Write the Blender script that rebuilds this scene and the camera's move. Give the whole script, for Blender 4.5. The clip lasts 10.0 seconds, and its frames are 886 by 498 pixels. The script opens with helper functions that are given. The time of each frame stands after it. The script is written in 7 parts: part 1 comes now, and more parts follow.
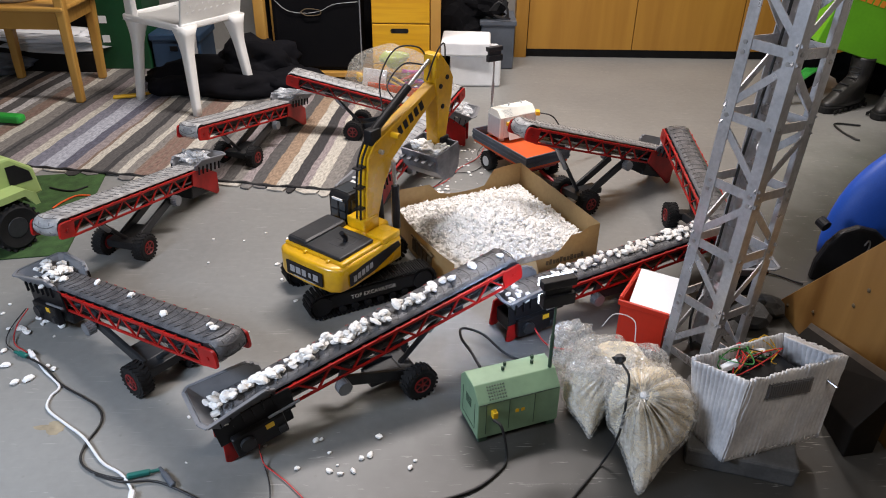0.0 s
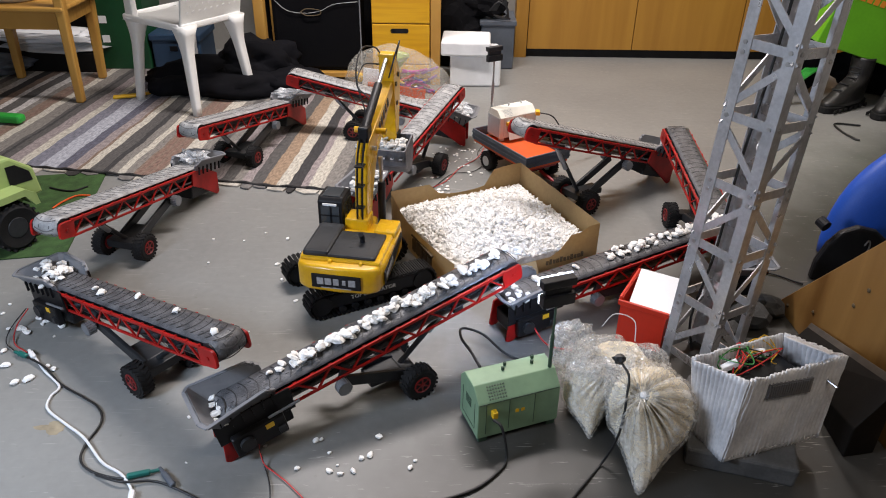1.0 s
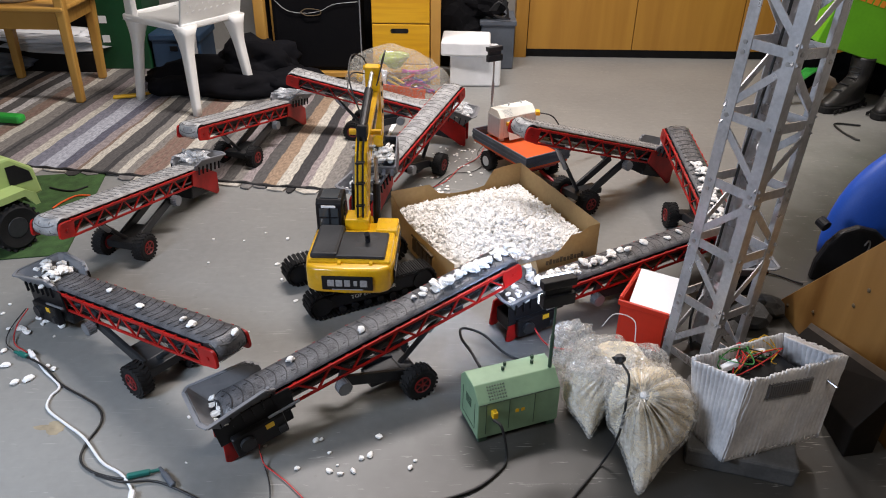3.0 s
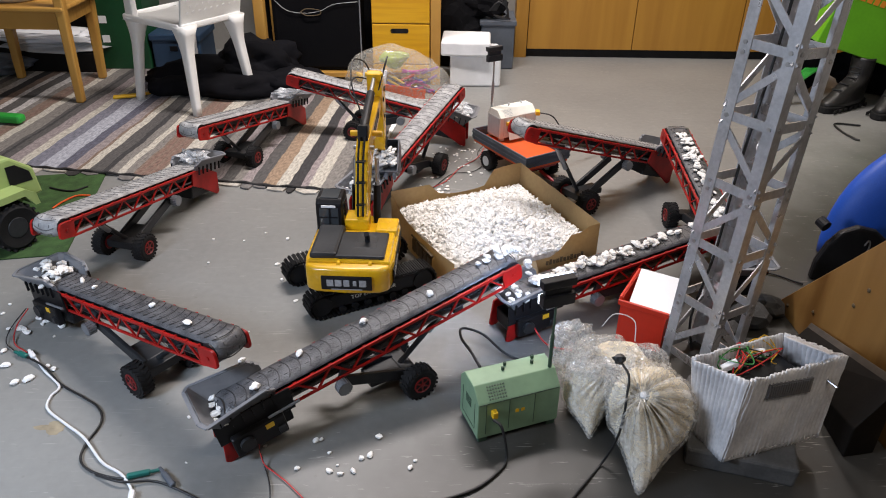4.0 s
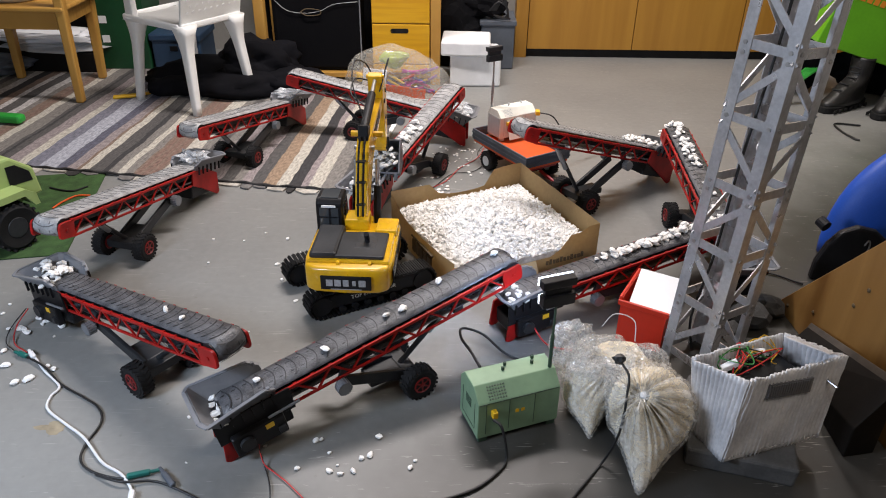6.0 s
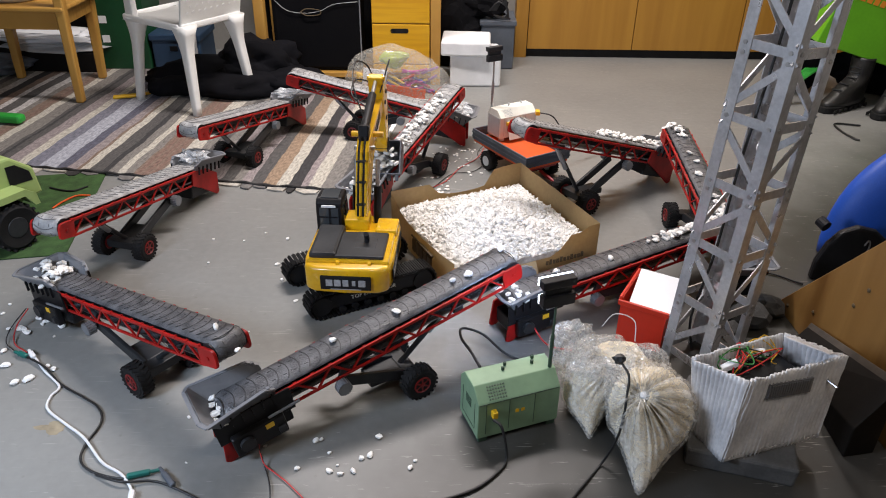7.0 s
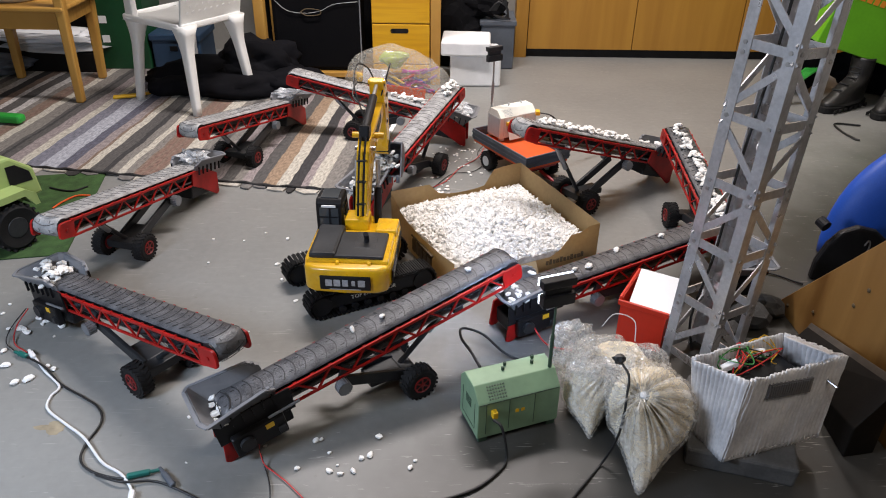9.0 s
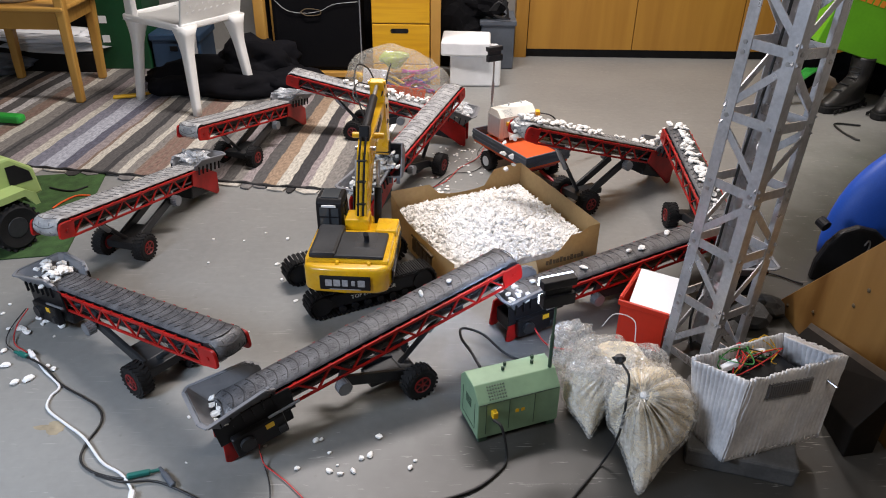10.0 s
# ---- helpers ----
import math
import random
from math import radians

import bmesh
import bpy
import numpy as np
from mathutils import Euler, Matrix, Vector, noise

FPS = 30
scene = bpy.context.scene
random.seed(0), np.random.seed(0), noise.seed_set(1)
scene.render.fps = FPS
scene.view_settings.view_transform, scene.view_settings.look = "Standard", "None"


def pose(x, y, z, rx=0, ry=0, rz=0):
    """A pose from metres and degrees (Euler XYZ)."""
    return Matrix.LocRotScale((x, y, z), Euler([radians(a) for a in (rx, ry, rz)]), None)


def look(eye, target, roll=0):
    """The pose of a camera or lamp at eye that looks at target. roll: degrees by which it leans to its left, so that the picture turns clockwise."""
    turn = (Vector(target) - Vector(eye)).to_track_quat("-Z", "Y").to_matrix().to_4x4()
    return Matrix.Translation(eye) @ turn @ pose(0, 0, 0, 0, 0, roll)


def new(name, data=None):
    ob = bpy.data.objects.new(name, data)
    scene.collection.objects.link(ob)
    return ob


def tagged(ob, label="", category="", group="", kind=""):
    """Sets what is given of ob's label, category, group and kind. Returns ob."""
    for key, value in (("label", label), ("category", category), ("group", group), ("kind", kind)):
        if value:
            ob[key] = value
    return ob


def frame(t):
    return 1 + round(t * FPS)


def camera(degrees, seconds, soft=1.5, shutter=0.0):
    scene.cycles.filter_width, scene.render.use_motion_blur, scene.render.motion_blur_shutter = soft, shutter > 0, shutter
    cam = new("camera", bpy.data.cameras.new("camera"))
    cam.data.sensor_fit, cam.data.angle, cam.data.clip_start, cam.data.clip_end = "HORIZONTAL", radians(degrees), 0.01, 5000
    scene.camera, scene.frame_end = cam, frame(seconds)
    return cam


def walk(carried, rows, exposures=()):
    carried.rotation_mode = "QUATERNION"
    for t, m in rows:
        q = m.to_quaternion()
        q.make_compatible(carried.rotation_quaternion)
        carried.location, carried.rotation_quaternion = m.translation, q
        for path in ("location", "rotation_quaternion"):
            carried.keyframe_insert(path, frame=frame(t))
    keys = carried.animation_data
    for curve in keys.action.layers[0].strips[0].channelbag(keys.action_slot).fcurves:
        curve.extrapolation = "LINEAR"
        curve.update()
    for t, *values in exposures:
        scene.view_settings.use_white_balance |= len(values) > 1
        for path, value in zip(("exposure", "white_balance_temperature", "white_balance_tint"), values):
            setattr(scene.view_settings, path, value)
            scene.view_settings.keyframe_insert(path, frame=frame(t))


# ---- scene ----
# ---------------------------------------------------------------- camera
cam = camera(62.336, 10.0, soft=1.0)
EYE = Vector((0, 0, 1.1256))
VIEW = look(EYE, EYE + Vector((0, math.cos(0.52952), -math.sin(0.52952))), 0.78)
walk(cam, [(0, VIEW), (10, VIEW)])

# ---------------------------------------------------------------- light
world = bpy.data.worlds.new("world")
scene.world = world
world.use_nodes = True
world.node_tree.nodes["Background"].inputs["Color"].default_value = (0.6, 0.7, 0.9, 1)
world.node_tree.nodes["Background"].inputs["Strength"].default_value = 0.0
scene.view_settings.exposure = 0.65


def area_light(name, eye, target, size, size_y, watts, colour):
    data = bpy.data.lights.new(name, "AREA")
    data.shape, data.size, data.size_y, data.energy, data.color = "RECTANGLE", size, size_y, watts, colour
    ob = new(name, data)
    ob.matrix_world = look(eye, target)
    return ob


area_light("ceiling_tube_light", (-0.15, 2.8, 2.40), (-0.15, 2.7, 0), 1.4, 0.16, 53, (1.0, 0.92, 0.895))
area_light("ceiling_tube_light", (1.5, 3.3, 2.40), (1.4, 3.3, 0), 1.2, 0.16, 14, (1.0, 0.90, 0.84))
# unseen cool source at near left, placed free in the room for its falloff
area_light("cool_window_light", (-1.35, 0.45, 1.05), (-0.2, 1.1, 0.05), 0.3, 0.4, 14.5, (0.68, 0.80, 1.0))
# unseen fill lamp, added overhead to brighten the near upright faces
area_light("ceiling_tube_light", (0.55, 0.1, 2.40), (0.55, 0.9, 0), 0.9, 0.16, 7.5, (1.0, 0.88, 0.76))
flood = area_light("floodlight", (0.233, 1.240, 0.335), (0.06, 1.60, 0.0), 0.05, 0.03, 0.32, (0.50, 0.66, 1.0))
flood.data.spread = 1.7

# ---------------------------------------------------------------- materials


def mat(name, col, rough=0.5, metal=0.0, var=0.25, s1=6.0, s2=70.0, bump=0.15, tint=None, trans=0.0, alpha=1.0, emit=0.0, coat=0.0, spec=0.5):
    """A procedural surface: base colour varied at two scales, with fine relief and uneven gloss."""
    m = bpy.data.materials.new(name)
    m.use_nodes = True
    nt = m.node_tree
    n, l = nt.nodes, nt.links
    b = n["Principled BSDF"]
    co = n.new("ShaderNodeTexCoord")
    a, f = n.new("ShaderNodeTexNoise"), n.new("ShaderNodeTexNoise")
    a.inputs["Scale"].default_value, f.inputs["Scale"].default_value = s1, s2
    a.inputs["Detail"].default_value, f.inputs["Detail"].default_value = 6, 4
    for k in (a, f):
        l.new(co.outputs["Object"], k.inputs["Vector"])
    mix = n.new("ShaderNodeMix")
    mix.data_type = "RGBA"
    c2 = tint or tuple(v * (1 - var) for v in col)
    mix.inputs["A"].default_value = (*[min(1, v * (1 + var * 0.5)) for v in col], 1)
    mix.inputs["B"].default_value = (*c2, 1)
    add = n.new("ShaderNodeMath")
    add.operation = "MULTIPLY_ADD"
    add.inputs[1].default_value, add.inputs[2].default_value = 0.55, 0.0
    l.new(f.outputs["Fac"], add.inputs[0])
    sm = n.new("ShaderNodeMath")
    sm.operation = "MULTIPLY_ADD"
    sm.inputs[1].default_value = 1.6
    l.new(a.outputs["Fac"], sm.inputs[0])
    l.new(add.outputs[0], sm.inputs[2])
    mr = n.new("ShaderNodeMapRange")
    mr.inputs["From Min"].default_value, mr.inputs["From Max"].default_value = 0.75, 1.4
    l.new(sm.outputs[0], mr.inputs["Value"])
    l.new(mr.outputs["Result"], mix.inputs["Factor"])
    l.new(mix.outputs["Result"], b.inputs["Base Color"])
    rr = n.new("ShaderNodeMapRange")
    rr.inputs["To Min"].default_value, rr.inputs["To Max"].default_value = max(0.02, rough - 0.12), min(1, rough + 0.12)
    l.new(a.outputs["Fac"], rr.inputs["Value"])
    l.new(rr.outputs["Result"], b.inputs["Roughness"])
    b.inputs["Metallic"].default_value = metal
    b.inputs["Transmission Weight"].default_value = trans
    b.inputs["Alpha"].default_value = alpha
    b.inputs["Coat Weight"].default_value = coat
    b.inputs["Coat Roughness"].default_value = 0.1
    b.inputs["Specular IOR Level"].default_value = spec
    if emit:
        b.inputs["Emission Color"].default_value = (*col, 1)
        b.inputs["Emission Strength"].default_value = emit
    if bump:
        bu = n.new("ShaderNodeBump")
        bu.inputs["Strength"].default_value, bu.inputs["Distance"].default_value = bump, 0.002
        l.new(f.outputs["Fac"], bu.inputs["Height"])
        l.new(bu.outputs["Normal"], b.inputs["Normal"])
    return m


def wood(name, col, dark, scale=(3, 40, 3), rough=0.45, var=1.0):
    m = mat(name, col, rough, 0, 0.3, 4, 60, 0.1)
    nt = m.node_tree
    n, l = nt.nodes, nt.links
    co, mp = n.new("ShaderNodeTexCoord"), n.new("ShaderNodeMapping")
    mp.inputs["Scale"].default_value = scale
    w = n.new("ShaderNodeTexNoise")
    w.inputs["Scale"].default_value, w.inputs["Detail"].default_value, w.inputs["Distortion"].default_value = 1.0, 5, 0.6
    l.new(co.outputs["Object"], mp.inputs["Vector"])
    l.new(mp.outputs["Vector"], w.inputs["Vector"])
    r = n.new("ShaderNodeValToRGB")
    r.color_ramp.elements[0].position, r.color_ramp.elements[1].position = 0.35, 0.65
    r.color_ramp.elements[0].color, r.color_ramp.elements[1].color = (*dark, 1), (*col, 1)
    l.new(w.outputs["Fac"], r.inputs["Fac"])
    l.new(r.outputs["Color"], n["Principled BSDF"].inputs["Base Color"])
    return m


M_RED = mat("red_plastic", (0.40, 0.010, 0.008), 0.42, var=0.4, s1=14, bump=0.05, spec=0.3)
M_RIM = mat("wheel_red_plastic", (0.22, 0.008, 0.008), 0.45, var=0.3)
M_DKRED = mat("dark_red_plastic", (0.30, 0.012, 0.02), 0.45, var=0.2)
M_BLACK = mat("black_plastic", (0.006, 0.006, 0.007), 0.42, var=0.35, s1=18, bump=0.1, tint=(0.013, 0.013, 0.015), spec=0.25)
M_GREY = mat("dark_grey_plastic", (0.014, 0.015, 0.017), 0.42, var=0.35, s1=15, tint=(0.030, 0.031, 0.034), spec=0.35)
M_HOPPER = mat("dusty_grey_plastic", (0.13, 0.135, 0.15), 0.42, var=0.3, s1=14, tint=(0.2, 0.205, 0.22))
M_SILVER = mat("silver_grey_plastic", (0.26, 0.27, 0.29), 0.35, 0.4, var=0.2)
M_TYRE = mat("tyre_rubber", (0.006, 0.006, 0.007), 0.75, var=0.4, s1=30, s2=160, bump=0.5, tint=(0.014, 0.0135, 0.0135), spec=0.25)
M_BELT = mat("dusty_belt_rubber", (0.035, 0.036, 0.040), 0.36, var=0.5, s1=34, s2=260, bump=0.8, tint=(0.135, 0.135, 0.145))
# paler belt copy: chalky wear plus grazing glare, both put into the colour
M_BELTPALE = mat("chalky_glare_belt_rubber", (0.15, 0.15, 0.155), 0.40, var=0.5, s1=34, s2=260, bump=0.7, tint=(0.46, 0.46, 0.46))
M_CLEAT = mat("belt_cleat_rubber", (0.016, 0.016, 0.018), 0.55, var=0.3, s1=40, tint=(0.05, 0.05, 0.053))
# cleats to match, lightened for the same wear and glare
M_CLEATPALE = mat("chalky_glare_cleat_rubber", (0.075, 0.075, 0.078), 0.6, var=0.4, s1=40, tint=(0.17, 0.17, 0.17))
M_STONE = mat("white_stone", (0.90, 0.89, 0.87), 0.75, var=0.08, s1=40, s2=220, bump=0.4, tint=(0.72, 0.70, 0.67))
M_STONEBED = mat("white_stone_dust", (0.72, 0.71, 0.69), 0.9, var=0.2, s1=60, s2=300, bump=1.0, tint=(0.50, 0.49, 0.48))
M_YELLOW = mat("yellow_paint", (0.76, 0.43, 0.006), 0.28, var=0.12, s1=9, bump=0.03, tint=(0.55, 0.30, 0.012), coat=0.3)
M_STEEL = mat("worn_steel", (0.55, 0.55, 0.56), 0.3, 0.9, var=0.25, s1=25)
M_BUCKET = mat("dusty_bucket_metal", (0.10, 0.105, 0.12), 0.45, 0.4, var=0.3, s1=18, tint=(0.24, 0.24, 0.26))
M_TRACK = mat("track_plastic", (0.006, 0.006, 0.007), 0.55, var=0.3, s1=30, spec=0.25)
M_LETTER = mat("white_print", (0.75, 0.75, 0.75), 0.5, var=0.1, bump=0)
M_FADED = mat("faded_print", (0.34, 0.34, 0.35), 0.5, var=0.3, s1=120, bump=0)
M_GLASS = mat("smoked_window", (0.05, 0.055, 0.06), 0.08, var=0.1, bump=0)
M_ALU = mat("aluminium", (0.74, 0.75, 0.79), 0.30, 0.65, var=0.2, s1=10, s2=120, bump=0.08, tint=(0.45, 0.46, 0.49))
M_GEN = mat("sage_green_plastic", (0.23, 0.36, 0.22), 0.45, var=0.15, s1=10, tint=(0.19, 0.30, 0.19))
M_GENDK = mat("dark_green_plastic", (0.035, 0.07, 0.045), 0.5, var=0.2)
M_CREAM = mat("cream_plastic", (0.80, 0.79, 0.72), 0.5, var=0.12, s1=14)
M_PALE = mat("pale_grey_plastic", (0.50, 0.51, 0.52), 0.5, var=0.12)
M_ORANGE = mat("orange_red_plastic", (0.75, 0.10, 0.015), 0.5, var=0.15)
M_BLUEGREY = mat("slate_grey_plastic", (0.085, 0.10, 0.125), 0.45, var=0.25, s1=12)
M_YPLUG = mat("yellow_plug", (0.80, 0.48, 0.02), 0.4, var=0.1)
M_CABLE = mat("black_cable", (0.012, 0.012, 0.013), 0.5, var=0.2)
M_WCABLE = mat("white_cable", (0.75, 0.76, 0.78), 0.5, var=0.1)
M_RCABLE = mat("red_cable", (0.55, 0.02, 0.02), 0.45, var=0.15)
M_GCABLE = mat("green_cable", (0.04, 0.25, 0.05), 0.45, var=0.15)
M_CARD = mat("brown_cardboard", (0.50, 0.37, 0.19), 0.8, var=0.2, s1=7, s2=90, bump=0.15, tint=(0.42, 0.30, 0.15))
M_CARDIN = mat("pale_cardboard", (0.47, 0.36, 0.21), 0.85, var=0.15, s1=6, s2=90)
M_PRINT = mat("dark_card_print", (0.10, 0.07, 0.035), 0.8, var=0.2)
M_RUBBLE = mat("dark_rubble", (0.045, 0.045, 0.045), 0.9, var=0.4, s1=14, s2=120, bump=0.8)
M_CONC = mat("grey_paving_stone", (0.11, 0.11, 0.11), 0.9, var=0.35, s1=12, s2=140, bump=0.8)
M_FOAM = mat("white_polystyrene", (0.78, 0.79, 0.80), 0.7, var=0.08, s1=20, s2=260, bump=0.5)
M_FOAMBOX = mat("silver_white_foam_sheet", (0.80, 0.80, 0.82), 0.4, 0.1, var=0.18, s1=12, s2=130, bump=0.3, tint=(0.52, 0.53, 0.57))
M_REDBIN = mat("bright_red_plastic", (0.62, 0.035, 0.015), 0.42, var=0.12)
M_PAPER = mat("white_paper", (0.85, 0.86, 0.88), 0.7, var=0.05)
M_WHITEPL = mat("white_chair_plastic", (0.80, 0.80, 0.78), 0.35, var=0.08, s1=6, bump=0.04)
M_PINE = wood("pine_wood", (0.52, 0.29, 0.065), (0.40, 0.205, 0.04))
M_PANEL = wood("yellow_pine_panel", (0.27, 0.145, 0.042), (0.17, 0.08, 0.020), (9, 9, 1.4))
M_DOOR = wood("brown_wardrobe_front", (0.40, 0.20, 0.028), (0.33, 0.155, 0.02), (14, 14, 1.2), 0.5)
M_DRAWER = wood("amber_drawer_front", (0.70, 0.38, 0.012), (0.60, 0.30, 0.010), (3, 3, 40), 0.4)
M_DARK = mat("black_fabric", (0.004, 0.004, 0.005), 0.85, var=0.4, s1=12, s2=300, bump=0.5, tint=(0.006, 0.006, 0.007), spec=0.06)
M_NAVY = mat("dark_navy_cloth", (0.004, 0.004, 0.006), 0.9, var=0.4, s1=9, s2=250, bump=0.5, spec=0.15)
M_GREENBOX = mat("bottle_green_plastic", (0.006, 0.06, 0.02), 0.4, var=0.3)
M_BLUEBOX = mat("dull_blue_plastic", (0.02, 0.05, 0.10), 0.5, var=0.3)
M_LIME = mat("lime_green_sheet", (0.13, 0.42, 0.015), 0.4, var=0.15, s1=5)
M_LIMETEXT = mat("orange_print", (0.72, 0.25, 0.02), 0.5, var=0.1)
M_DKGREEN = mat("dark_green_print", (0.03, 0.17, 0.02), 0.5, var=0.1)
M_TOY = mat("pale_green_toy_plastic", (0.34, 0.45, 0.16), 0.4, var=0.12)
M_GRASS = mat("green_felt_mat", (0.035, 0.085, 0.02), 0.95, var=0.4, s1=30, s2=260, bump=0.8)
M_BLUECH = mat("blue_cushion", (0.008, 0.07, 0.42), 0.5, var=0.2, s1=5, s2=200)
M_LED = mat("lit_led_face", (0.75, 0.85, 1.0), 0.3, var=0.0, bump=0, emit=3.5)
M_WALL = mat("pale_wall_paint", (0.30, 0.29, 0.27), 0.85, var=0.12, s1=2, s2=60, bump=0.3)
M_CEIL = mat("white_ceiling_paint", (0.30, 0.29, 0.28), 0.9, var=0.08, s1=2)
M_TEAL = mat("teal_clip_rubber", (0.01, 0.13, 0.11), 0.4, var=0.15)
M_STAIN = mat("tan_stain", (0.30, 0.25, 0.17), 0.8, var=0.3, s1=40)


def clear_film(name, col, alpha, rough, scale=22, swirl=2.5):
    m = mat(name, col, rough, 0, 0.1, 8, 28, 0.5)
    nt = m.node_tree
    b = nt.nodes["Principled BSDF"]
    t = nt.nodes.new("ShaderNodeBsdfTransparent")
    s = nt.nodes.new("ShaderNodeMixShader")
    no = nt.nodes.new("ShaderNodeTexNoise")
    no.inputs["Scale"].default_value, no.inputs["Detail"].default_value, no.inputs["Distortion"].default_value = scale, 3, swirl
    r = nt.nodes.new("ShaderNodeMapRange")
    r.inputs["From Min"].default_value, r.inputs["From Max"].default_value = 0.45, 0.7
    r.inputs["To Min"].default_value, r.inputs["To Max"].default_value = alpha * 0.6, min(1, alpha * 1.9)
    nt.links.new(no.outputs["Fac"], r.inputs["Value"])
    nt.links.new(r.outputs["Result"], s.inputs["Fac"])
    nt.links.new(t.outputs[0], s.inputs[1])
    nt.links.new(b.outputs[0], s.inputs[2])
    nt.links.new(s.outputs[0], nt.nodes["Material Output"].inputs["Surface"])
    return m


M_FOIL = clear_film("crumpled_clear_film", (0.75, 0.78, 0.82), 0.55, 0.15)


def floor_material():
    """Grey painted concrete with scuffs and dust, much darker towards the near right."""
    m = mat("painted_concrete_floor", (0.235, 0.235, 0.225), 0.42, 0, 0.2, 1.3, 45, 0.12, tint=(0.185, 0.185, 0.178))
    nt = m.node_tree
    n, l = nt.nodes, nt.links
    b = n["Principled BSDF"]
    old = b.inputs["Base Color"].links[0].from_socket
    co = n.new("ShaderNodeTexCoord")
    # fine scratches
    mp = n.new("ShaderNodeMapping")
    mp.inputs["Scale"].default_value, mp.inputs["Rotation"].default_value = (3, 45, 1), (0, 0, 0.5)
    sc = n.new("ShaderNodeTexNoise")
    sc.inputs["Scale"].default_value, sc.inputs["Detail"].default_value, sc.inputs["Distortion"].default_value = 2.2, 8, 1.2
    l.new(co.outputs["Object"], mp.inputs["Vector"])
    l.new(mp.outputs["Vector"], sc.inputs["Vector"])
    r1 = n.new("ShaderNodeMapRange")
    r1.inputs["From Min"].default_value, r1.inputs["From Max"].default_value, r1.inputs["To Max"].default_value = 0.64, 0.72, 0.35
    l.new(sc.outputs["Fac"], r1.inputs["Value"])
    m1 = n.new("ShaderNodeMix")
    m1.data_type = "RGBA"
    m1.inputs["B"].default_value = (0.34, 0.335, 0.32, 1)
    l.new(old, m1.inputs["A"])
    l.new(r1.outputs["Result"], m1.inputs["Factor"])
    # specks of stone dust and dirt
    vo = n.new("ShaderNodeTexVoronoi")
    vo.inputs["Scale"].default_value = 22
    l.new(co.outputs["Object"], vo.inputs["Vector"])
    r2 = n.new("ShaderNodeMapRange")
    r2.inputs["From Min"].default_value, r2.inputs["From Max"].default_value = 0.09, 0.05
    r2.inputs["To Max"].default_value = 0.5
    l.new(vo.outputs["Distance"], r2.inputs["Value"])
    big = n.new("ShaderNodeTexNoise")
    big.inputs["Scale"].default_value, big.inputs["Detail"].default_value = 1.7, 3
    l.new(co.outputs["Object"], big.inputs["Vector"])
    m2 = n.new("ShaderNodeMix")
    m2.data_type = "RGBA"
    m2.inputs["B"].default_value = (0.13, 0.125, 0.10, 1)
    l.new(m1.outputs["Result"], m2.inputs["A"])
    mu = n.new("ShaderNodeMath")
    mu.operation = "MULTIPLY"
    l.new(r2.outputs["Result"], mu.inputs[0])
    l.new(big.outputs["Fac"], mu.inputs[1])
    l.new(mu.outputs[0], m2.inputs["Factor"])
    # much darker colour towards the near right (+x, -y), with an uneven edge
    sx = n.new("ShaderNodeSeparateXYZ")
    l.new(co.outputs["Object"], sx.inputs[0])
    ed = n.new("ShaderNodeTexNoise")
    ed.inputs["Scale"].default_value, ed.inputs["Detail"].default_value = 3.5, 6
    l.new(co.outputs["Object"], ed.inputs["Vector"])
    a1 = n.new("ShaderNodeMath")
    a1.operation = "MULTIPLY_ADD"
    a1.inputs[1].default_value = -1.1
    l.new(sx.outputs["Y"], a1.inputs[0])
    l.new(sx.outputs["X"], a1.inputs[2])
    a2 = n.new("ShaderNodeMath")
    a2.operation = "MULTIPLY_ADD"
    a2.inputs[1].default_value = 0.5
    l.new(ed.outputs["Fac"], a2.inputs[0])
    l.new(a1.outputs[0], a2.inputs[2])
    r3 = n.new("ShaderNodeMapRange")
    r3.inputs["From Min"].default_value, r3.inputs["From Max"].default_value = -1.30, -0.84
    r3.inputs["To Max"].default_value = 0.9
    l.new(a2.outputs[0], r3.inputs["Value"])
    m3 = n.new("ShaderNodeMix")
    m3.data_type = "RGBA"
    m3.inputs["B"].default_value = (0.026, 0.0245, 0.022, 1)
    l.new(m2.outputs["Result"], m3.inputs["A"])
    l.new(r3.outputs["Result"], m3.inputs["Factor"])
    # pale scratches over everything
    mq = n.new("ShaderNodeMapping")
    mq.inputs["Scale"].default_value, mq.inputs["Rotation"].default_value = (5, 60, 1), (0, 0, -0.9)
    s2 = n.new("ShaderNodeTexNoise")
    s2.inputs["Scale"].default_value, s2.inputs["Detail"].default_value, s2.inputs["Distortion"].default_value = 1.6, 9, 2.2
    l.new(co.outputs["Object"], mq.inputs["Vector"])
    l.new(mq.outputs["Vector"], s2.inputs["Vector"])
    r4 = n.new("ShaderNodeMapRange")
    r4.inputs["From Min"].default_value, r4.inputs["From Max"].default_value, r4.inputs["To Max"].default_value = 0.66, 0.71, 0.55
    l.new(s2.outputs["Fac"], r4.inputs["Value"])
    m4 = n.new("ShaderNodeMix")
    m4.data_type = "RGBA"
    m4.inputs["B"].default_value = (0.40, 0.39, 0.37, 1)
    l.new(m3.outputs["Result"], m4.inputs["A"])
    l.new(r4.outputs["Result"], m4.inputs["Factor"])
    l.new(m4.outputs["Result"], b.inputs["Base Color"])
    return m


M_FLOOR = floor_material()


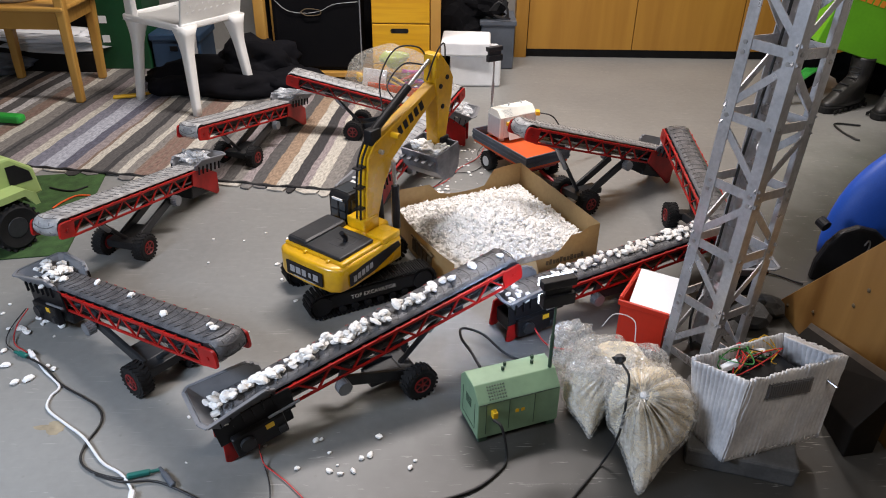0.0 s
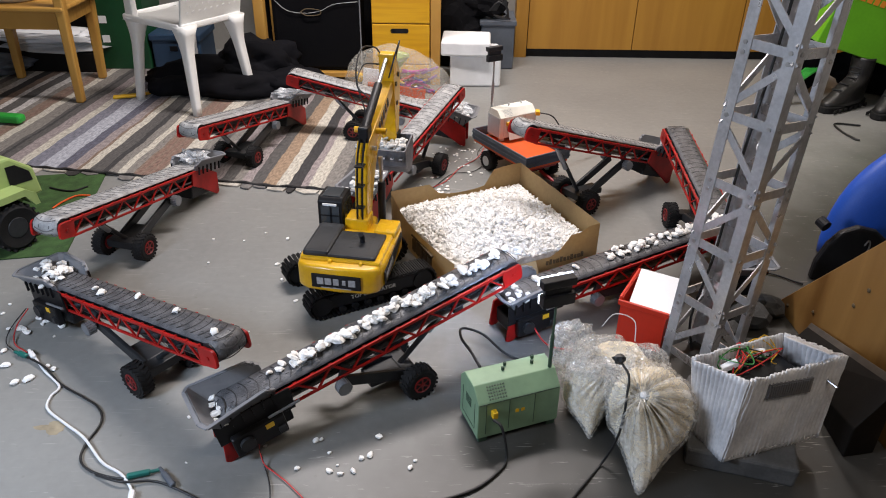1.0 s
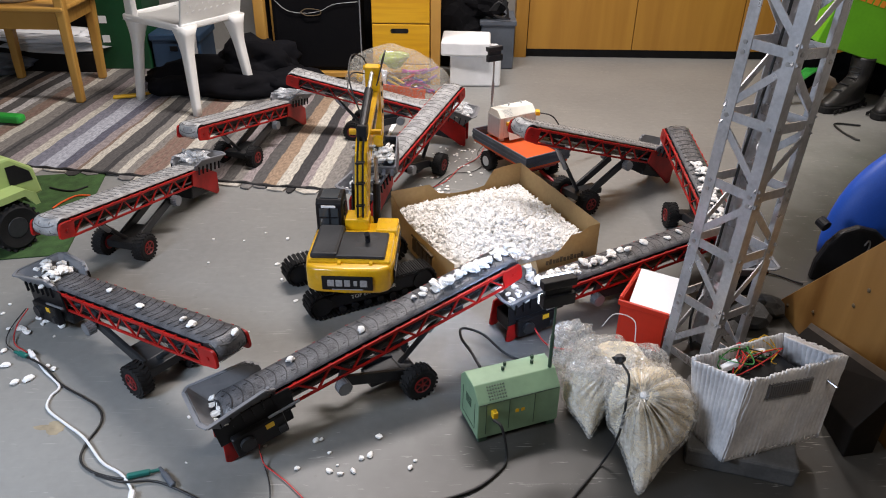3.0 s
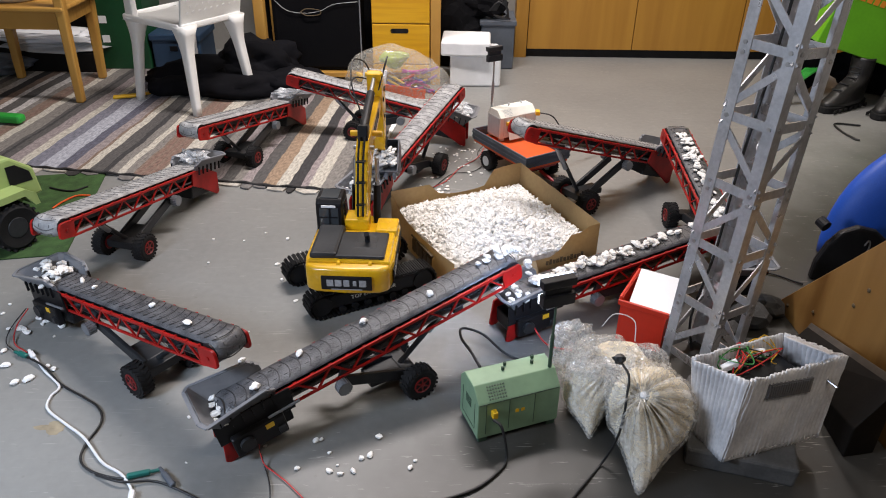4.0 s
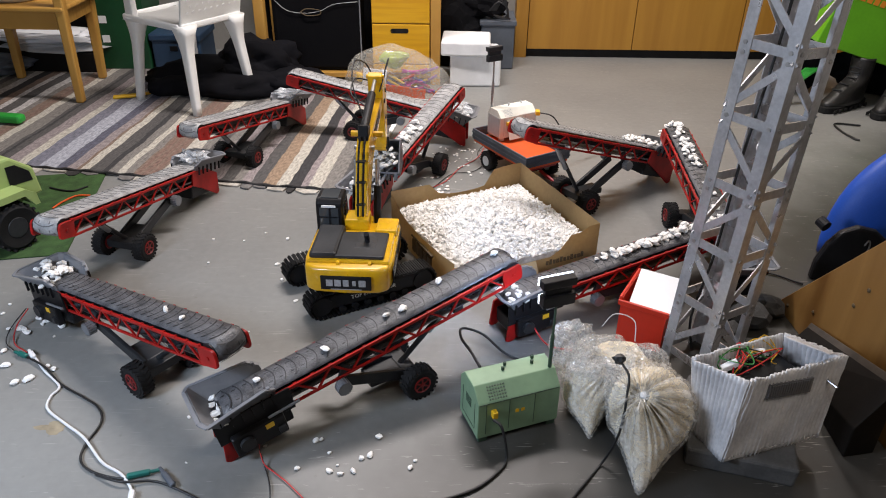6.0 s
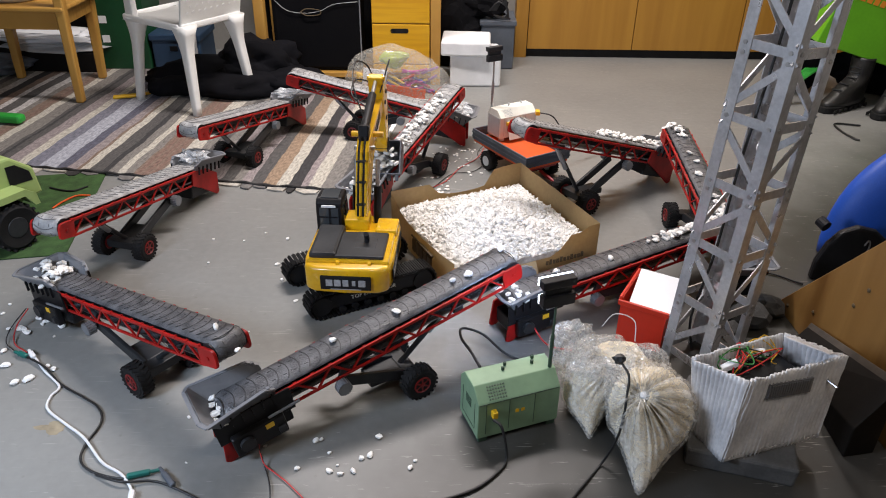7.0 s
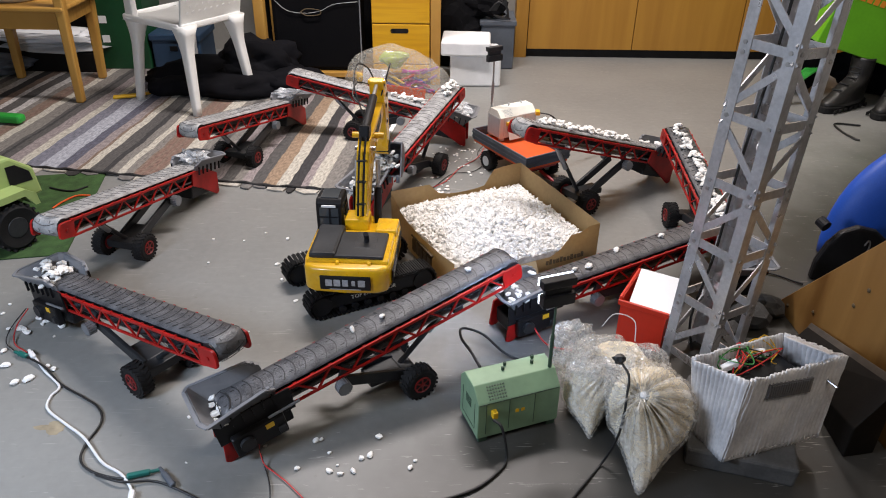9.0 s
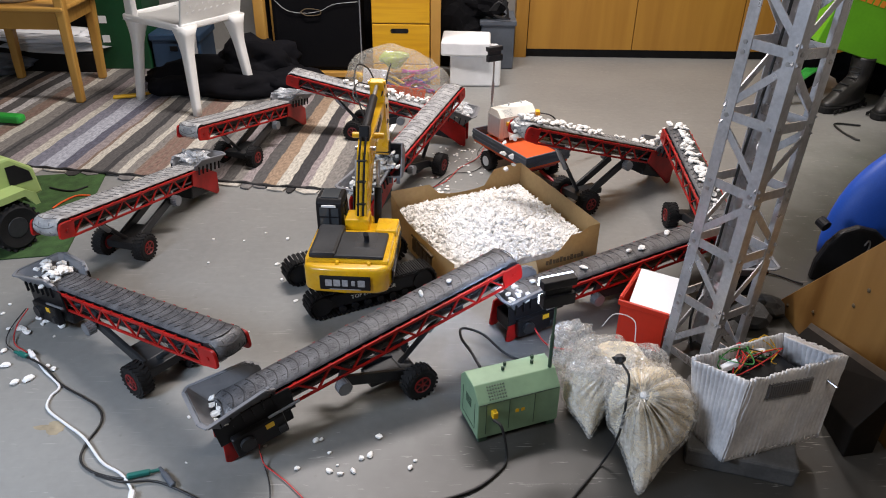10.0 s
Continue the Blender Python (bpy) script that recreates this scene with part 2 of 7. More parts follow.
def rug_material():
    """A rag rug: woven stripes of many widths, mottled, with a weft relief."""
    m = mat("striped_rag_weave", (0.3, 0.3, 0.3), 0.95, 0, 0.3, 30, 120, 0.3)
    nt = m.node_tree
    n, l = nt.nodes, nt.links
    b = n["Principled BSDF"]
    co, sp = n.new("ShaderNodeTexCoord"), n.new("ShaderNodeSeparateXYZ")
    l.new(co.outputs["Object"], sp.inputs[0])
    wob = n.new("ShaderNodeTexNoise")
    wob.inputs["Scale"].default_value, wob.inputs["Detail"].default_value = 9, 4
    l.new(co.outputs["Object"], wob.inputs["Vector"])
    ma = n.new("ShaderNodeMath")
    ma.operation = "MULTIPLY_ADD"
    ma.inputs[1].default_value = 0.022
    l.new(wob.outputs["Fac"], ma.inputs[0])
    # slow drift of the weave along the rug
    dr = n.new("ShaderNodeMath")
    dr.operation = "MULTIPLY_ADD"
    dr.inputs[1].default_value = 0.055
    l.new(sp.outputs["Y"], dr.inputs[0])
    l.new(sp.outputs["X"], dr.inputs[2])
    l.new(dr.outputs[0], ma.inputs[2])
    pal = {"c": (0.47, 0.44, 0.38), "t": (0.20, 0.14, 0.11), "d": (0.085, 0.080, 0.078), "g": (0.20, 0.185, 0.17),
           "b": (0.17, 0.17, 0.21), "m": (0.27, 0.23, 0.23), "w": (0.46, 0.44, 0.43), "k": (0.040, 0.038, 0.040),
           "e": (0.36, 0.37, 0.42), "n": (0.10, 0.10, 0.135), "o": (0.29, 0.205, 0.14), "r": (0.20, 0.125, 0.10)}
    runs = (("dcdgwkt", 0.044), ("w", 0.032), ("d", 0.053), ("w", 0.043), ("gt", 0.035), ("r", 0.012), ("t", 0.018), ("c", 0.039), ("g", 0.059),
            ("dk", 0.016), ("d", 0.032), ("m", 0.053), ("c", 0.037), ("b", 0.055), ("e", 0.075), ("n", 0.045), ("m", 0.037), ("t", 0.011),
            ("c", 0.038), ("d", 0.050), ("k", 0.024), ("g", 0.038), ("c", 0.028), ("g", 0.029), ("trtrtrt", 0.014), ("c", 0.060), ("gd", 0.038),
            ("g", 0.040), ("m", 0.060), ("d", 0.044), ("gm", 0.035), ("d", 0.042), ("o", 0.053), ("c", 0.044), ("k", 0.047), ("m", 0.026),
            ("c", 0.049), ("g", 0.06), ("d", 0.09))
    x, cuts = 0.0, []
    for names, wide in runs:
        for ch in names:
            cuts.append((x, pal[ch]))
            x += wide
    half = len(cuts) // 2
    ramps = []
    for grp, lo, hi in ((cuts[:half], -0.05, cuts[half][0]), (cuts[half:], cuts[half][0], x)):
        mr = n.new("ShaderNodeMapRange")
        mr.inputs["From Min"].default_value, mr.inputs["From Max"].default_value = lo, hi
        l.new(ma.outputs[0], mr.inputs["Value"])
        cr = n.new("ShaderNodeValToRGB")
        cr.color_ramp.interpolation = "CONSTANT"
        for i, (p, c) in enumerate(grp):
            q = (p - lo) / (hi - lo)
            e = cr.color_ramp.elements[i] if i < 1 else cr.color_ramp.elements.new(min(0.999, q))
            e.position, e.color = min(0.999, max(0, q)), (*c, 1)
        l.new(mr.outputs["Result"], cr.inputs["Fac"])
        ramps.append(cr)
    gt = n.new("ShaderNodeMath")
    gt.operation = "GREATER_THAN"
    gt.inputs[1].default_value = cuts[half][0]
    l.new(ma.outputs[0], gt.inputs[0])
    mx = n.new("ShaderNodeMix")
    mx.data_type = "RGBA"
    l.new(gt.outputs[0], mx.inputs["Factor"])
    l.new(ramps[0].outputs["Color"], mx.inputs["A"])
    l.new(ramps[1].outputs["Color"], mx.inputs["B"])
    mp = n.new("ShaderNodeMapping")
    mp.inputs["Scale"].default_value = (150, 45, 1)
    l.new(co.outputs["Object"], mp.inputs["Vector"])
    sp2 = n.new("ShaderNodeTexNoise")
    sp2.inputs["Scale"].default_value, sp2.inputs["Detail"].default_value = 1.0, 2
    l.new(mp.outputs["Vector"], sp2.inputs["Vector"])
    mr2 = n.new("ShaderNodeMapRange")
    mr2.inputs["From Min"].default_value, mr2.inputs["From Max"].default_value = 0.3, 0.72
    mr2.inputs["To Min"].default_value, mr2.inputs["To Max"].default_value = 0.6, 1.3
    l.new(sp2.outputs["Fac"], mr2.inputs["Value"])
    mm = n.new("ShaderNodeMix")
    mm.data_type, mm.blend_type = "RGBA", "MULTIPLY"
    mm.inputs["Factor"].default_value = 1
    l.new(mx.outputs["Result"], mm.inputs["A"])
    l.new(mr2.outputs["Result"], mm.inputs["B"])
    l.new(mm.outputs["Result"], b.inputs["Base Color"])
    bu = n["Bump"]
    l.new(sp2.outputs["Fac"], bu.inputs["Height"])
    bu.inputs["Strength"].default_value = 0.7
    return m


M_RUG = rug_material()

# ---------------------------------------------------------------- mesh tools


def part(name, bm, material, parent=None, label="", smooth=False, m=None):
    me = bpy.data.meshes.new(name)
    bmesh.ops.recalc_face_normals(bm, faces=bm.faces[:])
    bm.to_mesh(me)
    bm.free()
    return part_of(name, me, material, parent, label, smooth, m)


def part_of(name, me, material, parent=None, label="", smooth=False, m=None):
    if not me.materials:
        me.materials.append(material)
        for p in me.polygons:
            p.use_smooth = smooth
    ob = new(name, me)
    ob.parent = parent
    if m is not None:
        ob.matrix_basis = m
    return tagged(ob, label)


def thing(name, m, label, category, group=""):
    ob = new(name)
    ob.empty_display_size = 0.03
    ob.matrix_basis = m
    return tagged(ob, label, category, group)


def box(bm, x0, x1, y0, y1, z0, z1, bev=0.0, m=None, seg=2):
    got = bmesh.ops.create_cube(bm, size=1.0)["verts"]
    for v in got:
        v.co = Vector(((x0 + x1) / 2 + v.co.x * (x1 - x0), (y0 + y1) / 2 + v.co.y * (y1 - y0), (z0 + z1) / 2 + v.co.z * (z1 - z0)))
    if bev:
        es = list({e for v in got for e in v.link_edges})
        r = bmesh.ops.bevel(bm, geom=es, offset=bev, segments=seg, affect="EDGES", profile=0.5)
        got = list({v for f in r["faces"] for v in f.verts} | {v for v in got if v.is_valid})
    if m is not None:
        bmesh.ops.transform(bm, matrix=m, verts=got)
    return got


def boxed(*a, **k):
    bm = bmesh.new()
    box(bm, *a, **k)
    return bm


def rod(bm, a, b, r, r2=None, seg=10, caps=True):
    a, b = Vector(a), Vector(b)
    d = b - a
    m = Matrix.Translation((a + b) / 2) @ d.to_track_quat("Z", "Y").to_matrix().to_4x4()
    bmesh.ops.create_cone(bm, cap_ends=caps, segments=seg, radius1=r, radius2=r if r2 is None else r2, depth=d.length, matrix=m)


def rods(pairs, r, seg=8):
    bm = bmesh.new()
    for a, b in pairs:
        rod(bm, a, b, r, seg=seg)
    return bm


def bar(bm, a, b, w, h, up=(0, 0, 1), bev=0.0):
    """A rectangular bar from a to b, w wide and h high."""
    a, b = Vector(a), Vector(b)
    x = (b - a).normalized()
    y = Vector(up).cross(x).normalized()
    z = x.cross(y)
    m = Matrix((x, y, z)).transposed().to_4x4()
    m.translation = a
    box(bm, 0, (b - a).length, -w / 2, w / 2, -h / 2, h / 2, bev, m)


def prism(bm, outline, y0, y1, plane="xz"):
    """Extrude an outline between y0 and y1 (outline in xz), or between z0 and z1 (outline in xy)."""
    def at(p, k):
        return (p[0], k, p[1]) if plane == "xz" else ((k, p[0], p[1]) if plane == "yz" else (p[0], p[1], k))
    a = [bm.verts.new(at(p, y0)) for p in outline]
    b = [bm.verts.new(at(p, y1)) for p in outline]
    bm.faces.new(a)
    bm.faces.new(b[::-1])
    for i in range(len(a)):
        j = (i + 1) % len(a)
        bm.faces.new((a[i], b[i], b[j], a[j]))
    return a + b


def bevel_all(bm, off, seg=2):
    bmesh.ops.recalc_face_normals(bm, faces=bm.faces[:])
    es = [e for e in bm.edges if len(e.link_faces) == 2 and e.calc_face_angle(0) > 0.5]
    bmesh.ops.bevel(bm, geom=es, offset=off, segments=seg, affect="EDGES", profile=0.5)


def smooth_line(pts, n=6):
    """Catmull-Rom points through pts."""
    p = [Vector(q) for q in pts]
    p = [2 * p[0] - p[1]] + p + [2 * p[-1] - p[-2]]
    out = []
    for i in range(1, len(p) - 2):
        for k in range(n):
            t = k / n
            a, b, c, d = p[i - 1:i + 3]
            out.append(0.5 * (2 * b + (c - a) * t + (2 * a - 5 * b + 4 * c - d) * t * t + (3 * b - a - 3 * c + d) * t ** 3))
    return out + [p[-2]]


def tube(bm, pts, r, seg=7, n=6):
    line = smooth_line(pts, n)
    rings = []
    for i, q in enumerate(line):
        d = (line[min(i + 1, len(line) - 1)] - line[max(i - 1, 0)]).normalized()
        s = d.cross(Vector((0.13, 0.21, 0.97))).normalized()
        u = d.cross(s)
        rings.append([bm.verts.new(q + r * (math.cos(a) * s + math.sin(a) * u)) for a in (2 * math.pi * k / seg for k in range(seg))])
    for a, b in zip(rings, rings[1:]):
        for k in range(seg):
            bm.faces.new((a[k], a[(k + 1) % seg], b[(k + 1) % seg], b[k]))
    bm.faces.new(rings[0])
    bm.faces.new(rings[-1][::-1])


def tubed(pts, r, seg=7, n=6):
    bm = bmesh.new()
    tube(bm, pts, r, seg, n)
    return bm


def lathe(bm, profile, seg=24, m=None):
    """Turn (radius, z) pairs round z."""
    rings, made = [], []
    for r, z in profile:
        rings.append([bm.verts.new((r * math.cos(2 * math.pi * k / seg), r * math.sin(2 * math.pi * k / seg), z)) for k in range(seg)])
        made += rings[-1]
    for a, b in zip(rings, rings[1:]):
        for k in range(seg):
            bm.faces.new((a[k], a[(k + 1) % seg], b[(k + 1) % seg], b[k]))
    bm.faces.new(rings[0][::-1])
    bm.faces.new(rings[-1])
    if m is not None:
        bmesh.ops.transform(bm, matrix=m, verts=made)


def lump(bm, centre, size, seed=0, rough=0.2, scale=6.0, sub=3, m=None):
    """An uneven rounded mass."""
    got = bmesh.ops.create_icosphere(bm, subdivisions=sub, radius=1.0)["verts"]
    for v in got:
        k = 1 + rough * noise.noise(v.co * scale * 0.3 + Vector((seed * 7.1, 0, 0))) + 0.4 * rough * noise.noise(v.co * scale + Vector((seed * 3.3, 5, 0)))
        v.co = Vector((v.co.x * size[0] * k, v.co.y * size[1] * k, v.co.z * size[2] * k)) + Vector(centre)
    if m is not None:
        bmesh.ops.transform(bm, matrix=m, verts=got)
    return got


def text_mesh(body, size, depth=0.0006):
    cu = bpy.data.curves.new("lettering", "FONT")
    cu.body, cu.size, cu.extrude, cu.align_x, cu.align_y = body, size, depth, "CENTER", "CENTER"
    cu.resolution_u = 2
    ob = bpy.data.objects.new("lettering", cu)
    me = bpy.data.meshes.new_from_object(ob)
    bpy.data.objects.remove(ob)
    bpy.data.curves.remove(cu)
    return me

# ---------------------------------------------------------------- the room
def setting(name, bm, material, label, category, smooth=False):
    return tagged(part(name, bm, material, None, label, smooth), category=category, kind="structure")


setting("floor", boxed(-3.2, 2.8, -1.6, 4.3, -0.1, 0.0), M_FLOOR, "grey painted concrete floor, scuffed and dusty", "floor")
setting("wall_back", boxed(-3.2, 2.8, 4.12, 4.3, 0, 2.5), M_WALL, "pale painted back wall behind the furniture", "wall")
setting("wall_left", boxed(-3.4, -3.2, -1.6, 4.3, 0, 2.5), M_WALL, "pale painted side wall", "wall")
setting("wall_right", boxed(2.8, 3.0, -1.6, 4.3, 0, 2.5), M_WALL, "pale painted side wall", "wall")
setting("wall_front", boxed(-3.2, 2.8, -1.8, -1.6, 0, 2.5), M_WALL, "pale painted wall", "wall")
setting("ceiling", boxed(-3.4, 3.0, -1.8, 4.3, 2.5, 2.6), M_CEIL, "white painted ceiling", "ceiling")

# rag rug, its hem slightly wavy
def rug():
    W, D, nx, ny = 2.05, 1.38, 120, 60
    bm = bmesh.new()
    grid = []
    for i in range(nx + 1):
        col = []
        for j in range(ny + 1):
            x, y = W * i / nx, D * j / ny
            e = 0.012 * noise.noise(Vector((x * 7, 0.3, 0))) if j == 0 else 0
            z = 0.006 + 0.004 * noise.noise(Vector((x * 3, y * 3, 2))) + (0.004 * noise.noise(Vector((x * 12, 4, 0))) if j < 2 else 0)
            col.append(bm.verts.new((x, y + e, z)))
        grid.append(col)
    for i in range(nx):
        for j in range(ny):
            bm.faces.new((grid[i][j], grid[i + 1][j], grid[i + 1][j + 1], grid[i][j + 1]))
    r = bmesh.ops.extrude_face_region(bm, geom=bm.faces[:])
    for v in r["geom"]:
        if isinstance(v, bmesh.types.BMVert):
            v.co.z = 0.0005
    ob = part("rug", bm, M_RUG, None, "striped rag rug in cream, brown and grey on the floor", True, pose(-2.33, 2.58, 0, 0, 0, -8))
    tagged(ob, category="rug")
    hem = bmesh.new()
    tube(hem, [(0.01 + 0.0255 * i, -0.002 + 0.012 * noise.noise(Vector(((0.01 + 0.0255 * i) * 7, 0.3, 0))), 0.009 + 0.003 * math.sin(i * 1.9)) for i in range(80)], 0.0045, 6, 2)
    part("hem", hem, M_HEMDARK, ob, "dark rolled hem")
    rnd = random.Random(8)
    x = 0.62
    while x < 1.98:
        w = rnd.uniform(0.03, 0.10)
        e = 0.012 * noise.noise(Vector((x * 7, 0.3, 0)))
        fold = rnd.uniform(0.015, 0.048)
        if rnd.random() < 0.8:
            bm = bmesh.new()
            prism(bm, [(x, e), (x + w, e), (x + w - 0.006, e - fold), (x + w * 0.5, e - fold - rnd.uniform(0, 0.012)), (x + 0.004, e - fold * 0.8)], 0.001, 0.006, "xy")
            part("turned_edge", bm, (M_RUGHEM, M_HEMDARK, M_RUGHEM, M_HEMGREY)[rnd.randrange(4)], ob, "turned-over strip of the rug's edge")
        x += w


M_HEMDARK = mat("dark_hem_cloth", (0.03, 0.028, 0.028), 0.95, var=0.5, s1=30, s2=120, bump=0.6)
M_HEMGREY = mat("grey_hem_cloth", (0.16, 0.15, 0.145), 0.95, var=0.4, s1=30, s2=120, bump=0.6)
M_RUGHEM = mat("rug_hem_cloth", (0.46, 0.43, 0.38), 0.95, var=0.4, s1=30, s2=120, bump=0.6)
rug()

# ---------------------------------------------------------------- conveyors
BELT_R, BELT_U0, BELT_U1, BELT_V = 0.026, -0.085, 0.596, 0.004
DROP_U = -0.03
BELT_RUN = BELT_U1 - BELT_U0
BELT_LOOP = 2 * BELT_RUN + 2 * math.pi * BELT_R
SPEED = 0.174
CLEATS = 64
SHARED = {}


def shared(key, build):
    """Mesh data made once and used by every alike part."""
    if key not in SHARED:
        bm = build()
        me = bpy.data.meshes.new(key)
        bmesh.ops.recalc_face_normals(bm, faces=bm.faces[:])
        bm.to_mesh(me)
        bm.free()
        SHARED[key] = me
    return SHARED[key]


def belt_at(s, lift=0.0):
    """Place on the belt's loop, in the belt's own space: top run, round the head, back below, round the tail."""
    s = s % BELT_LOOP
    turn = math.pi * BELT_R
    vc, r = BELT_V - BELT_R, BELT_R + lift
    if s < BELT_RUN:
        return Matrix.Translation((BELT_U0 + s, 0, vc + r))
    s -= BELT_RUN
    if s < turn:
        a = s / BELT_R
        return Matrix.Translation((BELT_U1 + r * math.sin(a), 0, vc + r * math.cos(a))) @ Matrix.Rotation(a, 4, "Y")
    s -= turn
    if s < BELT_RUN:
        return Matrix.Translation((BELT_U1 - s, 0, vc - r)) @ Matrix.Rotation(math.pi, 4, "Y")
    a = math.pi + (s - BELT_RUN) / BELT_R
    return Matrix.Translation((BELT_U0 + r * math.sin(a), 0, vc + r * math.cos(a))) @ Matrix.Rotation(a, 4, "Y")


def belt_mesh():
    bm = bmesh.new()
    rows, n = [], 120
    for i in range(n):
        m = belt_at(BELT_LOOP * i / n)
        rows.append([bm.verts.new(m @ Vector((0, y, z))) for y, z in ((-0.036, -0.007), (-0.034, -0.002), (-0.018, 0), (0, 0.0004), (0.018, 0), (0.034, -0.002), (0.036, -0.007))])
    for i in range(n):
        a, b = rows[i], rows[(i + 1) % n]
        for k in range(6):
            bm.faces.new((a[k], a[k + 1], b[k + 1], b[k]))
    return bm


def cleat_mesh():
    """One row of the moulded tread: a bowed rib, deepest in the middle, with short side blocks."""
    bm = bmesh.new()
    ys = [-0.0285, -0.0225, -0.0155, -0.008, 0, 0.008, 0.0155, 0.0225, 0.0285]
    for a, b in zip(ys, ys[1:]):
        bar(bm, (0.012 * (1 - (a / 0.033) ** 2), a, 0.0001), (0.012 * (1 - (b / 0.033) ** 2), b, 0.0001), 0.0022, 0.0010)
    for y in (-0.015, 0.015):
        bar(bm, (-0.0035, y, 0), (0.0045, y, 0), 0.0014, 0.0010)
    return bm


def wheel_mesh():
    bm = bmesh.new()
    m = Matrix.Rotation(math.pi / 2, 4, "X")
    lathe(bm, [(0.020, -0.016), (0.033, -0.0175), (0.038, -0.014), (0.0395, -0.006), (0.0395, 0.006), (0.038, 0.014), (0.033, 0.0175), (0.020, 0.016)], 28, m)
    for k in range(22):
        a = 2 * math.pi * k / 22
        for sgn in (-1, 1):
            mm = Matrix.Rotation(a + 0.12 * sgn, 4, "Y") @ Matrix.Translation((0, sgn * 0.009, 0.0392)) @ Matrix.Rotation(0.5 * sgn, 4, "Z")
            box(bm, -0.0028, 0.0028, -0.008, 0.008, -0.002, 0.0016, 0, mm)
    return bm


def rim_mesh():
    bm = bmesh.new()
    m = Matrix.Rotation(math.pi / 2, 4, "X")
    lathe(bm, [(0.012, -0.017), (0.021, -0.0175), (0.021, 0.0175), (0.018, 0.0185), (0.015, 0.012), (0.007, 0.012), (0.006, 0.017), (0.001, 0.018)], 20, m)
    for k in range(6):
        mm = Matrix.Rotation(math.pi * k / 3, 4, "Y")
        box(bm, -0.002, 0.002, -0.0165, -0.012, 0.006, 0.018, 0, mm)
    return bm


def truss_mesh():
    """One red lattice side, lying in the xz plane."""
    bm = bmesh.new()
    top, low, u0, u1 = -0.011, -0.053, 0.0, 0.575
    bar(bm, (u0, 0, top), (u1, 0, top), 0.006, 0.007, bev=0.001)
    bar(bm, (u0 + 0.03, 0, low), (u1, 0, low), 0.005, 0.006, bev=0.001)
    n = 13
    for i in range(n + 1):
        u = 0.045 + (u1 - 0.05) * i / n
        if u < u1:
            bar(bm, (u, 0, low), (u, 0, top), 0.004, 0.004)
            box(bm, u - 0.0035, u + 0.0035, -0.004, 0.004, top + 0.002, top + 0.0048)
        if i < n:
            v = 0.045 + (u1 - 0.05) * (i + 1) / n
            ends = (low, top) if i % 2 else (top, low)
            bar(bm, (u, 0, ends[0]), (min(v, u1), 0, ends[1]), 0.004, 0.004)
    return bm


def cheek_mesh():
    """The solid plate beside the head roller, with a rounded end."""
    bm = bmesh.new()
    pts = [(0.566, -0.010), (0.588, -0.008)]
    for k in range(9):
        a = math.pi / 2 - math.pi * k / 8
        pts.append((0.600 + 0.020 * math.copysign(abs(math.cos(a)) ** 0.5, math.cos(a)), -0.030 + 0.022 * math.copysign(abs(math.sin(a)) ** 0.6, math.sin(a))))
    pts += [(0.566, -0.055)]
    prism(bm, pts, -0.0035, 0.0035)
    bevel_all(bm, 0.0012, 1)
    m = Matrix.Translation((0.594, 0, -0.031)) @ Matrix.Rotation(math.pi / 2, 4, "X")
    bmesh.ops.create_cone(bm, cap_ends=True, segments=12, radius1=0.005, radius2=0.005, depth=0.011, matrix=m)
    return bm


def foot_mesh():
    """Red plate under the hopper that flares down to the ground."""
    bm = bmesh.new()
    prism(bm, [(0.022, -0.010), (0.022, -0.054), (-0.03, -0.074), (-0.126, -0.117), (-0.137, -0.108), (-0.124, -0.040), (-0.06, -0.012)], -0.003, 0.003)
    bevel_all(bm, 0.001, 1)
    return bm


def hopper_mesh():
    """Open flared tray: rear lip, two side plates, sloping floor, thin walls."""
    bm = bmesh.new()
    r = [(-0.140, -0.066, 0.020), (-0.148, -0.050, 0.024), (-0.148, 0.050, 0.024), (-0.140, 0.066, 0.020), (-0.018, 0.050, 0.022), (0.004, 0.043, 0.006), (0.004, -0.043, 0.006), (-0.018, -0.050, 0.022)]
    b = [(-0.110, -0.040, -0.030), (-0.112, -0.032, -0.030), (-0.112, 0.032, -0.030), (-0.110, 0.040, -0.030), (-0.020, 0.0385, -0.012), (0.004, 0.0385, -0.010), (0.004, -0.0385, -0.010), (-0.020, -0.0385, -0.012)]
    rv, bv = [bm.verts.new(p) for p in r], [bm.verts.new(p) for p in b]
    for i in range(8):
        j = (i + 1) % 8
        if i != 5:
            bm.faces.new((rv[i], rv[j], bv[j], bv[i]))
    bm.faces.new(bv)
    bmesh.ops.recalc_face_normals(bm, faces=bm.faces[:])
    bmesh.ops.solidify(bm, geom=bm.faces[:], thickness=0.004)
    return bm


def rim_lip_mesh():
    bm = bmesh.new()
    line = [(0.004, -0.044, 0.008), (-0.018, -0.052, 0.024), (-0.140, -0.069, 0.022), (-0.151, -0.052, 0.026), (-0.151, 0.052, 0.026), (-0.140, 0.069, 0.022), (-0.018, 0.052, 0.024), (0.004, 0.044, 0.008)]
    for a, b in zip(line, line[1:]):
        bar(bm, a, b, 0.008, 0.004, bev=0.001)
    for y in (-0.046, 0.046):
        rod(bm, (-0.008, y, 0.010), (-0.008, y, 0.022), 0.004, seg=8)
    return bm


def chassis_mesh():
    """Black under-body of the hopper with ribs, between the feet."""
    bm = bmesh.new()
    box(bm, -0.118, 0.02, -0.036, 0.036, -0.100, -0.056, 0.004)
    return bm


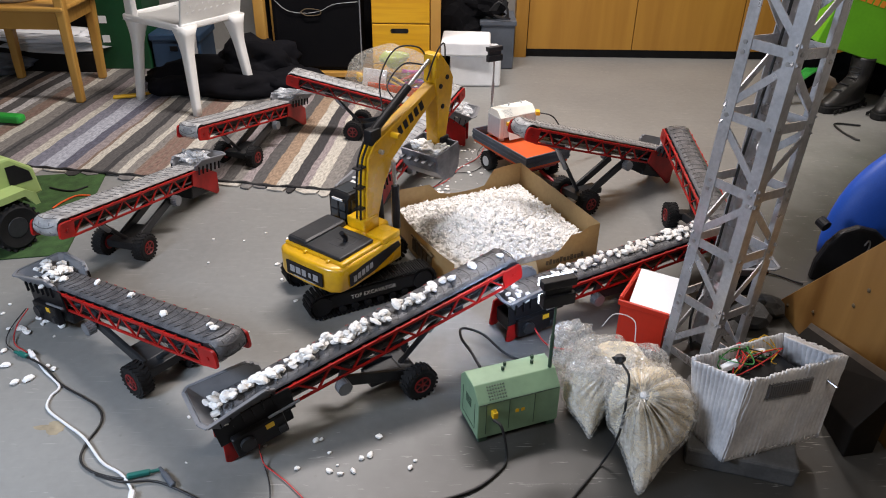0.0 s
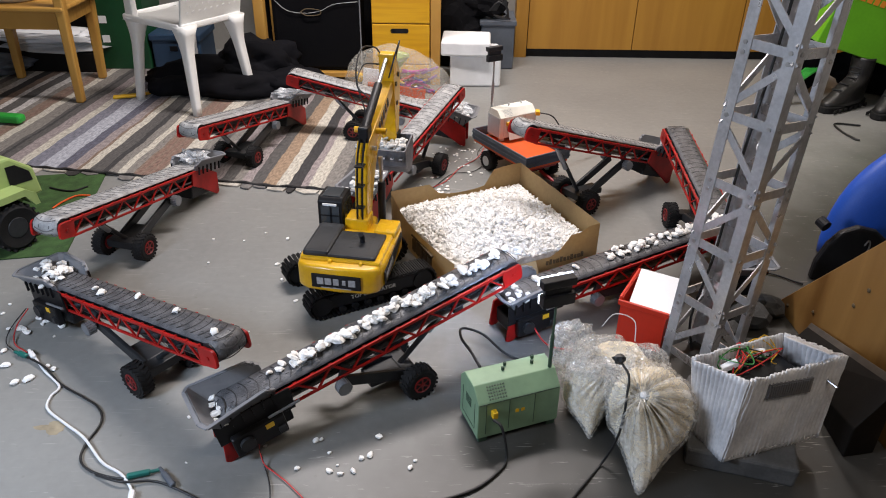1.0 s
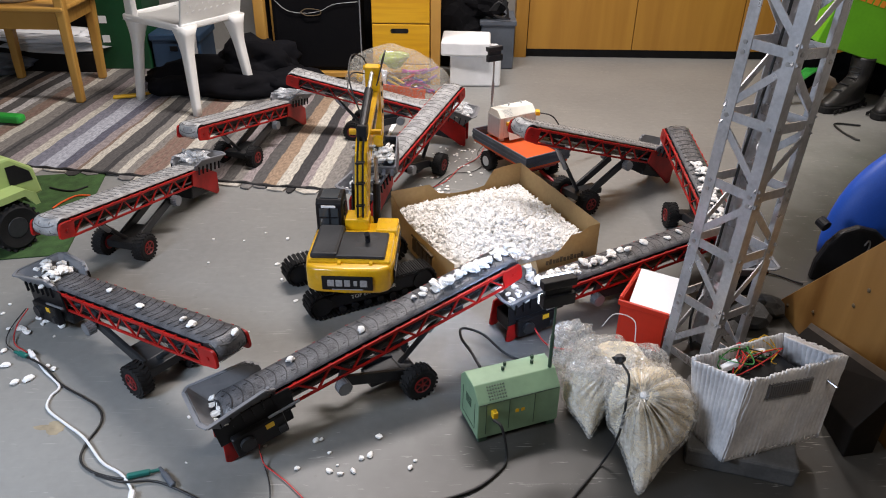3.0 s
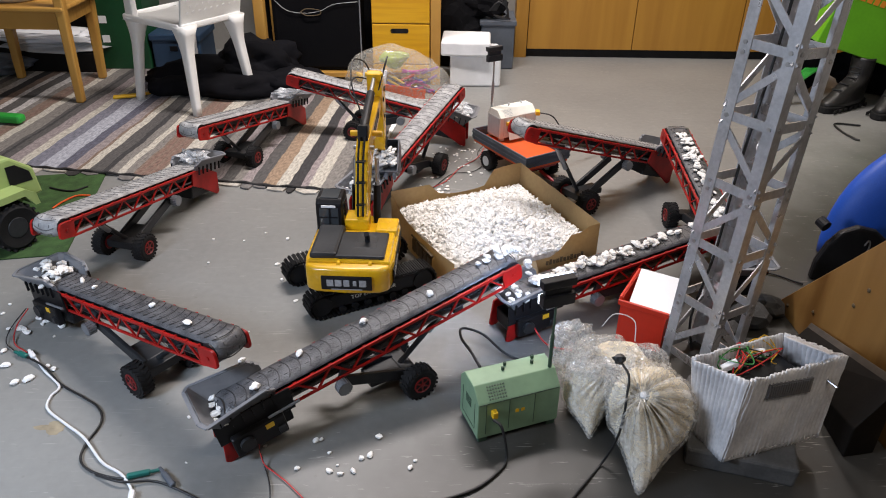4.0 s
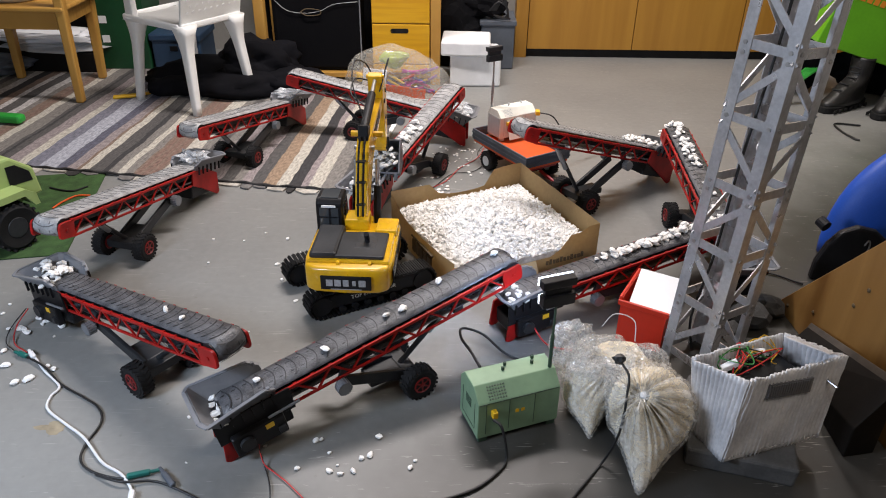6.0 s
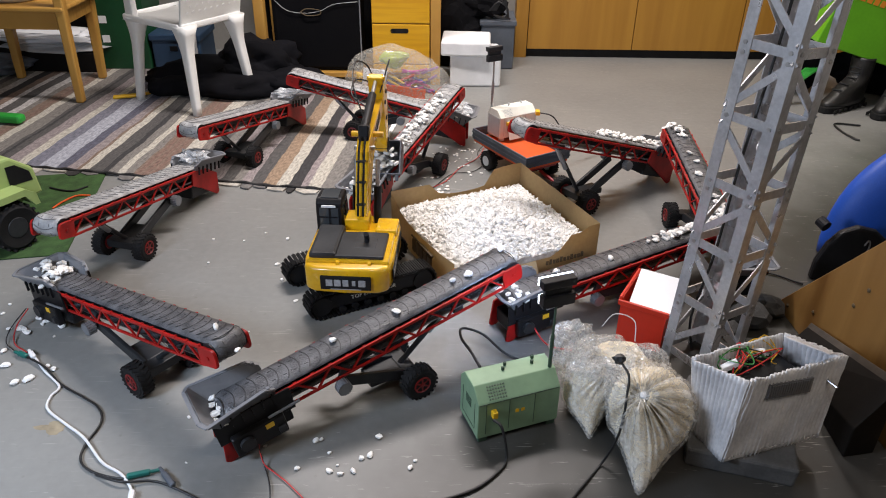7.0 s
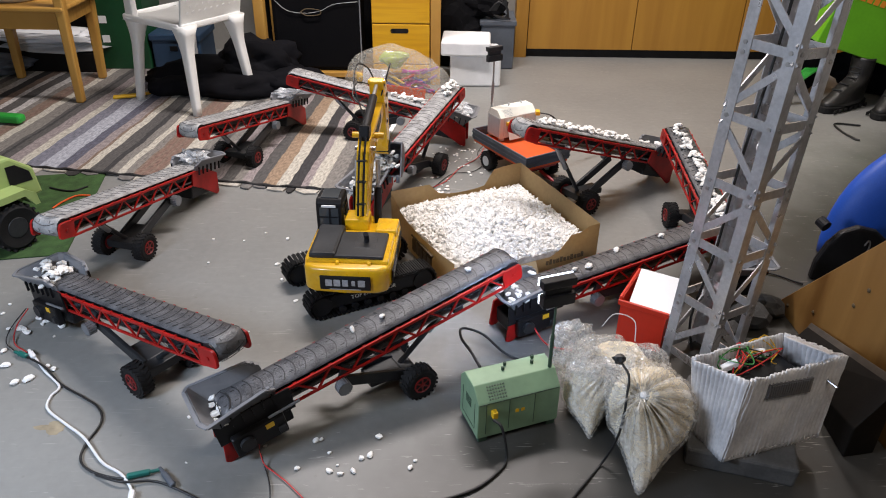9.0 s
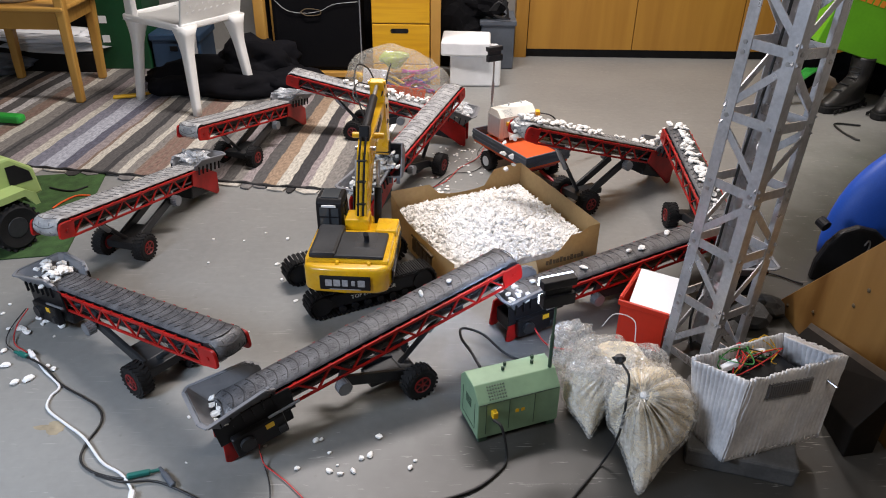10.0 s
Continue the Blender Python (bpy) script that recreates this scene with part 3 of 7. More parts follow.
def knob_mesh():
    bm = bmesh.new()
    m = Matrix.Rotation(math.pi / 2, 4, "X")
    bmesh.ops.create_cone(bm, cap_ends=True, segments=24, radius1=0.0145, radius2=0.0145, depth=0.020, matrix=m)
    for k in range(16):
        mm = Matrix.Rotation(2 * math.pi * k / 16, 4, "Y")
        box(bm, -0.0018, 0.0018, -0.010, 0.010, 0.013, 0.0165, 0, mm)
    return bm


CONV = {}


def conveyor(key, x, y, yaw, al, dw, label, drive=True, phase=0.0, hop=M_HOPPER):
    ca, sa = math.cos(al), math.sin(al)
    z0 = 0.1335 * sa + 0.1125 * ca
    base = pose(x, y, 0, 0, 0, math.degrees(yaw))
    T = Matrix.Translation((0, 0, z0)) @ Matrix.Rotation(-al, 4, "Y")
    root = thing("conveyor", base, label, "toy conveyor", "toy belt conveyors in a ring")
    CONV[key] = dict(world=base @ T, cleats=[], phase=phase)
    # belts C to G use the copies with glare in their colour
    pale = key in "CDEFG"
    belt = part_of("belt", shared("belt_pale" if pale else "belt", belt_mesh), M_BELTPALE if pale else M_BELT, root, "chalky grey rubber belt with moulded tread, glare in its colour" if pale else "dusty black rubber belt with moulded tread", True, T)
    for i in range(CLEATS):
        c = part_of("tread_rib", shared("tread_rib_pale" if pale else "tread_rib", cleat_mesh), M_CLEATPALE if pale else M_CLEAT, belt)
        c.matrix_basis = belt_at(BELT_LOOP * i / CLEATS)
        CONV[key]["cleats"].append(c)
    for sgn in (-1, 1):
        part_of("side_truss", shared("side_truss", truss_mesh), M_RED, root, "red plastic lattice side", False, T @ Matrix.Translation((0, 0.0412 * sgn, 0)))
        part_of("head_plate", shared("head_plate", cheek_mesh), M_RED, root, "red rounded end plate", False, T @ Matrix.Translation((0, 0.0412 * sgn, 0)))
        part_of("foot_plate", shared("foot_plate", foot_mesh), M_RED, root, "red plastic foot plate", False, T @ Matrix.Translation((0, 0.0400 * sgn, 0)))
    part_of("chassis", shared("chassis", chassis_mesh), M_BLACK, root, "black ribbed under-body", False, T)
    for i in range(6):
        for sgn in (-1, 1):
            part_of("rib", shared("rib", lambda: boxed(0, 0.003, -0.0028, 0.0028, -0.022, 0.004)), M_BLACK, root, "", False, T @ Matrix.Translation((-0.118 + i * 0.022, (0.0570 - 0.0014 * i) * sgn, 0)))
    hp = part_of("hopper", shared("hopper", hopper_mesh), hop, root, "dusty grey plastic feed hopper", False, T)
    part_of("rim", shared("rim", rim_lip_mesh), M_HOPPER, hp, "grey hopper rim with bolts")
    # roller axles and bed plate inside the loop
    bed = bmesh.new()
    box(bed, 0.01, 0.57, -0.034, 0.034, -0.030, -0.014, 0.002)
    for u in (BELT_U0, BELT_U1):
        rod(bed, (u, -0.038, BELT_V - BELT_R), (u, 0.038, BELT_V - BELT_R), 0.022, seg=20)
    part("belt_bed", bed, M_BLACK, root, "black bed and rollers inside the belt", False, T)
    # running gear: pivot knobs, swing arms, axle, wheels, strut
    piv = T @ Vector((0.135, 0, -0.072))
    ax = Vector((dw, 0, 0.0395))
    top = T @ Vector((0.445, 0, -0.052))
    arms = bmesh.new()
    for sgn in (-1, 1):
        bar(arms, (piv.x, 0.030 * sgn, piv.z), (ax.x - 0.02, 0.030 * sgn, ax.z + 0.004), 0.010, 0.026, bev=0.002)
    box(arms, ax.x - 0.10, ax.x - 0.02, -0.026, 0.026, ax.z - 0.006, ax.z + 0.014, 0.003)
    for sgn in (-1, 1):
        bar(arms, (piv.x, 0.037 * sgn, piv.z), (piv.x + 0.015, 0.037 * sgn, piv.z + 0.045), 0.008, 0.020, bev=0.002)
    part("swing_arm", arms, M_GREY, root, "dark grey swing arms")
    axle = rods([((ax.x, -0.075, ax.z), (ax.x, 0.075, ax.z))], 0.006)
    box(axle, ax.x - 0.022, ax.x + 0.014, -0.050, 0.050, ax.z - 0.010, ax.z + 0.014, 0.003)
    part("axle", axle, M_GREY, root, "dark grey axle beam")
    st = rods([((ax.x - 0.012, 0, ax.z + 0.012), top)], 0.0065, 12)
    s1 = part("strut", st, M_GREY, root, "grey telescopic strut")
    mid = (Vector((ax.x, 0, ax.z + 0.012)) + top) / 2
    part("strut_rod", rods([(mid, top)], 0.0078, 12), M_SILVER, s1, "silver outer tube")
    part("strut_bracket", boxed(-0.012, 0.012, -0.034, 0.034, -0.010, 0.008, 0.002, Matrix.Translation(top)), M_GREY, root)
    for sgn in (-1, 1):
        w = part_of("wheel", shared("tyre", wheel_mesh), M_TYRE, root, "black knobbly tyre", False, Matrix.Translation((ax.x, 0.066 * sgn, ax.z)))
        part_of("rim", shared("wheel_rim", rim_mesh), M_RIM, w, "red wheel rim", False, Matrix.Rotation(math.pi if sgn > 0 else 0, 4, "Z"))
        part_of("knob", shared("knob", knob_mesh), M_SILVER, root, "ribbed grey adjusting knob", False, Matrix.Translation((piv.x, 0.052 * sgn, piv.z)))
    if drive:
        d = part("drive_box", boxed(-0.112, 0.000, -0.062, -0.0445, -0.096, -0.046, 0.004), M_BLACK, root, "black motor box with yellow stickers", False, T)
        part("side_cover", boxed(-0.133, 0.030, -0.0475, -0.0435, -0.060, -0.004, 0.001), M_BLACK, d, "black cover plate")
        part("motor", rods([((-0.085, -0.062, -0.070), (-0.085, -0.070, -0.070))], 0.016, 18), M_GREY, d, "round motor end")
        part("terminal", boxed(-0.020, -0.004, -0.068, -0.060, -0.088, -0.072, 0.002), M_GREY, d, "grey terminal block")
        st = bmesh.new()
        box(st, -0.042, -0.024, -0.0634, -0.0616, -0.062, -0.050)
        box(st, -0.085, -0.078, -0.0634, -0.0616, -0.084, -0.074)
        part("sticker", st, M_YPLUG, d, "yellow warning stickers")
        part("shaft", rods([((-0.03, -0.060, -0.038), (0.040, -0.056, -0.040))], 0.003), M_SILVER, d, "silver shaft")
    return root


conveyor("A", -0.357, 1.151, 0.567, 0.193, 0.322, "red toy belt conveyor loaded with white stones on the floor", phase=0.0)
conveyor("B", -0.917, 1.513, -0.618, 0.170, 0.339, "red toy belt conveyor with a stone-heaped hopper, nearly empty belt", phase=0.01)
conveyor("C", -0.851, 2.200, -1.818, 0.191, 0.350, "red toy belt conveyor with a dusty bare belt beside the rug", False, 0.02)
conveyor("D", -0.664, 2.865, -1.877, 0.188, 0.347, "red toy belt conveyor with a dusty bare belt on the rug", False, 0.005)
conveyor("E", -0.022, 2.799, 2.979, 0.194, 0.339, "red toy belt conveyor in front of a clear bag", False, 0.015)
conveyor("F", -0.218, 2.185, 1.143, 0.199, 0.345, "red toy belt conveyor fed by the yellow excavator", False, 0.0)
conveyor("G", 0.717, 2.408, -2.564, 0.336, 0.329, "steeply set red toy conveyor above a cardboard box", False, 0.012)
conveyor("H", 0.803, 1.765, 1.594, 0.168, 0.330, "red toy belt conveyor behind the aluminium tower", False, 0.018)
conveyor("I", 0.256, 1.562, 0.484, 0.055, 0.330, "red toy belt conveyor carrying white stones behind the sand bags", True, 0.022)

# ---------------------------------------------------------------- excavator
EX = Vector((-0.222, 1.737, 0))
excavator = thing("excavator", Matrix.Translation(EX), "yellow toy excavator on black tracks, bucket raised", "toy excavator")
TRACK_YAW = Matrix.Translation((-0.012, -0.018, 0)) @ Matrix.Rotation(radians(28.8), 4, "Z")


def track(sgn):
    bm = bmesh.new()
    L, R, w = 0.146, 0.036, 0.027
    y = 0.090 * sgn
    n = 62
    loop = 4 * L + 2 * math.pi * R
    for i in range(n):
        s = loop * i / n
        if s < 2 * L:
            p, a = (-L + s, 0.040 + R), 0
        elif s < 2 * L + math.pi * R:
            a = (s - 2 * L) / R
            p = (L + R * math.sin(a), 0.040 + R * math.cos(a))
        elif s < 4 * L + math.pi * R:
            p, a = (L - (s - 2 * L - math.pi * R), 0.040 - R), math.pi
        else:
            a = math.pi + (s - 4 * L - math.pi * R) / R
            p = (-L + R * math.sin(a), 0.040 + R * math.cos(a))
        m = Matrix.Translation((p[0], y, p[1])) @ Matrix.Rotation(a, 4, "Y")
        box(bm, -0.0050, 0.0050, -w, w, -0.003, 0.001, 0, m)
        box(bm, -0.0010, 0.0016, -w, w, 0.001, 0.0032, 0, m)
    ob = part("track", bm, M_TRACK, excavator, "black track with cleated shoes", False, TRACK_YAW)
    fr = bmesh.new()
    box(fr, -L, L, y - 0.016, y + 0.016, 0.018, 0.062, 0.005)
    for u in (-L, L):
        rod(fr, (u, y - 0.020, 0.036), (u, y + 0.020, 0.036), 0.028, seg=20)
    for k in range(6):
        u = -0.09 + k * 0.036
        rod(fr, (u, y - 0.021, 0.014), (u, y + 0.021, 0.014), 0.010, seg=12)
    part("track_frame", fr, M_BLACK, ob, "black track frame with rollers", False)
    return ob


def lettering(body, size, material, parent, m, name="lettering", label=""):
    return part_of(name, text_mesh(body, size), material, parent, label, False, m)


for sgn in (-1, 1):
    tr = track(sgn)
    if sgn < 0:
        lettering("TOP EXCAVATOR", 0.016, M_LETTER, tr, Matrix.Translation((0.0, -0.1075, 0.042)) @ Matrix.Rotation(math.pi / 2, 4, "X"), label="white printed words")
part("lower_frame", boxed(-0.08, 0.08, -0.062, 0.062, 0.035, 0.072, 0.006), M_BLACK, excavator, "black centre frame", False, TRACK_YAW)
slew = bmesh.new()
lathe(slew, [(0.062, 0.070), (0.066, 0.076), (0.066, 0.090), (0.060, 0.094)], 28)
part("slew_ring", slew, M_BLACK, excavator, "black slewing ring")

# upper body: x forward, y left, z up from the floor
body_bm = bmesh.new()
out = [(-0.190, -0.070), (-0.176, -0.092), (-0.13, -0.099), (0.052, -0.099), (0.052, -0.030), (0.095, -0.030), (0.095, 0.030), (0.010, 0.030), (0.010, 0.099), (-0.13, 0.099), (-0.176, 0.092), (-0.190, 0.070), (-0.195, 0.0)]
prism(body_bm, out, 0.093, 0.158, "xy")
bevel_all(body_bm, 0.009, 3)
upper = part("upper_body", body_bm, M_YELLOW, excavator, "yellow moulded counterweight and deck", True)
deck = bmesh.new()
box(deck, -0.164, -0.005, -0.092, 0.090, 0.154, 0.166, 0.006)
box(deck, -0.02, 0.050, -0.096, -0.045, 0.154, 0.172, 0.004)
part("deck_cover", deck, M_YELLOW, upper, "yellow raised deck cover")
hood = bmesh.new()
box(hood, -0.158, -0.034, -0.080, 0.030, 0.163, 0.174, 0.004)
box(hood, -0.158, -0.008, 0.024, 0.086, 0.156, 0.180, 0.008)
for k in range(3):
    box(hood, -0.118 + 0.03 * k, -0.096 + 0.03 * k, -0.058, -0.010, 0.172, 0.1745, 0.001)
part("engine_hood", hood, M_GREY, upper, "dark grey engine hood")
ex_pipe = rods([((-0.085, -0.035, 0.170), (-0.085, -0.035, 0.186))], 0.006, 12)
rod(ex_pipe, (-0.085, -0.035, 0.184), (-0.097, -0.035, 0.200), 0.006, seg=12)
part("exhaust", ex_pipe, M_BLACK, upper, "black exhaust stub")
plate = bmesh.new()
box(plate, -0.1975, -0.1935, -0.056, 0.056, 0.106, 0.142, 0.002)
pl = part("name_plate", plate, M_BLACK, upper, "black plate with pale block marks")
for k, (w, h) in enumerate(((0.015, 0.017), (0.015, 0.017), (0.013, 0.017), (0.008, 0.013), (0.016, 0.017))):
    y = 0.036 - k * 0.018
    part("mark", boxed(-0.1985, -0.1970, y - w / 2, y + w / 2, 0.1215 - h / 2 + 0.003, 0.1215 + h / 2 + 0.003, 0.001), M_FADED, pl, "pale block mark")
part("mark", boxed(-0.1985, -0.1970, -0.034, 0.034, 0.1075, 0.1095), M_FADED, pl, "pale thin bar")
for sgn in (-1, 1):
    side = bmesh.new()
    prism(side, [(-0.150, 0.104), (-0.150, 0.136), (-0.09, 0.142), (0.035, 0.148), (0.045, 0.132), (-0.06, 0.108)], 0.0985 * sgn, 0.1005 * sgn)
    sp_ = part("side_sticker", side, M_BLACK, upper, "dark red and black side sticker")
    for k in range(5):
        sm = boxed(-0.138 + k * 0.015, -0.127 + k * 0.015, min(0.100 * sgn, 0.1014 * sgn), max(0.100 * sgn, 0.1014 * sgn), 0.112 + 0.002 * k, 0.127 + 0.002 * k)
        part("mark", sm, M_FADED, sp_, "pale block mark")
for y in (-0.05, 0.02):
    part("lug", boxed(-0.172, -0.160, y - 0.004, y + 0.004, 0.150, 0.164, 0.002), M_YELLOW, upper)
# cab
cab = bmesh.new()
prism(cab, [(0.012, 0.094), (0.012, 0.222), (0.024, 0.232), (0.090, 0.230), (0.112, 0.160), (0.112, 0.094)], 0.036, 0.098)
bevel_all(cab, 0.004, 2)
cab_ob = part("cab", cab, M_BLACK, upper, "black operator cab")
win = bmesh.new()
box(win, 0.0095, 0.0118, 0.044, 0.090, 0.165, 0.212, 0.001)
box(win, 0.026, 0.084, 0.0975, 0.0995, 0.150, 0.216, 0.001)
box(win, 0.026, 0.084, 0.0345, 0.0365, 0.150, 0.216, 0.001)
box(win, 0.025, 0.080, 0.045, 0.088, 0.2315, 0.2335, 0.001)
part("cab_window", win, M_GLASS, cab_ob, "smoked cab windows")
fr = bmesh.new()
box(fr, 0.008, 0.0105, 0.063, 0.067, 0.165, 0.212)
box(fr, 0.008, 0.0100, 0.044, 0.090, 0.186, 0.189)
part("window_bar", fr, M_BLACK, cab_ob)
vis = bmesh.new()
box(vis, 0.0075, 0.0105, 0.050, 0.084, 0.214, 0.219)
part("cab_stripe", vis, M_LETTER, cab_ob, "pale row of vents")
# side rail of the deck beside the boom foot
part("boom_bracket", boxed(-0.005, 0.055, -0.028, 0.028, 0.155, 0.190, 0.004), M_YELLOW, upper, "yellow boom foot bracket")

for ob_ in (upper, *upper.children_recursive):
    ob_.data.transform(Matrix.Translation((-0.006, 0.010, -0.0112)) @ Matrix.Diagonal((1.03, 1.14, 1.12, 1.0)))

# boom: own space, foot pin at the origin, x forward, drawn at its rest angle
BOOM_PIN = Vector((0.019, 0, 0.180))
KNEE, TIP = Vector((0.052, 0, 0.188)), Vector((0.308, 0, 0.306))
boom_bm = bmesh.new()
prism(boom_bm, [(-0.014, -0.010), (-0.008, 0.10), (0.004, 0.190), (0.030, 0.222), (0.075, 0.238), (0.296, 0.322), (0.318, 0.318), (0.320, 0.296), (0.20, 0.222), (0.105, 0.160), (0.062, 0.090), (0.030, -0.008), (0.012, -0.016)], -0.017, 0.017)
bevel_all(boom_bm, 0.003, 2)
boom = part("boom", boom_bm, M_YELLOW, excavator, "yellow bent boom with block lettering")
for sgn in (-1, 1):
    for k in range(5):
        p = KNEE.lerp(TIP, 0.28 + 0.09 * k)
        m = Matrix.Translation((p.x + 0.01, 0.0175 * sgn, p.z + 0.008)) @ Matrix.Rotation(-0.43, 4, "Y")
        part("mark", boxed(-0.008, 0.008, -0.0006, 0.0006, -0.013, 0.013, 0, m), M_BLACK, boom, "black block mark on the boom")
for sgn in (-1, 1):
    part("boom_cylinder", rods([((0.095, 0.030 * sgn, -0.045), (0.092, 0.030 * sgn, 0.085))], 0.011, 14), M_BLACK, boom, "black boom cylinder")
    part("boom_rod", rods([((0.092, 0.030 * sgn, 0.080), (0.086, 0.030 * sgn, 0.160))], 0.006, 12), M_STEEL, boom, "bright piston rod")
    # plain round boss at the boom's elbow, no lamp
    part("work_light", rods([((0.098, 0.017 * sgn, 0.228), (0.098, 0.044 * sgn, 0.228))], 0.0085, 12), M_YELLOW, boom, "yellow round boss")
    part("pin", rods([((0.048, 0.017 * sgn, 0.196), (0.048, 0.028 * sgn, 0.196))], 0.0065, 12), M_STEEL, boom, "steel pin")
part("stick_cylinder", rods([((0.040, 0, 0.246), (0.190, 0, 0.330))], 0.012, 14), M_BLACK, boom, "black stick cylinder")
part("stick_rod", rods([((0.185, 0, 0.327), (0.282, 0, 0.381))], 0.006, 12), M_STEEL, boom, "bright piston rod")
knuckle = bmesh.new()
box(knuckle, 0.020, 0.062, -0.014, 0.014, 0.216, 0.258, 0.004)
part("cylinder_bracket", knuckle, M_BLACK, boom, "black cylinder bracket")
pipes = bmesh.new()
for y in (-0.007, 0.007):
    tube(pipes, [(-0.026, y, 0.02), (-0.022, y, 0.10), (-0.012, y, 0.180), (0.016, y, 0.228)], 0.0028)
for z in (0.05, 0.11, 0.165):
    box(pipes, -0.030, 0.0, -0.011, 0.011, z, z + 0.004)
part("pipework", pipes, M_BLACK, boom, "black hydraulic pipes")
hose = bmesh.new()
tube(hose, [(0.10, 0.012, 0.275), (0.13, 0.045, 0.36), (0.20, 0.050, 0.42), (0.27, 0.030, 0.415), (0.292, 0.014, 0.385)], 0.0022)
tube(hose, [(0.15, 0.012, 0.300), (0.17, 0.055, 0.33), (0.24, 0.055, 0.37), (0.285, 0.018, 0.365)], 0.0022)
tube(hose, [(0.255, -0.014, 0.335), (0.27, -0.03, 0.40), (0.30, -0.035, 0.43), (0.33, -0.02, 0.39), (0.325, -0.014, 0.33)], 0.0022)
part("hose", hose, M_CABLE, boom, "looped black hydraulic hoses")

# stick: own space, joint at the origin, hangs down along -z
stick_bm = bmesh.new()
prism(stick_bm, [(-0.022, 0.090), (0.000, 0.094), (0.040, 0.050), (0.062, 0.012), (0.056, -0.04), (0.026, -0.178), (0.004, -0.184), (-0.008, -0.17), (-0.016, -0.02), (-0.022, 0.02)], -0.0215, 0.0215)
bevel_all(stick_bm, 0.003, 2)
stick = part("stick", stick_bm, M_YELLOW, excavator, "yellow dipper stick")
part("pin", rods([((-0.008, -0.026, 0.084), (-0.008, 0.026, 0.084))], 0.007, 12), M_YELLOW, stick, "yellow pin")
part("bucket_cylinder", rods([((0.052, 0, 0.035), (0.054, 0, -0.06))], 0.010, 12), M_BLACK, stick, "black bucket cylinder")
part("bucket_rod", rods([((0.054, 0, -0.055), (0.046, 0, -0.145))], 0.005, 12), M_STEEL, stick, "bright piston rod")
dots = bmesh.new()
for sgn in (-1, 1):
    for x, z in ((0.0, 0.0), (0.030, 0.02), (0.010, -0.06), (0.008, -0.168)):
        rod(dots, (x, 0.021 * sgn, z), (x, 0.0245 * sgn, z), 0.007, seg=12)
part("bolt", dots, M_BLACK, stick, "dark pin heads")

# bucket: own space, pin at the origin, mouth towards -x and up
bk = bmesh.new()
prof = [(-0.085, -0.008), (-0.072, -0.060), (-0.040, -0.092), (0.0, -0.096), (0.026, -0.070), (0.030, -0.020), (0.022, 0.006)]
for a, b in zip(prof, prof[1:]):
    bar(bk, (a[0], 0, a[1]), (b[0], 0, b[1]), 0.124, 0.004)
bucket = part("bucket", bk, M_BUCKET, excavator, "dusty grey steel bucket filled with white stones")
for y in (-0.062, 0.062):
    sd = bmesh.new()
    prism(sd, prof, y - 0.002, y + 0.002)
    part("side_plate", sd, M_BUCKET, bucket, "dusty grey side plate")
for k in range(5):
    t = bmesh.new()
    box(t, -0.104, -0.078, -0.0055, 0.0055, -0.004, 0.004, 0.001, Matrix.Translation((0, -0.052 + 0.026 * k, -0.008)) @ Matrix.Rotation(-0.25, 4, "Y"))
    part("tooth", t, M_BUCKET, bucket)
part("bucket_ear", boxed(-0.012, 0.030, -0.026, 0.026, -0.012, 0.018, 0.004), M_BLACK, bucket, "black bucket bracket")


def lerp_rows(rows, t):
    for a, b in zip(rows, rows[1:]):
        if t <= b[0]:
            k = (t - a[0]) / (b[0] - a[0])
            k = k * k * (3 - 2 * k) if len(rows) < 4 else k
            return [p + (q - p) * k for p, q in zip(a[1:], b[1:])]
    return list(rows[-1][1:])


# seconds, heading (degrees clockwise from the far wall), boom, stick and bucket angles (degrees)
SWING = [(0, 35.8, 0, 0, 0), (0.25, 28.6, 0, 0, 0), (0.5, 20.5, 0, 0, 0), (0.75, 14.4, -2, 0, 0), (1.0, 9.4, -4, 0, 0), (1.25, 4.4, -6, 1, -3), (1.5, 1.0, -7.5, 3, -8), (1.75, 0.3, -8, 4, -14), (2.0, 0.3, -8.3, 5, -20), (2.5, 1.2, -9.2, 5, -27), (3.2, 1.6, -12, 7, -33), (3.8, 1.9, -14.3, 9, -37), (4.5, 2.3, -15.2, 10, -41), (5.5, 2.3, -15.2, 10, -44), (6.8, 2.6, -15.8, 11, -47), (8, 2.8, -17.6, 12, -50), (10, 3.0, -18.4, 12, -54)]


def excavator_poses(t):
    h, bo, st, bu = lerp_rows(SWING, t)
    up = Matrix.Rotation(radians(90 - h), 4, "Z")
    mb = up @ Matrix.Translation(BOOM_PIN) @ Matrix.Rotation(radians(-bo), 4, "Y")
    joint = mb @ TIP
    turn = up @ Matrix.Rotation(radians(-st), 4, "Y")
    ms = Matrix.Translation(joint) @ turn
    pin = ms @ Vector((0.010, 0, -0.170))
    mk = Matrix.Translation(pin) @ up @ Matrix.Rotation(radians(bu), 4, "Y")
    return up, mb, ms, mk

# ---------------------------------------------------------------- cardboard box and its stones
def loose(name, bm, material, label, category, group="", smooth=False, m=None):
    return tagged(part(name, bm, material, None, label, smooth, m), category=category, group=group)


BOX_M = pose(0.146, 1.989, 0, 0, 0, 26)
card = thing("cardboard_box", BOX_M, "open brown cardboard box heaped with white stones", "box")
bw, bd = 0.238, 0.226


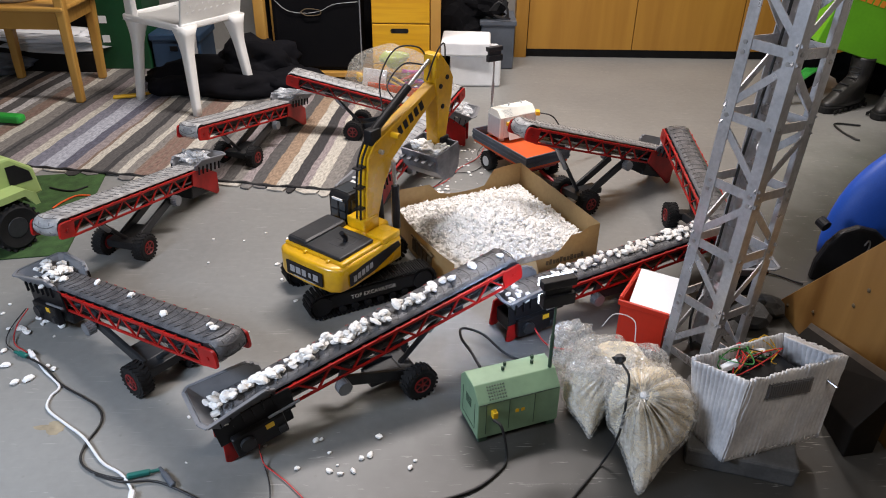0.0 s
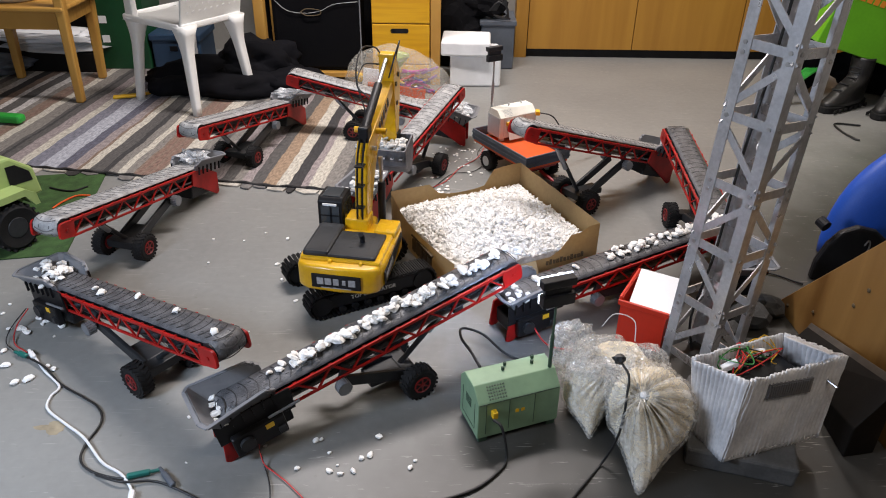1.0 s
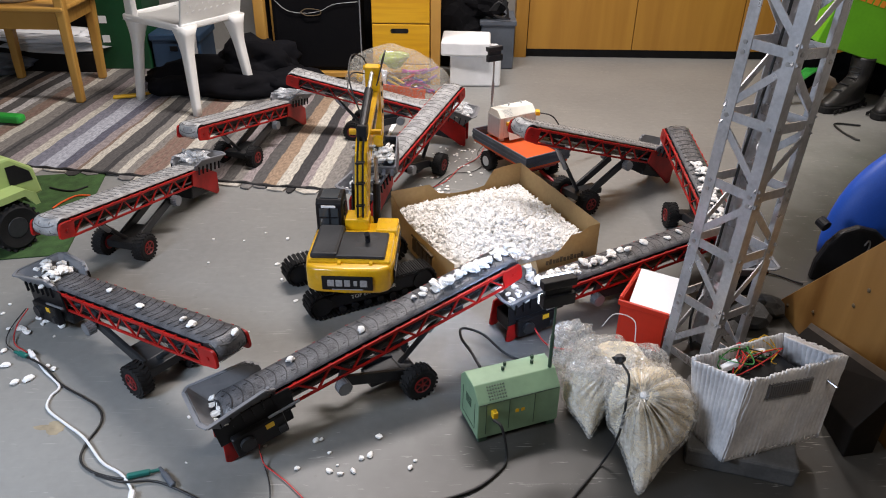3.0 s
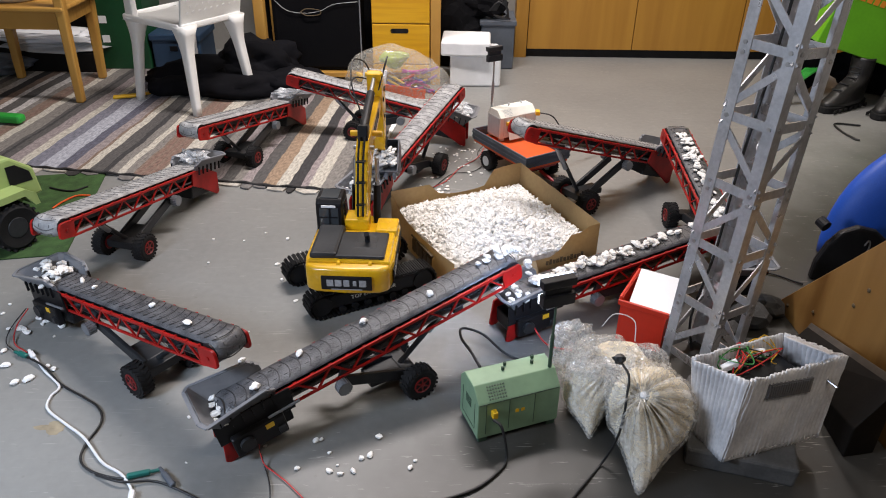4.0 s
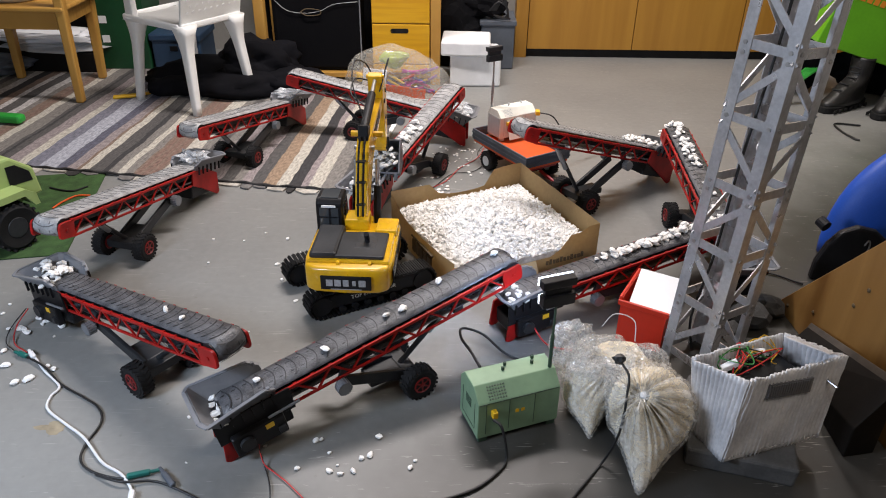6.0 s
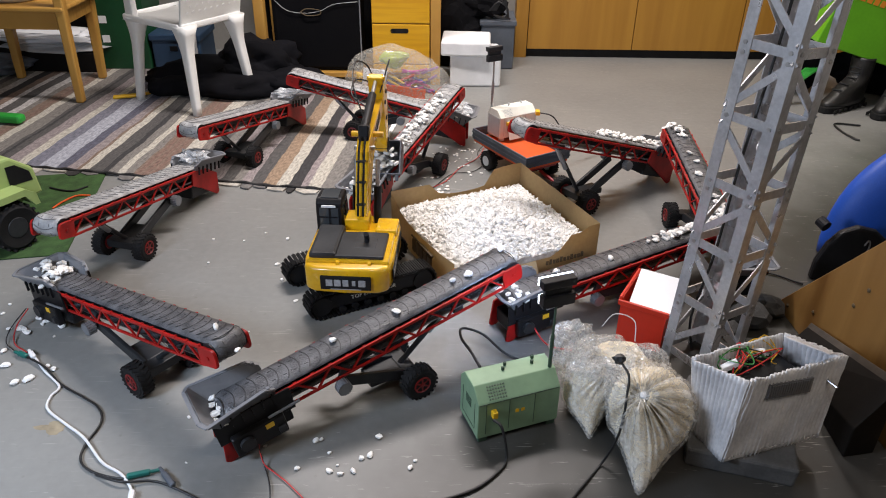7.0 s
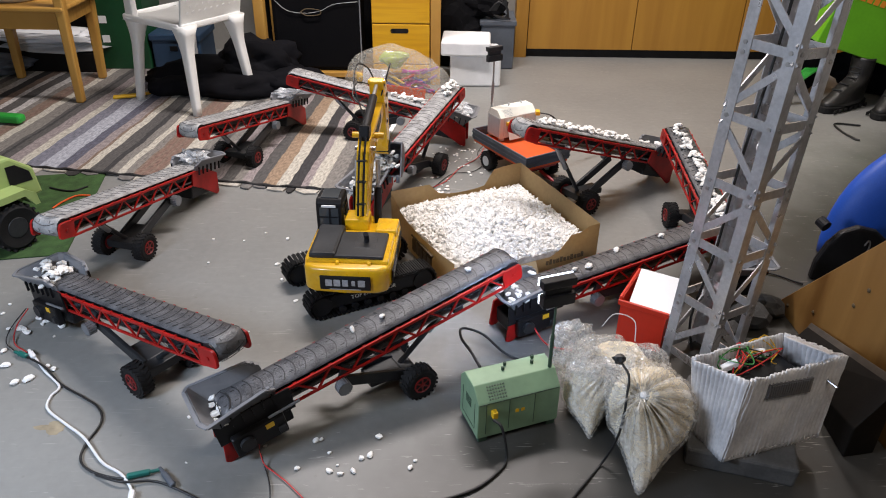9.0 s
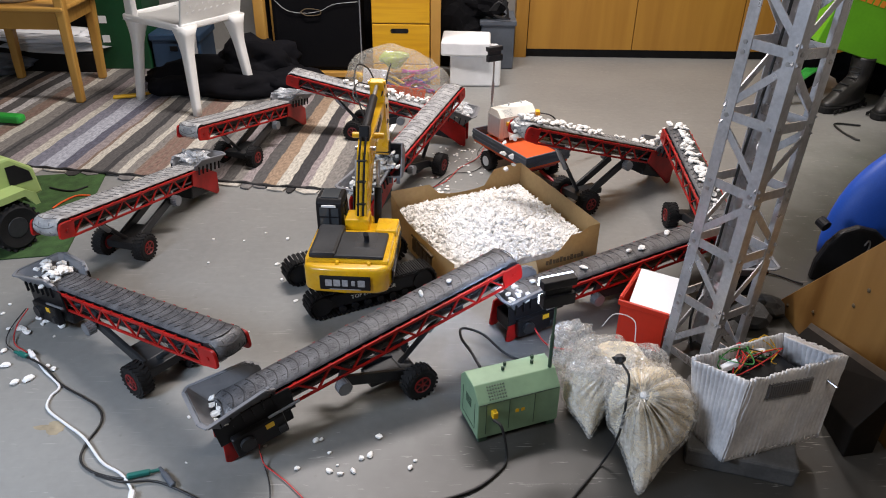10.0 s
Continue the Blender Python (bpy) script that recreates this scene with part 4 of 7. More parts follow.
def card_wall(pts, m, bow=0.0):
    """A cardboard side: upright outline, 4 mm thick, slightly bowed."""
    bm = bmesh.new()
    n = 14
    lo = [bm.verts.new((pts[0] + (pts[1] - pts[0]) * i / n, bow * math.sin(math.pi * i / n), 0.0)) for i in range(n + 1)]
    hi = []
    for i in range(n + 1):
        k = i / n
        z = pts[2][int(k * (len(pts[2]) - 1) + 1e-6)] if len(pts[2]) > 1 else pts[2][0]
        hi.append(bm.verts.new((pts[0] + (pts[1] - pts[0]) * k, bow * 1.6 * math.sin(math.pi * k), z + 0.003 * noise.noise(Vector((k * 6, pts[0], 1))))))
    for i in range(n):
        bm.faces.new((lo[i], lo[i + 1], hi[i + 1], hi[i]))
    bmesh.ops.solidify(bm, geom=bm.faces[:], thickness=0.004)
    return part("box_side", bm, M_CARD, card, "", False, m)


front_w = card_wall((-bw, bw, [0.082, 0.080, 0.050, 0.045, 0.045, 0.045, 0.06, 0.10, 0.112, 0.114]), Matrix.Translation((0, -bd, 0)), -0.004)
card_wall((-bd, bd, [0.114, 0.113, 0.112, 0.111, 0.112, 0.114, 0.116, 0.118, 0.121, 0.124]), Matrix.Translation((bw, 0, 0)) @ Matrix.Rotation(math.pi / 2, 4, "Z"), -0.006)
card_wall((-bw, bw, [0.112, 0.110, 0.108, 0.108, 0.070, 0.062, 0.058, 0.058, 0.060, 0.064, 0.118, 0.122, 0.124, 0.124]), Matrix.Translation((0, bd, 0)), 0.004)
left_w = card_wall((-bd, bd, [0.095, 0.100, 0.105, 0.108, 0.108, 0.10]), Matrix.Translation((-bw, 0, 0)) @ Matrix.Rotation(math.pi / 2, 4, "Z"), 0.018)
part("box_bottom", boxed(-bw, bw, -bd, bd, 0.0005, 0.004), M_CARD, card)
pr = bmesh.new()
for k in range(11):
    box(pr, 0.055 + k * 0.012, 0.063 + k * 0.012, -0.0085, -0.0060, 0.020, 0.032 + 0.004 * (k % 3 == 1))
part("print", pr, M_PRINT, front_w, "dark printed bars")
pr = bmesh.new()
for k in range(5):
    box(pr, -0.13 + k * 0.026, -0.110 + k * 0.026, 0.022, 0.0285, 0.030, 0.068)
box(pr, -0.14, 0.0, 0.022, 0.0290, 0.074, 0.079)
part("print", pr, M_PRINT, left_w, "dark printed bars")
flap = bmesh.new()
box(flap, -0.15, 0.02, -0.003, 0.001, 0, 0.05, 0.001, Matrix.Translation((0, -bd - 0.006, 0.043)) @ Matrix.Rotation(radians(150), 4, "X"))
part("flap", flap, M_CARDIN, card, "folded pale cardboard flap")


def heap(x, y):
    r = math.hypot((x + 0.01) / 0.20, (y + 0.01) / 0.19)
    e = min(1.0, max(0.0, (0.225 - abs(x)) / 0.05)) * min(1.0, max(0.0, (0.215 - abs(y)) / 0.05))
    return 0.044 + 0.070 * math.exp(-1.1 * r * r) * (0.4 + 0.6 * e) + 0.006 * noise.noise(Vector((x * 18, y * 18, 3)))


pile = bmesh.new()
n = 44
gv = [[pile.verts.new((-0.224 + 0.448 * i / n, -0.214 + 0.428 * j / n, heap(-0.224 + 0.448 * i / n, -0.214 + 0.428 * j / n))) for j in range(n + 1)] for i in range(n + 1)]
for i in range(n):
    for j in range(n):
        pile.faces.new((gv[i][j], gv[i + 1][j], gv[i + 1][j + 1], gv[i][j + 1]))
ext = bmesh.ops.extrude_face_region(pile, geom=pile.faces[:])
for v in ext["geom"]:
    if isinstance(v, bmesh.types.BMVert):
        v.co.z = 0.006
stone_pile = tagged(part("heap", pile, M_STONEBED, None, "heap of small white stones inside the cardboard box", False, BOX_M), category="heap")


def stone_mesh(seed, sub=2):
    def build():
        bm = bmesh.new()
        rnd = random.Random(seed)
        ax = (rnd.uniform(0.0085, 0.0115), rnd.uniform(0.006, 0.0085), rnd.uniform(0.0038, 0.0058))
        for v in bmesh.ops.create_icosphere(bm, subdivisions=sub, radius=1)["verts"]:
            k = 1 + 0.42 * noise.noise(v.co * 1.3 + Vector((seed * 5.3, 1, 2))) + rnd.uniform(-0.09, 0.09)
            v.co = Vector((v.co.x * ax[0] * k, v.co.y * ax[1] * k, v.co.z * ax[2] * k))
        return bm
    return shared("stone_%d_%d" % (seed, sub), build)


def chip_verts(rnd):
    """Vertices and faces of one rough stone, for the joined heap."""
    return [(1, 0, 0), (0, 1, 0), (-1, 0, 0), (0, -1, 0), (0.2, 0.1, 1), (0, 0, -1), (0.6, 0.7, 0.3), (-0.7, -0.6, 0.4)], \
        [(0, 6, 4), (6, 1, 4), (1, 2, 4), (2, 7, 4), (7, 3, 4), (3, 0, 4), (1, 6, 5), (6, 0, 5), (2, 1, 5), (7, 2, 5), (3, 7, 5), (0, 3, 5)]


def pile_stones():
    rnd = random.Random(21)
    for i in range(300):
        x, y = rnd.uniform(-0.20, 0.20), rnd.uniform(-0.20, 0.02)
        s = part_of("stone", stone_mesh(i % 6, 1), M_STONE, stone_pile)
        sc = rnd.uniform(0.65, 1.05)
        s.matrix_basis = Matrix.LocRotScale((x, y, heap(x, y) + 0.003), Euler((rnd.uniform(-0.7, 0.7), rnd.uniform(-0.7, 0.7), rnd.uniform(0, 6.3))), (sc, sc, sc))
    vs, fs = [], []
    base_v, base_f = chip_verts(rnd)
    for i in range(3000):
        x, y = rnd.uniform(-0.224, 0.224), rnd.uniform(-0.216, 0.214)
        m = Matrix.LocRotScale((x, y, heap(x, y) + rnd.uniform(0, 0.005)), Euler((rnd.uniform(-1.2, 1.2), rnd.uniform(-1.2, 1.2), rnd.uniform(0, 6.3))), (rnd.uniform(0.0075, 0.012), rnd.uniform(0.0065, 0.010), rnd.uniform(0.0045, 0.0075)))
        o = len(vs)
        vs += [tuple(m @ Vector((p[0] * rnd.uniform(0.75, 1.2), p[1] * rnd.uniform(0.75, 1.2), p[2]))) for p in base_v]
        fs += [tuple(o + k for k in f) for f in base_f]
    me = bpy.data.meshes.new("loose_stones")
    me.from_pydata(vs, [], fs)
    ob = part_of("loose_stones", me, M_STONE, stone_pile, "many small white stones")
    tagged(ob, kind="stuff")


pile_stones()


# stones that lie still: in hoppers and on the floor
def lay_stones():
    rnd = random.Random(5)

    def put(p, sc, tilt, label, group):
        s = part_of("stone", stone_mesh(rnd.randrange(6)), M_STONE)
        tagged(s, label, "stone", group)
        s.matrix_basis = Matrix.LocRotScale(p, Euler((rnd.uniform(-tilt, tilt), rnd.uniform(-tilt, tilt), rnd.uniform(0, 6.3))), (sc, sc, sc))

    vs, fs = [], []

    def join(p, sc, tilt):
        me = stone_mesh(rnd.randrange(6), 1)
        m = Matrix.LocRotScale(p, Euler((rnd.uniform(-tilt, tilt), rnd.uniform(-tilt, tilt), rnd.uniform(0, 6.3))), (sc, sc, sc))
        o = len(vs)
        vs.extend(tuple(m @ v.co) for v in me.vertices)
        fs.extend(tuple(o + k for k in q.vertices) for q in me.polygons)

    def hopper(key, n, u0, u1, w, v0, v1):
        for i in range(n):
            k = rnd.random()
            u, y = rnd.uniform(u0, u1), rnd.gauss(0, w)
            v = v0 + (v1 - v0) * k * max(0, 1 - abs(y) / (2.5 * w))
            if key in "FE":
                join(CONV[key]["world"] @ Vector((u, y, v)), rnd.uniform(0.75, 1.15), 0.6)
                continue
            put(CONV[key]["world"] @ Vector((u, y, v)), rnd.uniform(0.75, 1.15), 0.6, "white pebble lying in the grey feed hopper", "stones in the hoppers")

    hopper("B", 46, -0.125, -0.03, 0.024, 0.002, 0.036)
    hopper("A", 11, -0.125, -0.095, 0.022, -0.012, -0.004)
    hopper("I", 15, -0.125, -0.06, 0.022, -0.002, 0.012)
    hopper("F", 60, -0.14, -0.03, 0.026, 0.0, 0.050)
    hopper("F", 110, -0.05, 0.085, 0.017, 0.006, 0.040)
    hopper("E", 26, -0.12, -0.03, 0.022, 0.002, 0.028)
    for cx, cy, sx, sy, n, s0, s1 in ((-0.19, 1.075, 0.06, 0.035, 9, 0.6, 0.95), (0.0, 2.48, 0.11, 0.16, 75, 0.3, 0.8), (-0.06, 2.30, 0.05, 0.03, 45, 0.5, 0.9), (-1.06, 1.52, 0.07, 0.08, 20, 0.5, 1.1),
                                      (-0.5, 1.9, 0.16, 0.22, 14, 0.4, 0.8), (0.85, 2.1, 0.10, 0.2, 8, 0.3, 0.6), (-0.3, 1.12, 0.20, 0.10, 10, 0.25, 0.6), (0.05, 2.70, 0.08, 0.1, 30, 0.3, 0.6),
                                      (-0.9, 1.3, 0.08, 0.06, 3, 0.8, 1.2), (-0.52, 1.35, 0.2, 0.1, 5, 0.3, 0.7)):
        for i in range(n):
            x, y = rnd.gauss(cx, sx), rnd.gauss(cy, sy)
            lx, ly = (x - 0.146) * math.cos(-0.454) - (y - 1.989) * math.sin(-0.454), (x - 0.146) * math.sin(-0.454) + (y - 1.989) * math.cos(-0.454)
            if abs(lx) < 0.25 and abs(ly) < 0.24:
                continue
            sc = rnd.uniform(s0, s1)
            if y > 2.15:
                join((x, y, 0.0042 * sc), sc, 0.08)
                continue
            put((x, y, 0.0042 * sc), sc, 0.08, "white stone chip lying on the concrete floor", "stone chips on the floor")
    me = bpy.data.meshes.new("stone_chips")
    me.from_pydata(vs, [], fs)
    tagged(part_of("stone_chips", me, M_STONE, None, "scattered white stone chips between the far conveyors"), category="stone chips", kind="stuff")


lay_stones()


# crumpled clear film in three hoppers
def film(key, seed):
    bm = bmesh.new()
    lump(bm, (-0.062, 0, 0.022), (0.055, 0.046, 0.020), seed, 0.9, 9, 3, CONV[key]["world"])
    loose("plastic_film", bm, M_FOIL, "crumpled clear plastic film stuffed in the hopper", "plastic film", "film in the hoppers", False)


for k_, key in enumerate("CDE"):
    film(key, k_ + 1)


# ---------------------------------------------------------------- generators with lamp masts
def generator(m, shell, dark, label, mast_x, mast_h, lit, group="toy generators"):
    g = thing("generator", m, label, "toy generator", group)
    w, d = 0.187, 0.098
    bm = bmesh.new()
    prism(bm, [(0, 0.012), (d, 0.012), (d, 0.112), (d - 0.018, 0.132), (0.030, 0.132), (0, 0.104)], 0, w, "yz")
    bevel_all(bm, 0.002, 2)
    body = part("housing", bm, shell, g)
    feet = bmesh.new()
    for x in (0.004, w - 0.024):
        for y in (0.002, d - 0.020):
            box(feet, x, x + 0.020, y, y + 0.018, 0, 0.014, 0.001)
    part("foot_frame", feet, dark, g, "dark feet")
    vent = bmesh.new()
    for i in range(7):
        for j in range(5):
            y = 0.005 + j * 0.0048
            rod(vent, (0.028 + i * 0.006, y, 0.104 + y * 0.933 - 0.0006), (0.028 + i * 0.006, y - 0.0004, 0.104 + y * 0.933 + 0.0008), 0.0019, seg=8)
    part("vent", vent, dark, body, "grid of dark vent holes")
    seam = bmesh.new()
    for x in (0.018, 0.070, 0.128):
        box(seam, x, x + 0.0012, -0.0008, 0.001, 0.022, 0.100)
    box(seam, 0.004, w - 0.004, -0.0008, 0.001, 0.1015, 0.103)
    box(seam, -0.0008, 0.001, 0.016, d - 0.016, 0.028, 0.0292)
    box(seam, -0.0008, 0.001, 0.016, 0.0172, 0.028, 0.096)
    box(seam, -0.0008, 0.001, d - 0.0172, d - 0.016, 0.028, 0.096)
    part("panel_seam", seam, dark, body, "dark panel seams")
    knobs = bmesh.new()
    for x, y in ((0.075, 0.055), (0.085, 0.068), (0.142, 0.055), (0.150, 0.070)):
        box(knobs, x, x + 0.006, y, y + 0.006, 0.130, 0.140, 0.001)
    part("roof_stub", knobs, dark, body, "small stubs on the roof")
    part("plug", boxed(0.028, 0.040, -0.014, 0.0, 0.070, 0.086, 0.002), M_YPLUG, body, "yellow plug")
    st = bmesh.new()
    for x in (0.085, 0.098):
        box(st, x, x + 0.008, -0.0009, 0.001, 0.062, 0.070)
    part("sticker", st, M_YPLUG, body, "small yellow stickers")
    lg = bmesh.new()
    for i in range(4):
        box(lg, -0.0009, 0.001, 0.036, 0.064, 0.070 + i * 0.006, 0.0725 + i * 0.006)
    part("side_grille", lg, dark, body, "small side grille")
    px, py = mast_x
    mast = bmesh.new()
    thick = 1.0 if lit else 1.5
    rod(mast, (px, py, 0.104), (px, py, 0.104 + mast_h * 0.5), 0.0042 * thick)
    rod(mast, (px, py, 0.104 + mast_h * 0.5), (px, py, 0.104 + mast_h), 0.0026 * thick)
    part("mast", mast, M_STEEL if not lit else M_GENDK, g, "thin lamp mast")
    z = 0.104 + mast_h
    hd = bmesh.new()
    box(hd, px - 0.030, px + 0.030, py - 0.006, py + 0.008, z - 0.010, z + 0.006, 0.002)
    box(hd, px - 0.037, px + 0.037, py - 0.010, py + 0.012, z + 0.006, z + 0.024, 0.002)
    box(hd, px - 0.036, px + 0.036, py - 0.012, py + 0.008, z - 0.036, z - 0.010, 0.002)
    head = part("lamp_head", hd, M_BLACK if lit else M_GREY, g, "dark twin floodlight head")
    if lit:
        led = bmesh.new()
        box(led, px - 0.0382, px - 0.001, py + 0.0121, py + 0.0150, z + 0.006, z + 0.0252, 0.001)
        box(led, px + 0.001, px + 0.0382, py + 0.0121, py + 0.0150, z + 0.006, z + 0.0252, 0.001)
        box(led, px - 0.0365, px + 0.0365, py + 0.0081, py + 0.0110, z - 0.034, z - 0.012, 0.001)
        part("led", led, M_LED, head, "glowing white light panels")
    return g


generator(pose(0.076, 1.118, 0, 0, 0, 20.5), M_GEN, M_GENDK, "sage green toy generator with a lamp mast on the floor", (0.176, 0.035), 0.225, True)
wg = generator(pose(0.205, 2.548, 0.098, 0, 0, 31) @ Matrix.Scale(0.86, 4), M_CREAM, M_PALE, "cream toy generator with a lamp mast on the trailer", (0.010, 0.085), 0.262, False)
wg.matrix_basis = pose(0.205, 2.548, 0.098, 0, 0, 31)
wdoor = bmesh.new()
box(wdoor, 0.030, 0.120, -0.002, 0.002, 0, 0.082, 0.001, Matrix.Translation((0, -0.030, 0.012)) @ Matrix.Rotation(radians(-18), 4, "X"))
for k in range(3):
    box(wdoor, 0.040, 0.062, -0.0035, -0.001, 0.050 + k * 0.006, 0.053 + k * 0.006, 0, Matrix.Translation((0, -0.030, 0.012)) @ Matrix.Rotation(radians(-18), 4, "X"))
part("door", wdoor, M_CREAM, wg, "cream panel leaning open")
part("end_panel", boxed(-0.0022, 0.0, 0.008, 0.092, 0.016, 0.102, 0.0008), M_PALE, wg, "pale grey end panel")
for ch in wg.children:
    ch.matrix_basis = Matrix.Scale(0.86, 4) @ ch.matrix_basis

# toy trailer
tr_m = pose(0.281, 2.316, 0, 0, 0, 32)
trailer = thing("trailer", tr_m, "grey toy flatbed trailer with an orange-red floor", "toy trailer")
part("bed", boxed(0.004, 0.190, 0.004, 0.328, 0.082, 0.0965, 0.002), M_ORANGE, trailer, "orange-red load floor")
for a in ((0, 0.006, 0, 0.332), (0.188, 0.194, 0, 0.332), (0.006, 0.188, 0, 0.006), (0.006, 0.188, 0.326, 0.332)):
    bm = boxed(*a, 0.092, 0.132, 0.0015)
    for z in (0.102, 0.118):
        box(bm, a[0] - 0.0015, a[1] + 0.0015, a[2] - 0.0015, a[3] + 0.0015, z, z + 0.005)
    part("side_board", bm, M_BLUEGREY, trailer, "slate grey ribbed side board")
part("frame", boxed(0.03, 0.165, 0.03, 0.30, 0.060, 0.082, 0.003), M_DKRED, trailer, "dark red chassis")
part("drawbar", rods([((0.09, 0.03, 0.055), (0.095, -0.09, 0.035))], 0.006), M_DKRED, trailer, "dark red drawbar")
for y in (0.09, 0.235):
    for x in (0.012, 0.182):
        w = part_of("wheel", shared("tyre", wheel_mesh), M_TYRE, trailer, "black tyre", False, Matrix.Translation((x, y, 0.036)) @ Matrix.Rotation(math.pi / 2, 4, "Z") @ Matrix.Scale(0.9, 4))
        part_of("rim", shared("grey_rim", rim_mesh), M_PALE, w, "pale grey wheel rim")
    part("axle", rods([((0.012, y, 0.036), (0.182, y, 0.036))], 0.006), M_BLACK, trailer)
    part("axle_block", boxed(0.05, 0.145, y - 0.012, y + 0.012, 0.030, 0.062, 0.002), M_BLACK, trailer)

# ---------------------------------------------------------------- lattice tower
tower = thing("lattice_tower", Matrix.Translation((0.6213, 1.3989, 0.002)) @ Matrix.Rotation(radians(-2.26), 4, "X") @ Matrix.Rotation(radians(3.19), 4, "Y") @ Matrix.Rotation(radians(32.8), 4, "Z"), "riveted aluminium lattice tower with open sides", "tower")
ts, th = 0.0634, 1.10
corners = [(-ts, ts), (-ts, -ts), (ts, -ts), (ts, ts)]
for cx, cy in corners:
    bm = bmesh.new()
    sx, sy = -math.copysign(1, cx), -math.copysign(1, cy)
    box(bm, min(cx, cx + sx * 0.026), max(cx, cx + sx * 0.026), min(cy, cy + sy * 0.0025), max(cy, cy + sy * 0.0025), 0, th)
    box(bm, min(cx, cx + sx * 0.0025), max(cx, cx + sx * 0.0025), min(cy + sy * 0.0025, cy + sy * 0.026), max(cy + sy * 0.0025, cy + sy * 0.026), 0, th)
    part("leg", bm, M_ALU, tower, "aluminium angle leg")
faces = [((-ts, ts), (-ts, -ts), (-1, 0)), ((-ts, -ts), (ts, -ts), (0, -1)), ((ts, -ts), (ts, ts), (1, 0)), ((ts, ts), (-ts, ts), (0, 1))]
step = 0.145
for fi, (a, b, nrm) in enumerate(faces):
    N = Vector((*nrm, 0))
    ins = 0.0045
    k = 0
    z = 0.03
    while z < th - 0.02:
        A, B = Vector((*a, z)) - N * ins, Vector((*b, z)) - N * ins
        d = (B - A).normalized()
        bm = bmesh.new()
        bar(bm, A + d * 0.004, B - d * 0.004, 0.003, 0.020, (0, 0, 1))
        part("brace", bm, M_ALU, tower, "flat aluminium cross brace")
        if z + step < th:
            lo, hi = (B, A) if (k + fi) % 2 else (A, B)
            bm = bmesh.new()
            bar(bm, lo + Vector((0, 0, 0.012)), hi + Vector((0, 0, step - 0.012)), 0.015, 0.003, N)
            dg = part("diagonal", bm, M_ALU, tower, "flat aluminium diagonal")
        for P in (A, B):
            q = P + N * ins + (d if P is A else -d) * 0.013
            for dz in (0.002, -0.018) if k % 2 else (0.0,):
                mm = Matrix.Translation(q + Vector((0, 0, dz))) @ N.to_track_quat("Z", "Y").to_matrix().to_4x4()
                part_of("rivet", shared("rivet", lambda: rods([((0, 0, -0.001), (0, 0, 0.0026))], 0.0046)), M_STEEL, tower, "", False, mm)
        z += step
        k += 1
tubes = tubed([(0.02, 0.03, 1.0), (0.0, 0.02, 0.75), (-0.035, 0.01, 0.5), (-0.02, 0.02, 0.3), (-0.03, 0.03, 0.12), (0.01, 0.03, 0.01)], 0.003)
part("cable", tubes, M_CABLE, tower, "black cable inside the tower")


# ---------------------------------------------------------------- sand bags
def bag_mesh(centre, knot, tip, profile, folds, depth, seed, grow=0.0, top=0):
    """A filled bag about the axis from its centre to its knot: sharp folds run out from the knot, one corner is drawn out to tip, and the underside lies flat."""
    bm = bmesh.new()
    C, K, T = Vector(centre), Vector(knot), Vector(tip)
    turn = (K - C).to_track_quat("Z", "Y").to_matrix()
    seg, rings, fine = 160, [], 6
    to_tip = (T - C).normalized()
    count = (len(profile) - 1) * fine
    for i in range(top * fine, count + 1):
        k = i / fine
        a, b = profile[min(int(k), len(profile) - 1)], profile[min(int(k) + 1, len(profile) - 1)]
        q = k - int(k)
        r, z = a[0] + (b[0] - a[0]) * q, a[1] + (b[1] - a[1]) * q
        fade = max(0.0, 1 - i / (count * 0.72))
        ring = []
        for j in range(seg):
            t = 2 * math.pi * j / seg
            c, d = math.cos(t), math.sin(t)
            crease = 0.62 - 1.8 * abs(noise.noise(Vector((c * folds, d * folds, seed + k * 0.10))))
            slack = noise.noise(Vector((c * 2.2, d * 2.2, seed + k * 0.5)))
            rr = (r + grow) * (1 + 0.06 * slack + 0.30 * depth * fade * crease)
            zz = z + depth * 0.10 * fade * crease * min(1.0, r / 0.03)
            p = C + turn @ Vector((rr * c, rr * d, zz))
            w = max(0.0, (p - C).normalized().dot(to_tip)) ** 7
            p = p.lerp(T + (p - C) * 0.34, w * 0.85)
            p.z = max(0.0008 + 0.3 * grow, p.z)
            ring.append(bm.verts.new(p))
        rings.append(ring)
    for a, b in zip(rings, rings[1:]):
        for j in range(seg):
            bm.faces.new((a[j], a[(j + 1) % seg], b[(j + 1) % seg], b[j]))
    bm.faces.new(rings[0][::-1])
    bm.faces.new(rings[-1])
    return bm


def crumpled(centre, size, seed, sharp=0.5, sub=4):
    """Loose film: a rounded mass broken into creased facets."""
    bm = bmesh.new()
    for v in bmesh.ops.create_icosphere(bm, subdivisions=sub, radius=1.0)["verts"]:
        q = v.co + Vector((seed * 3.7, seed * 1.3, 0))
        k = 1 + 0.25 * noise.noise(q * 1.1) + sharp * (0.2 - abs(noise.noise(q * 1.5))) + 0.3 * sharp * (0.2 - abs(noise.noise(q * 3.2)))
        v.co = Vector(centre) + Vector((v.co.x * size[0] * k, v.co.y * size[1] * k, v.co.z * size[2] * k))
        v.co.z = max(0.002, v.co.z)
    return bm


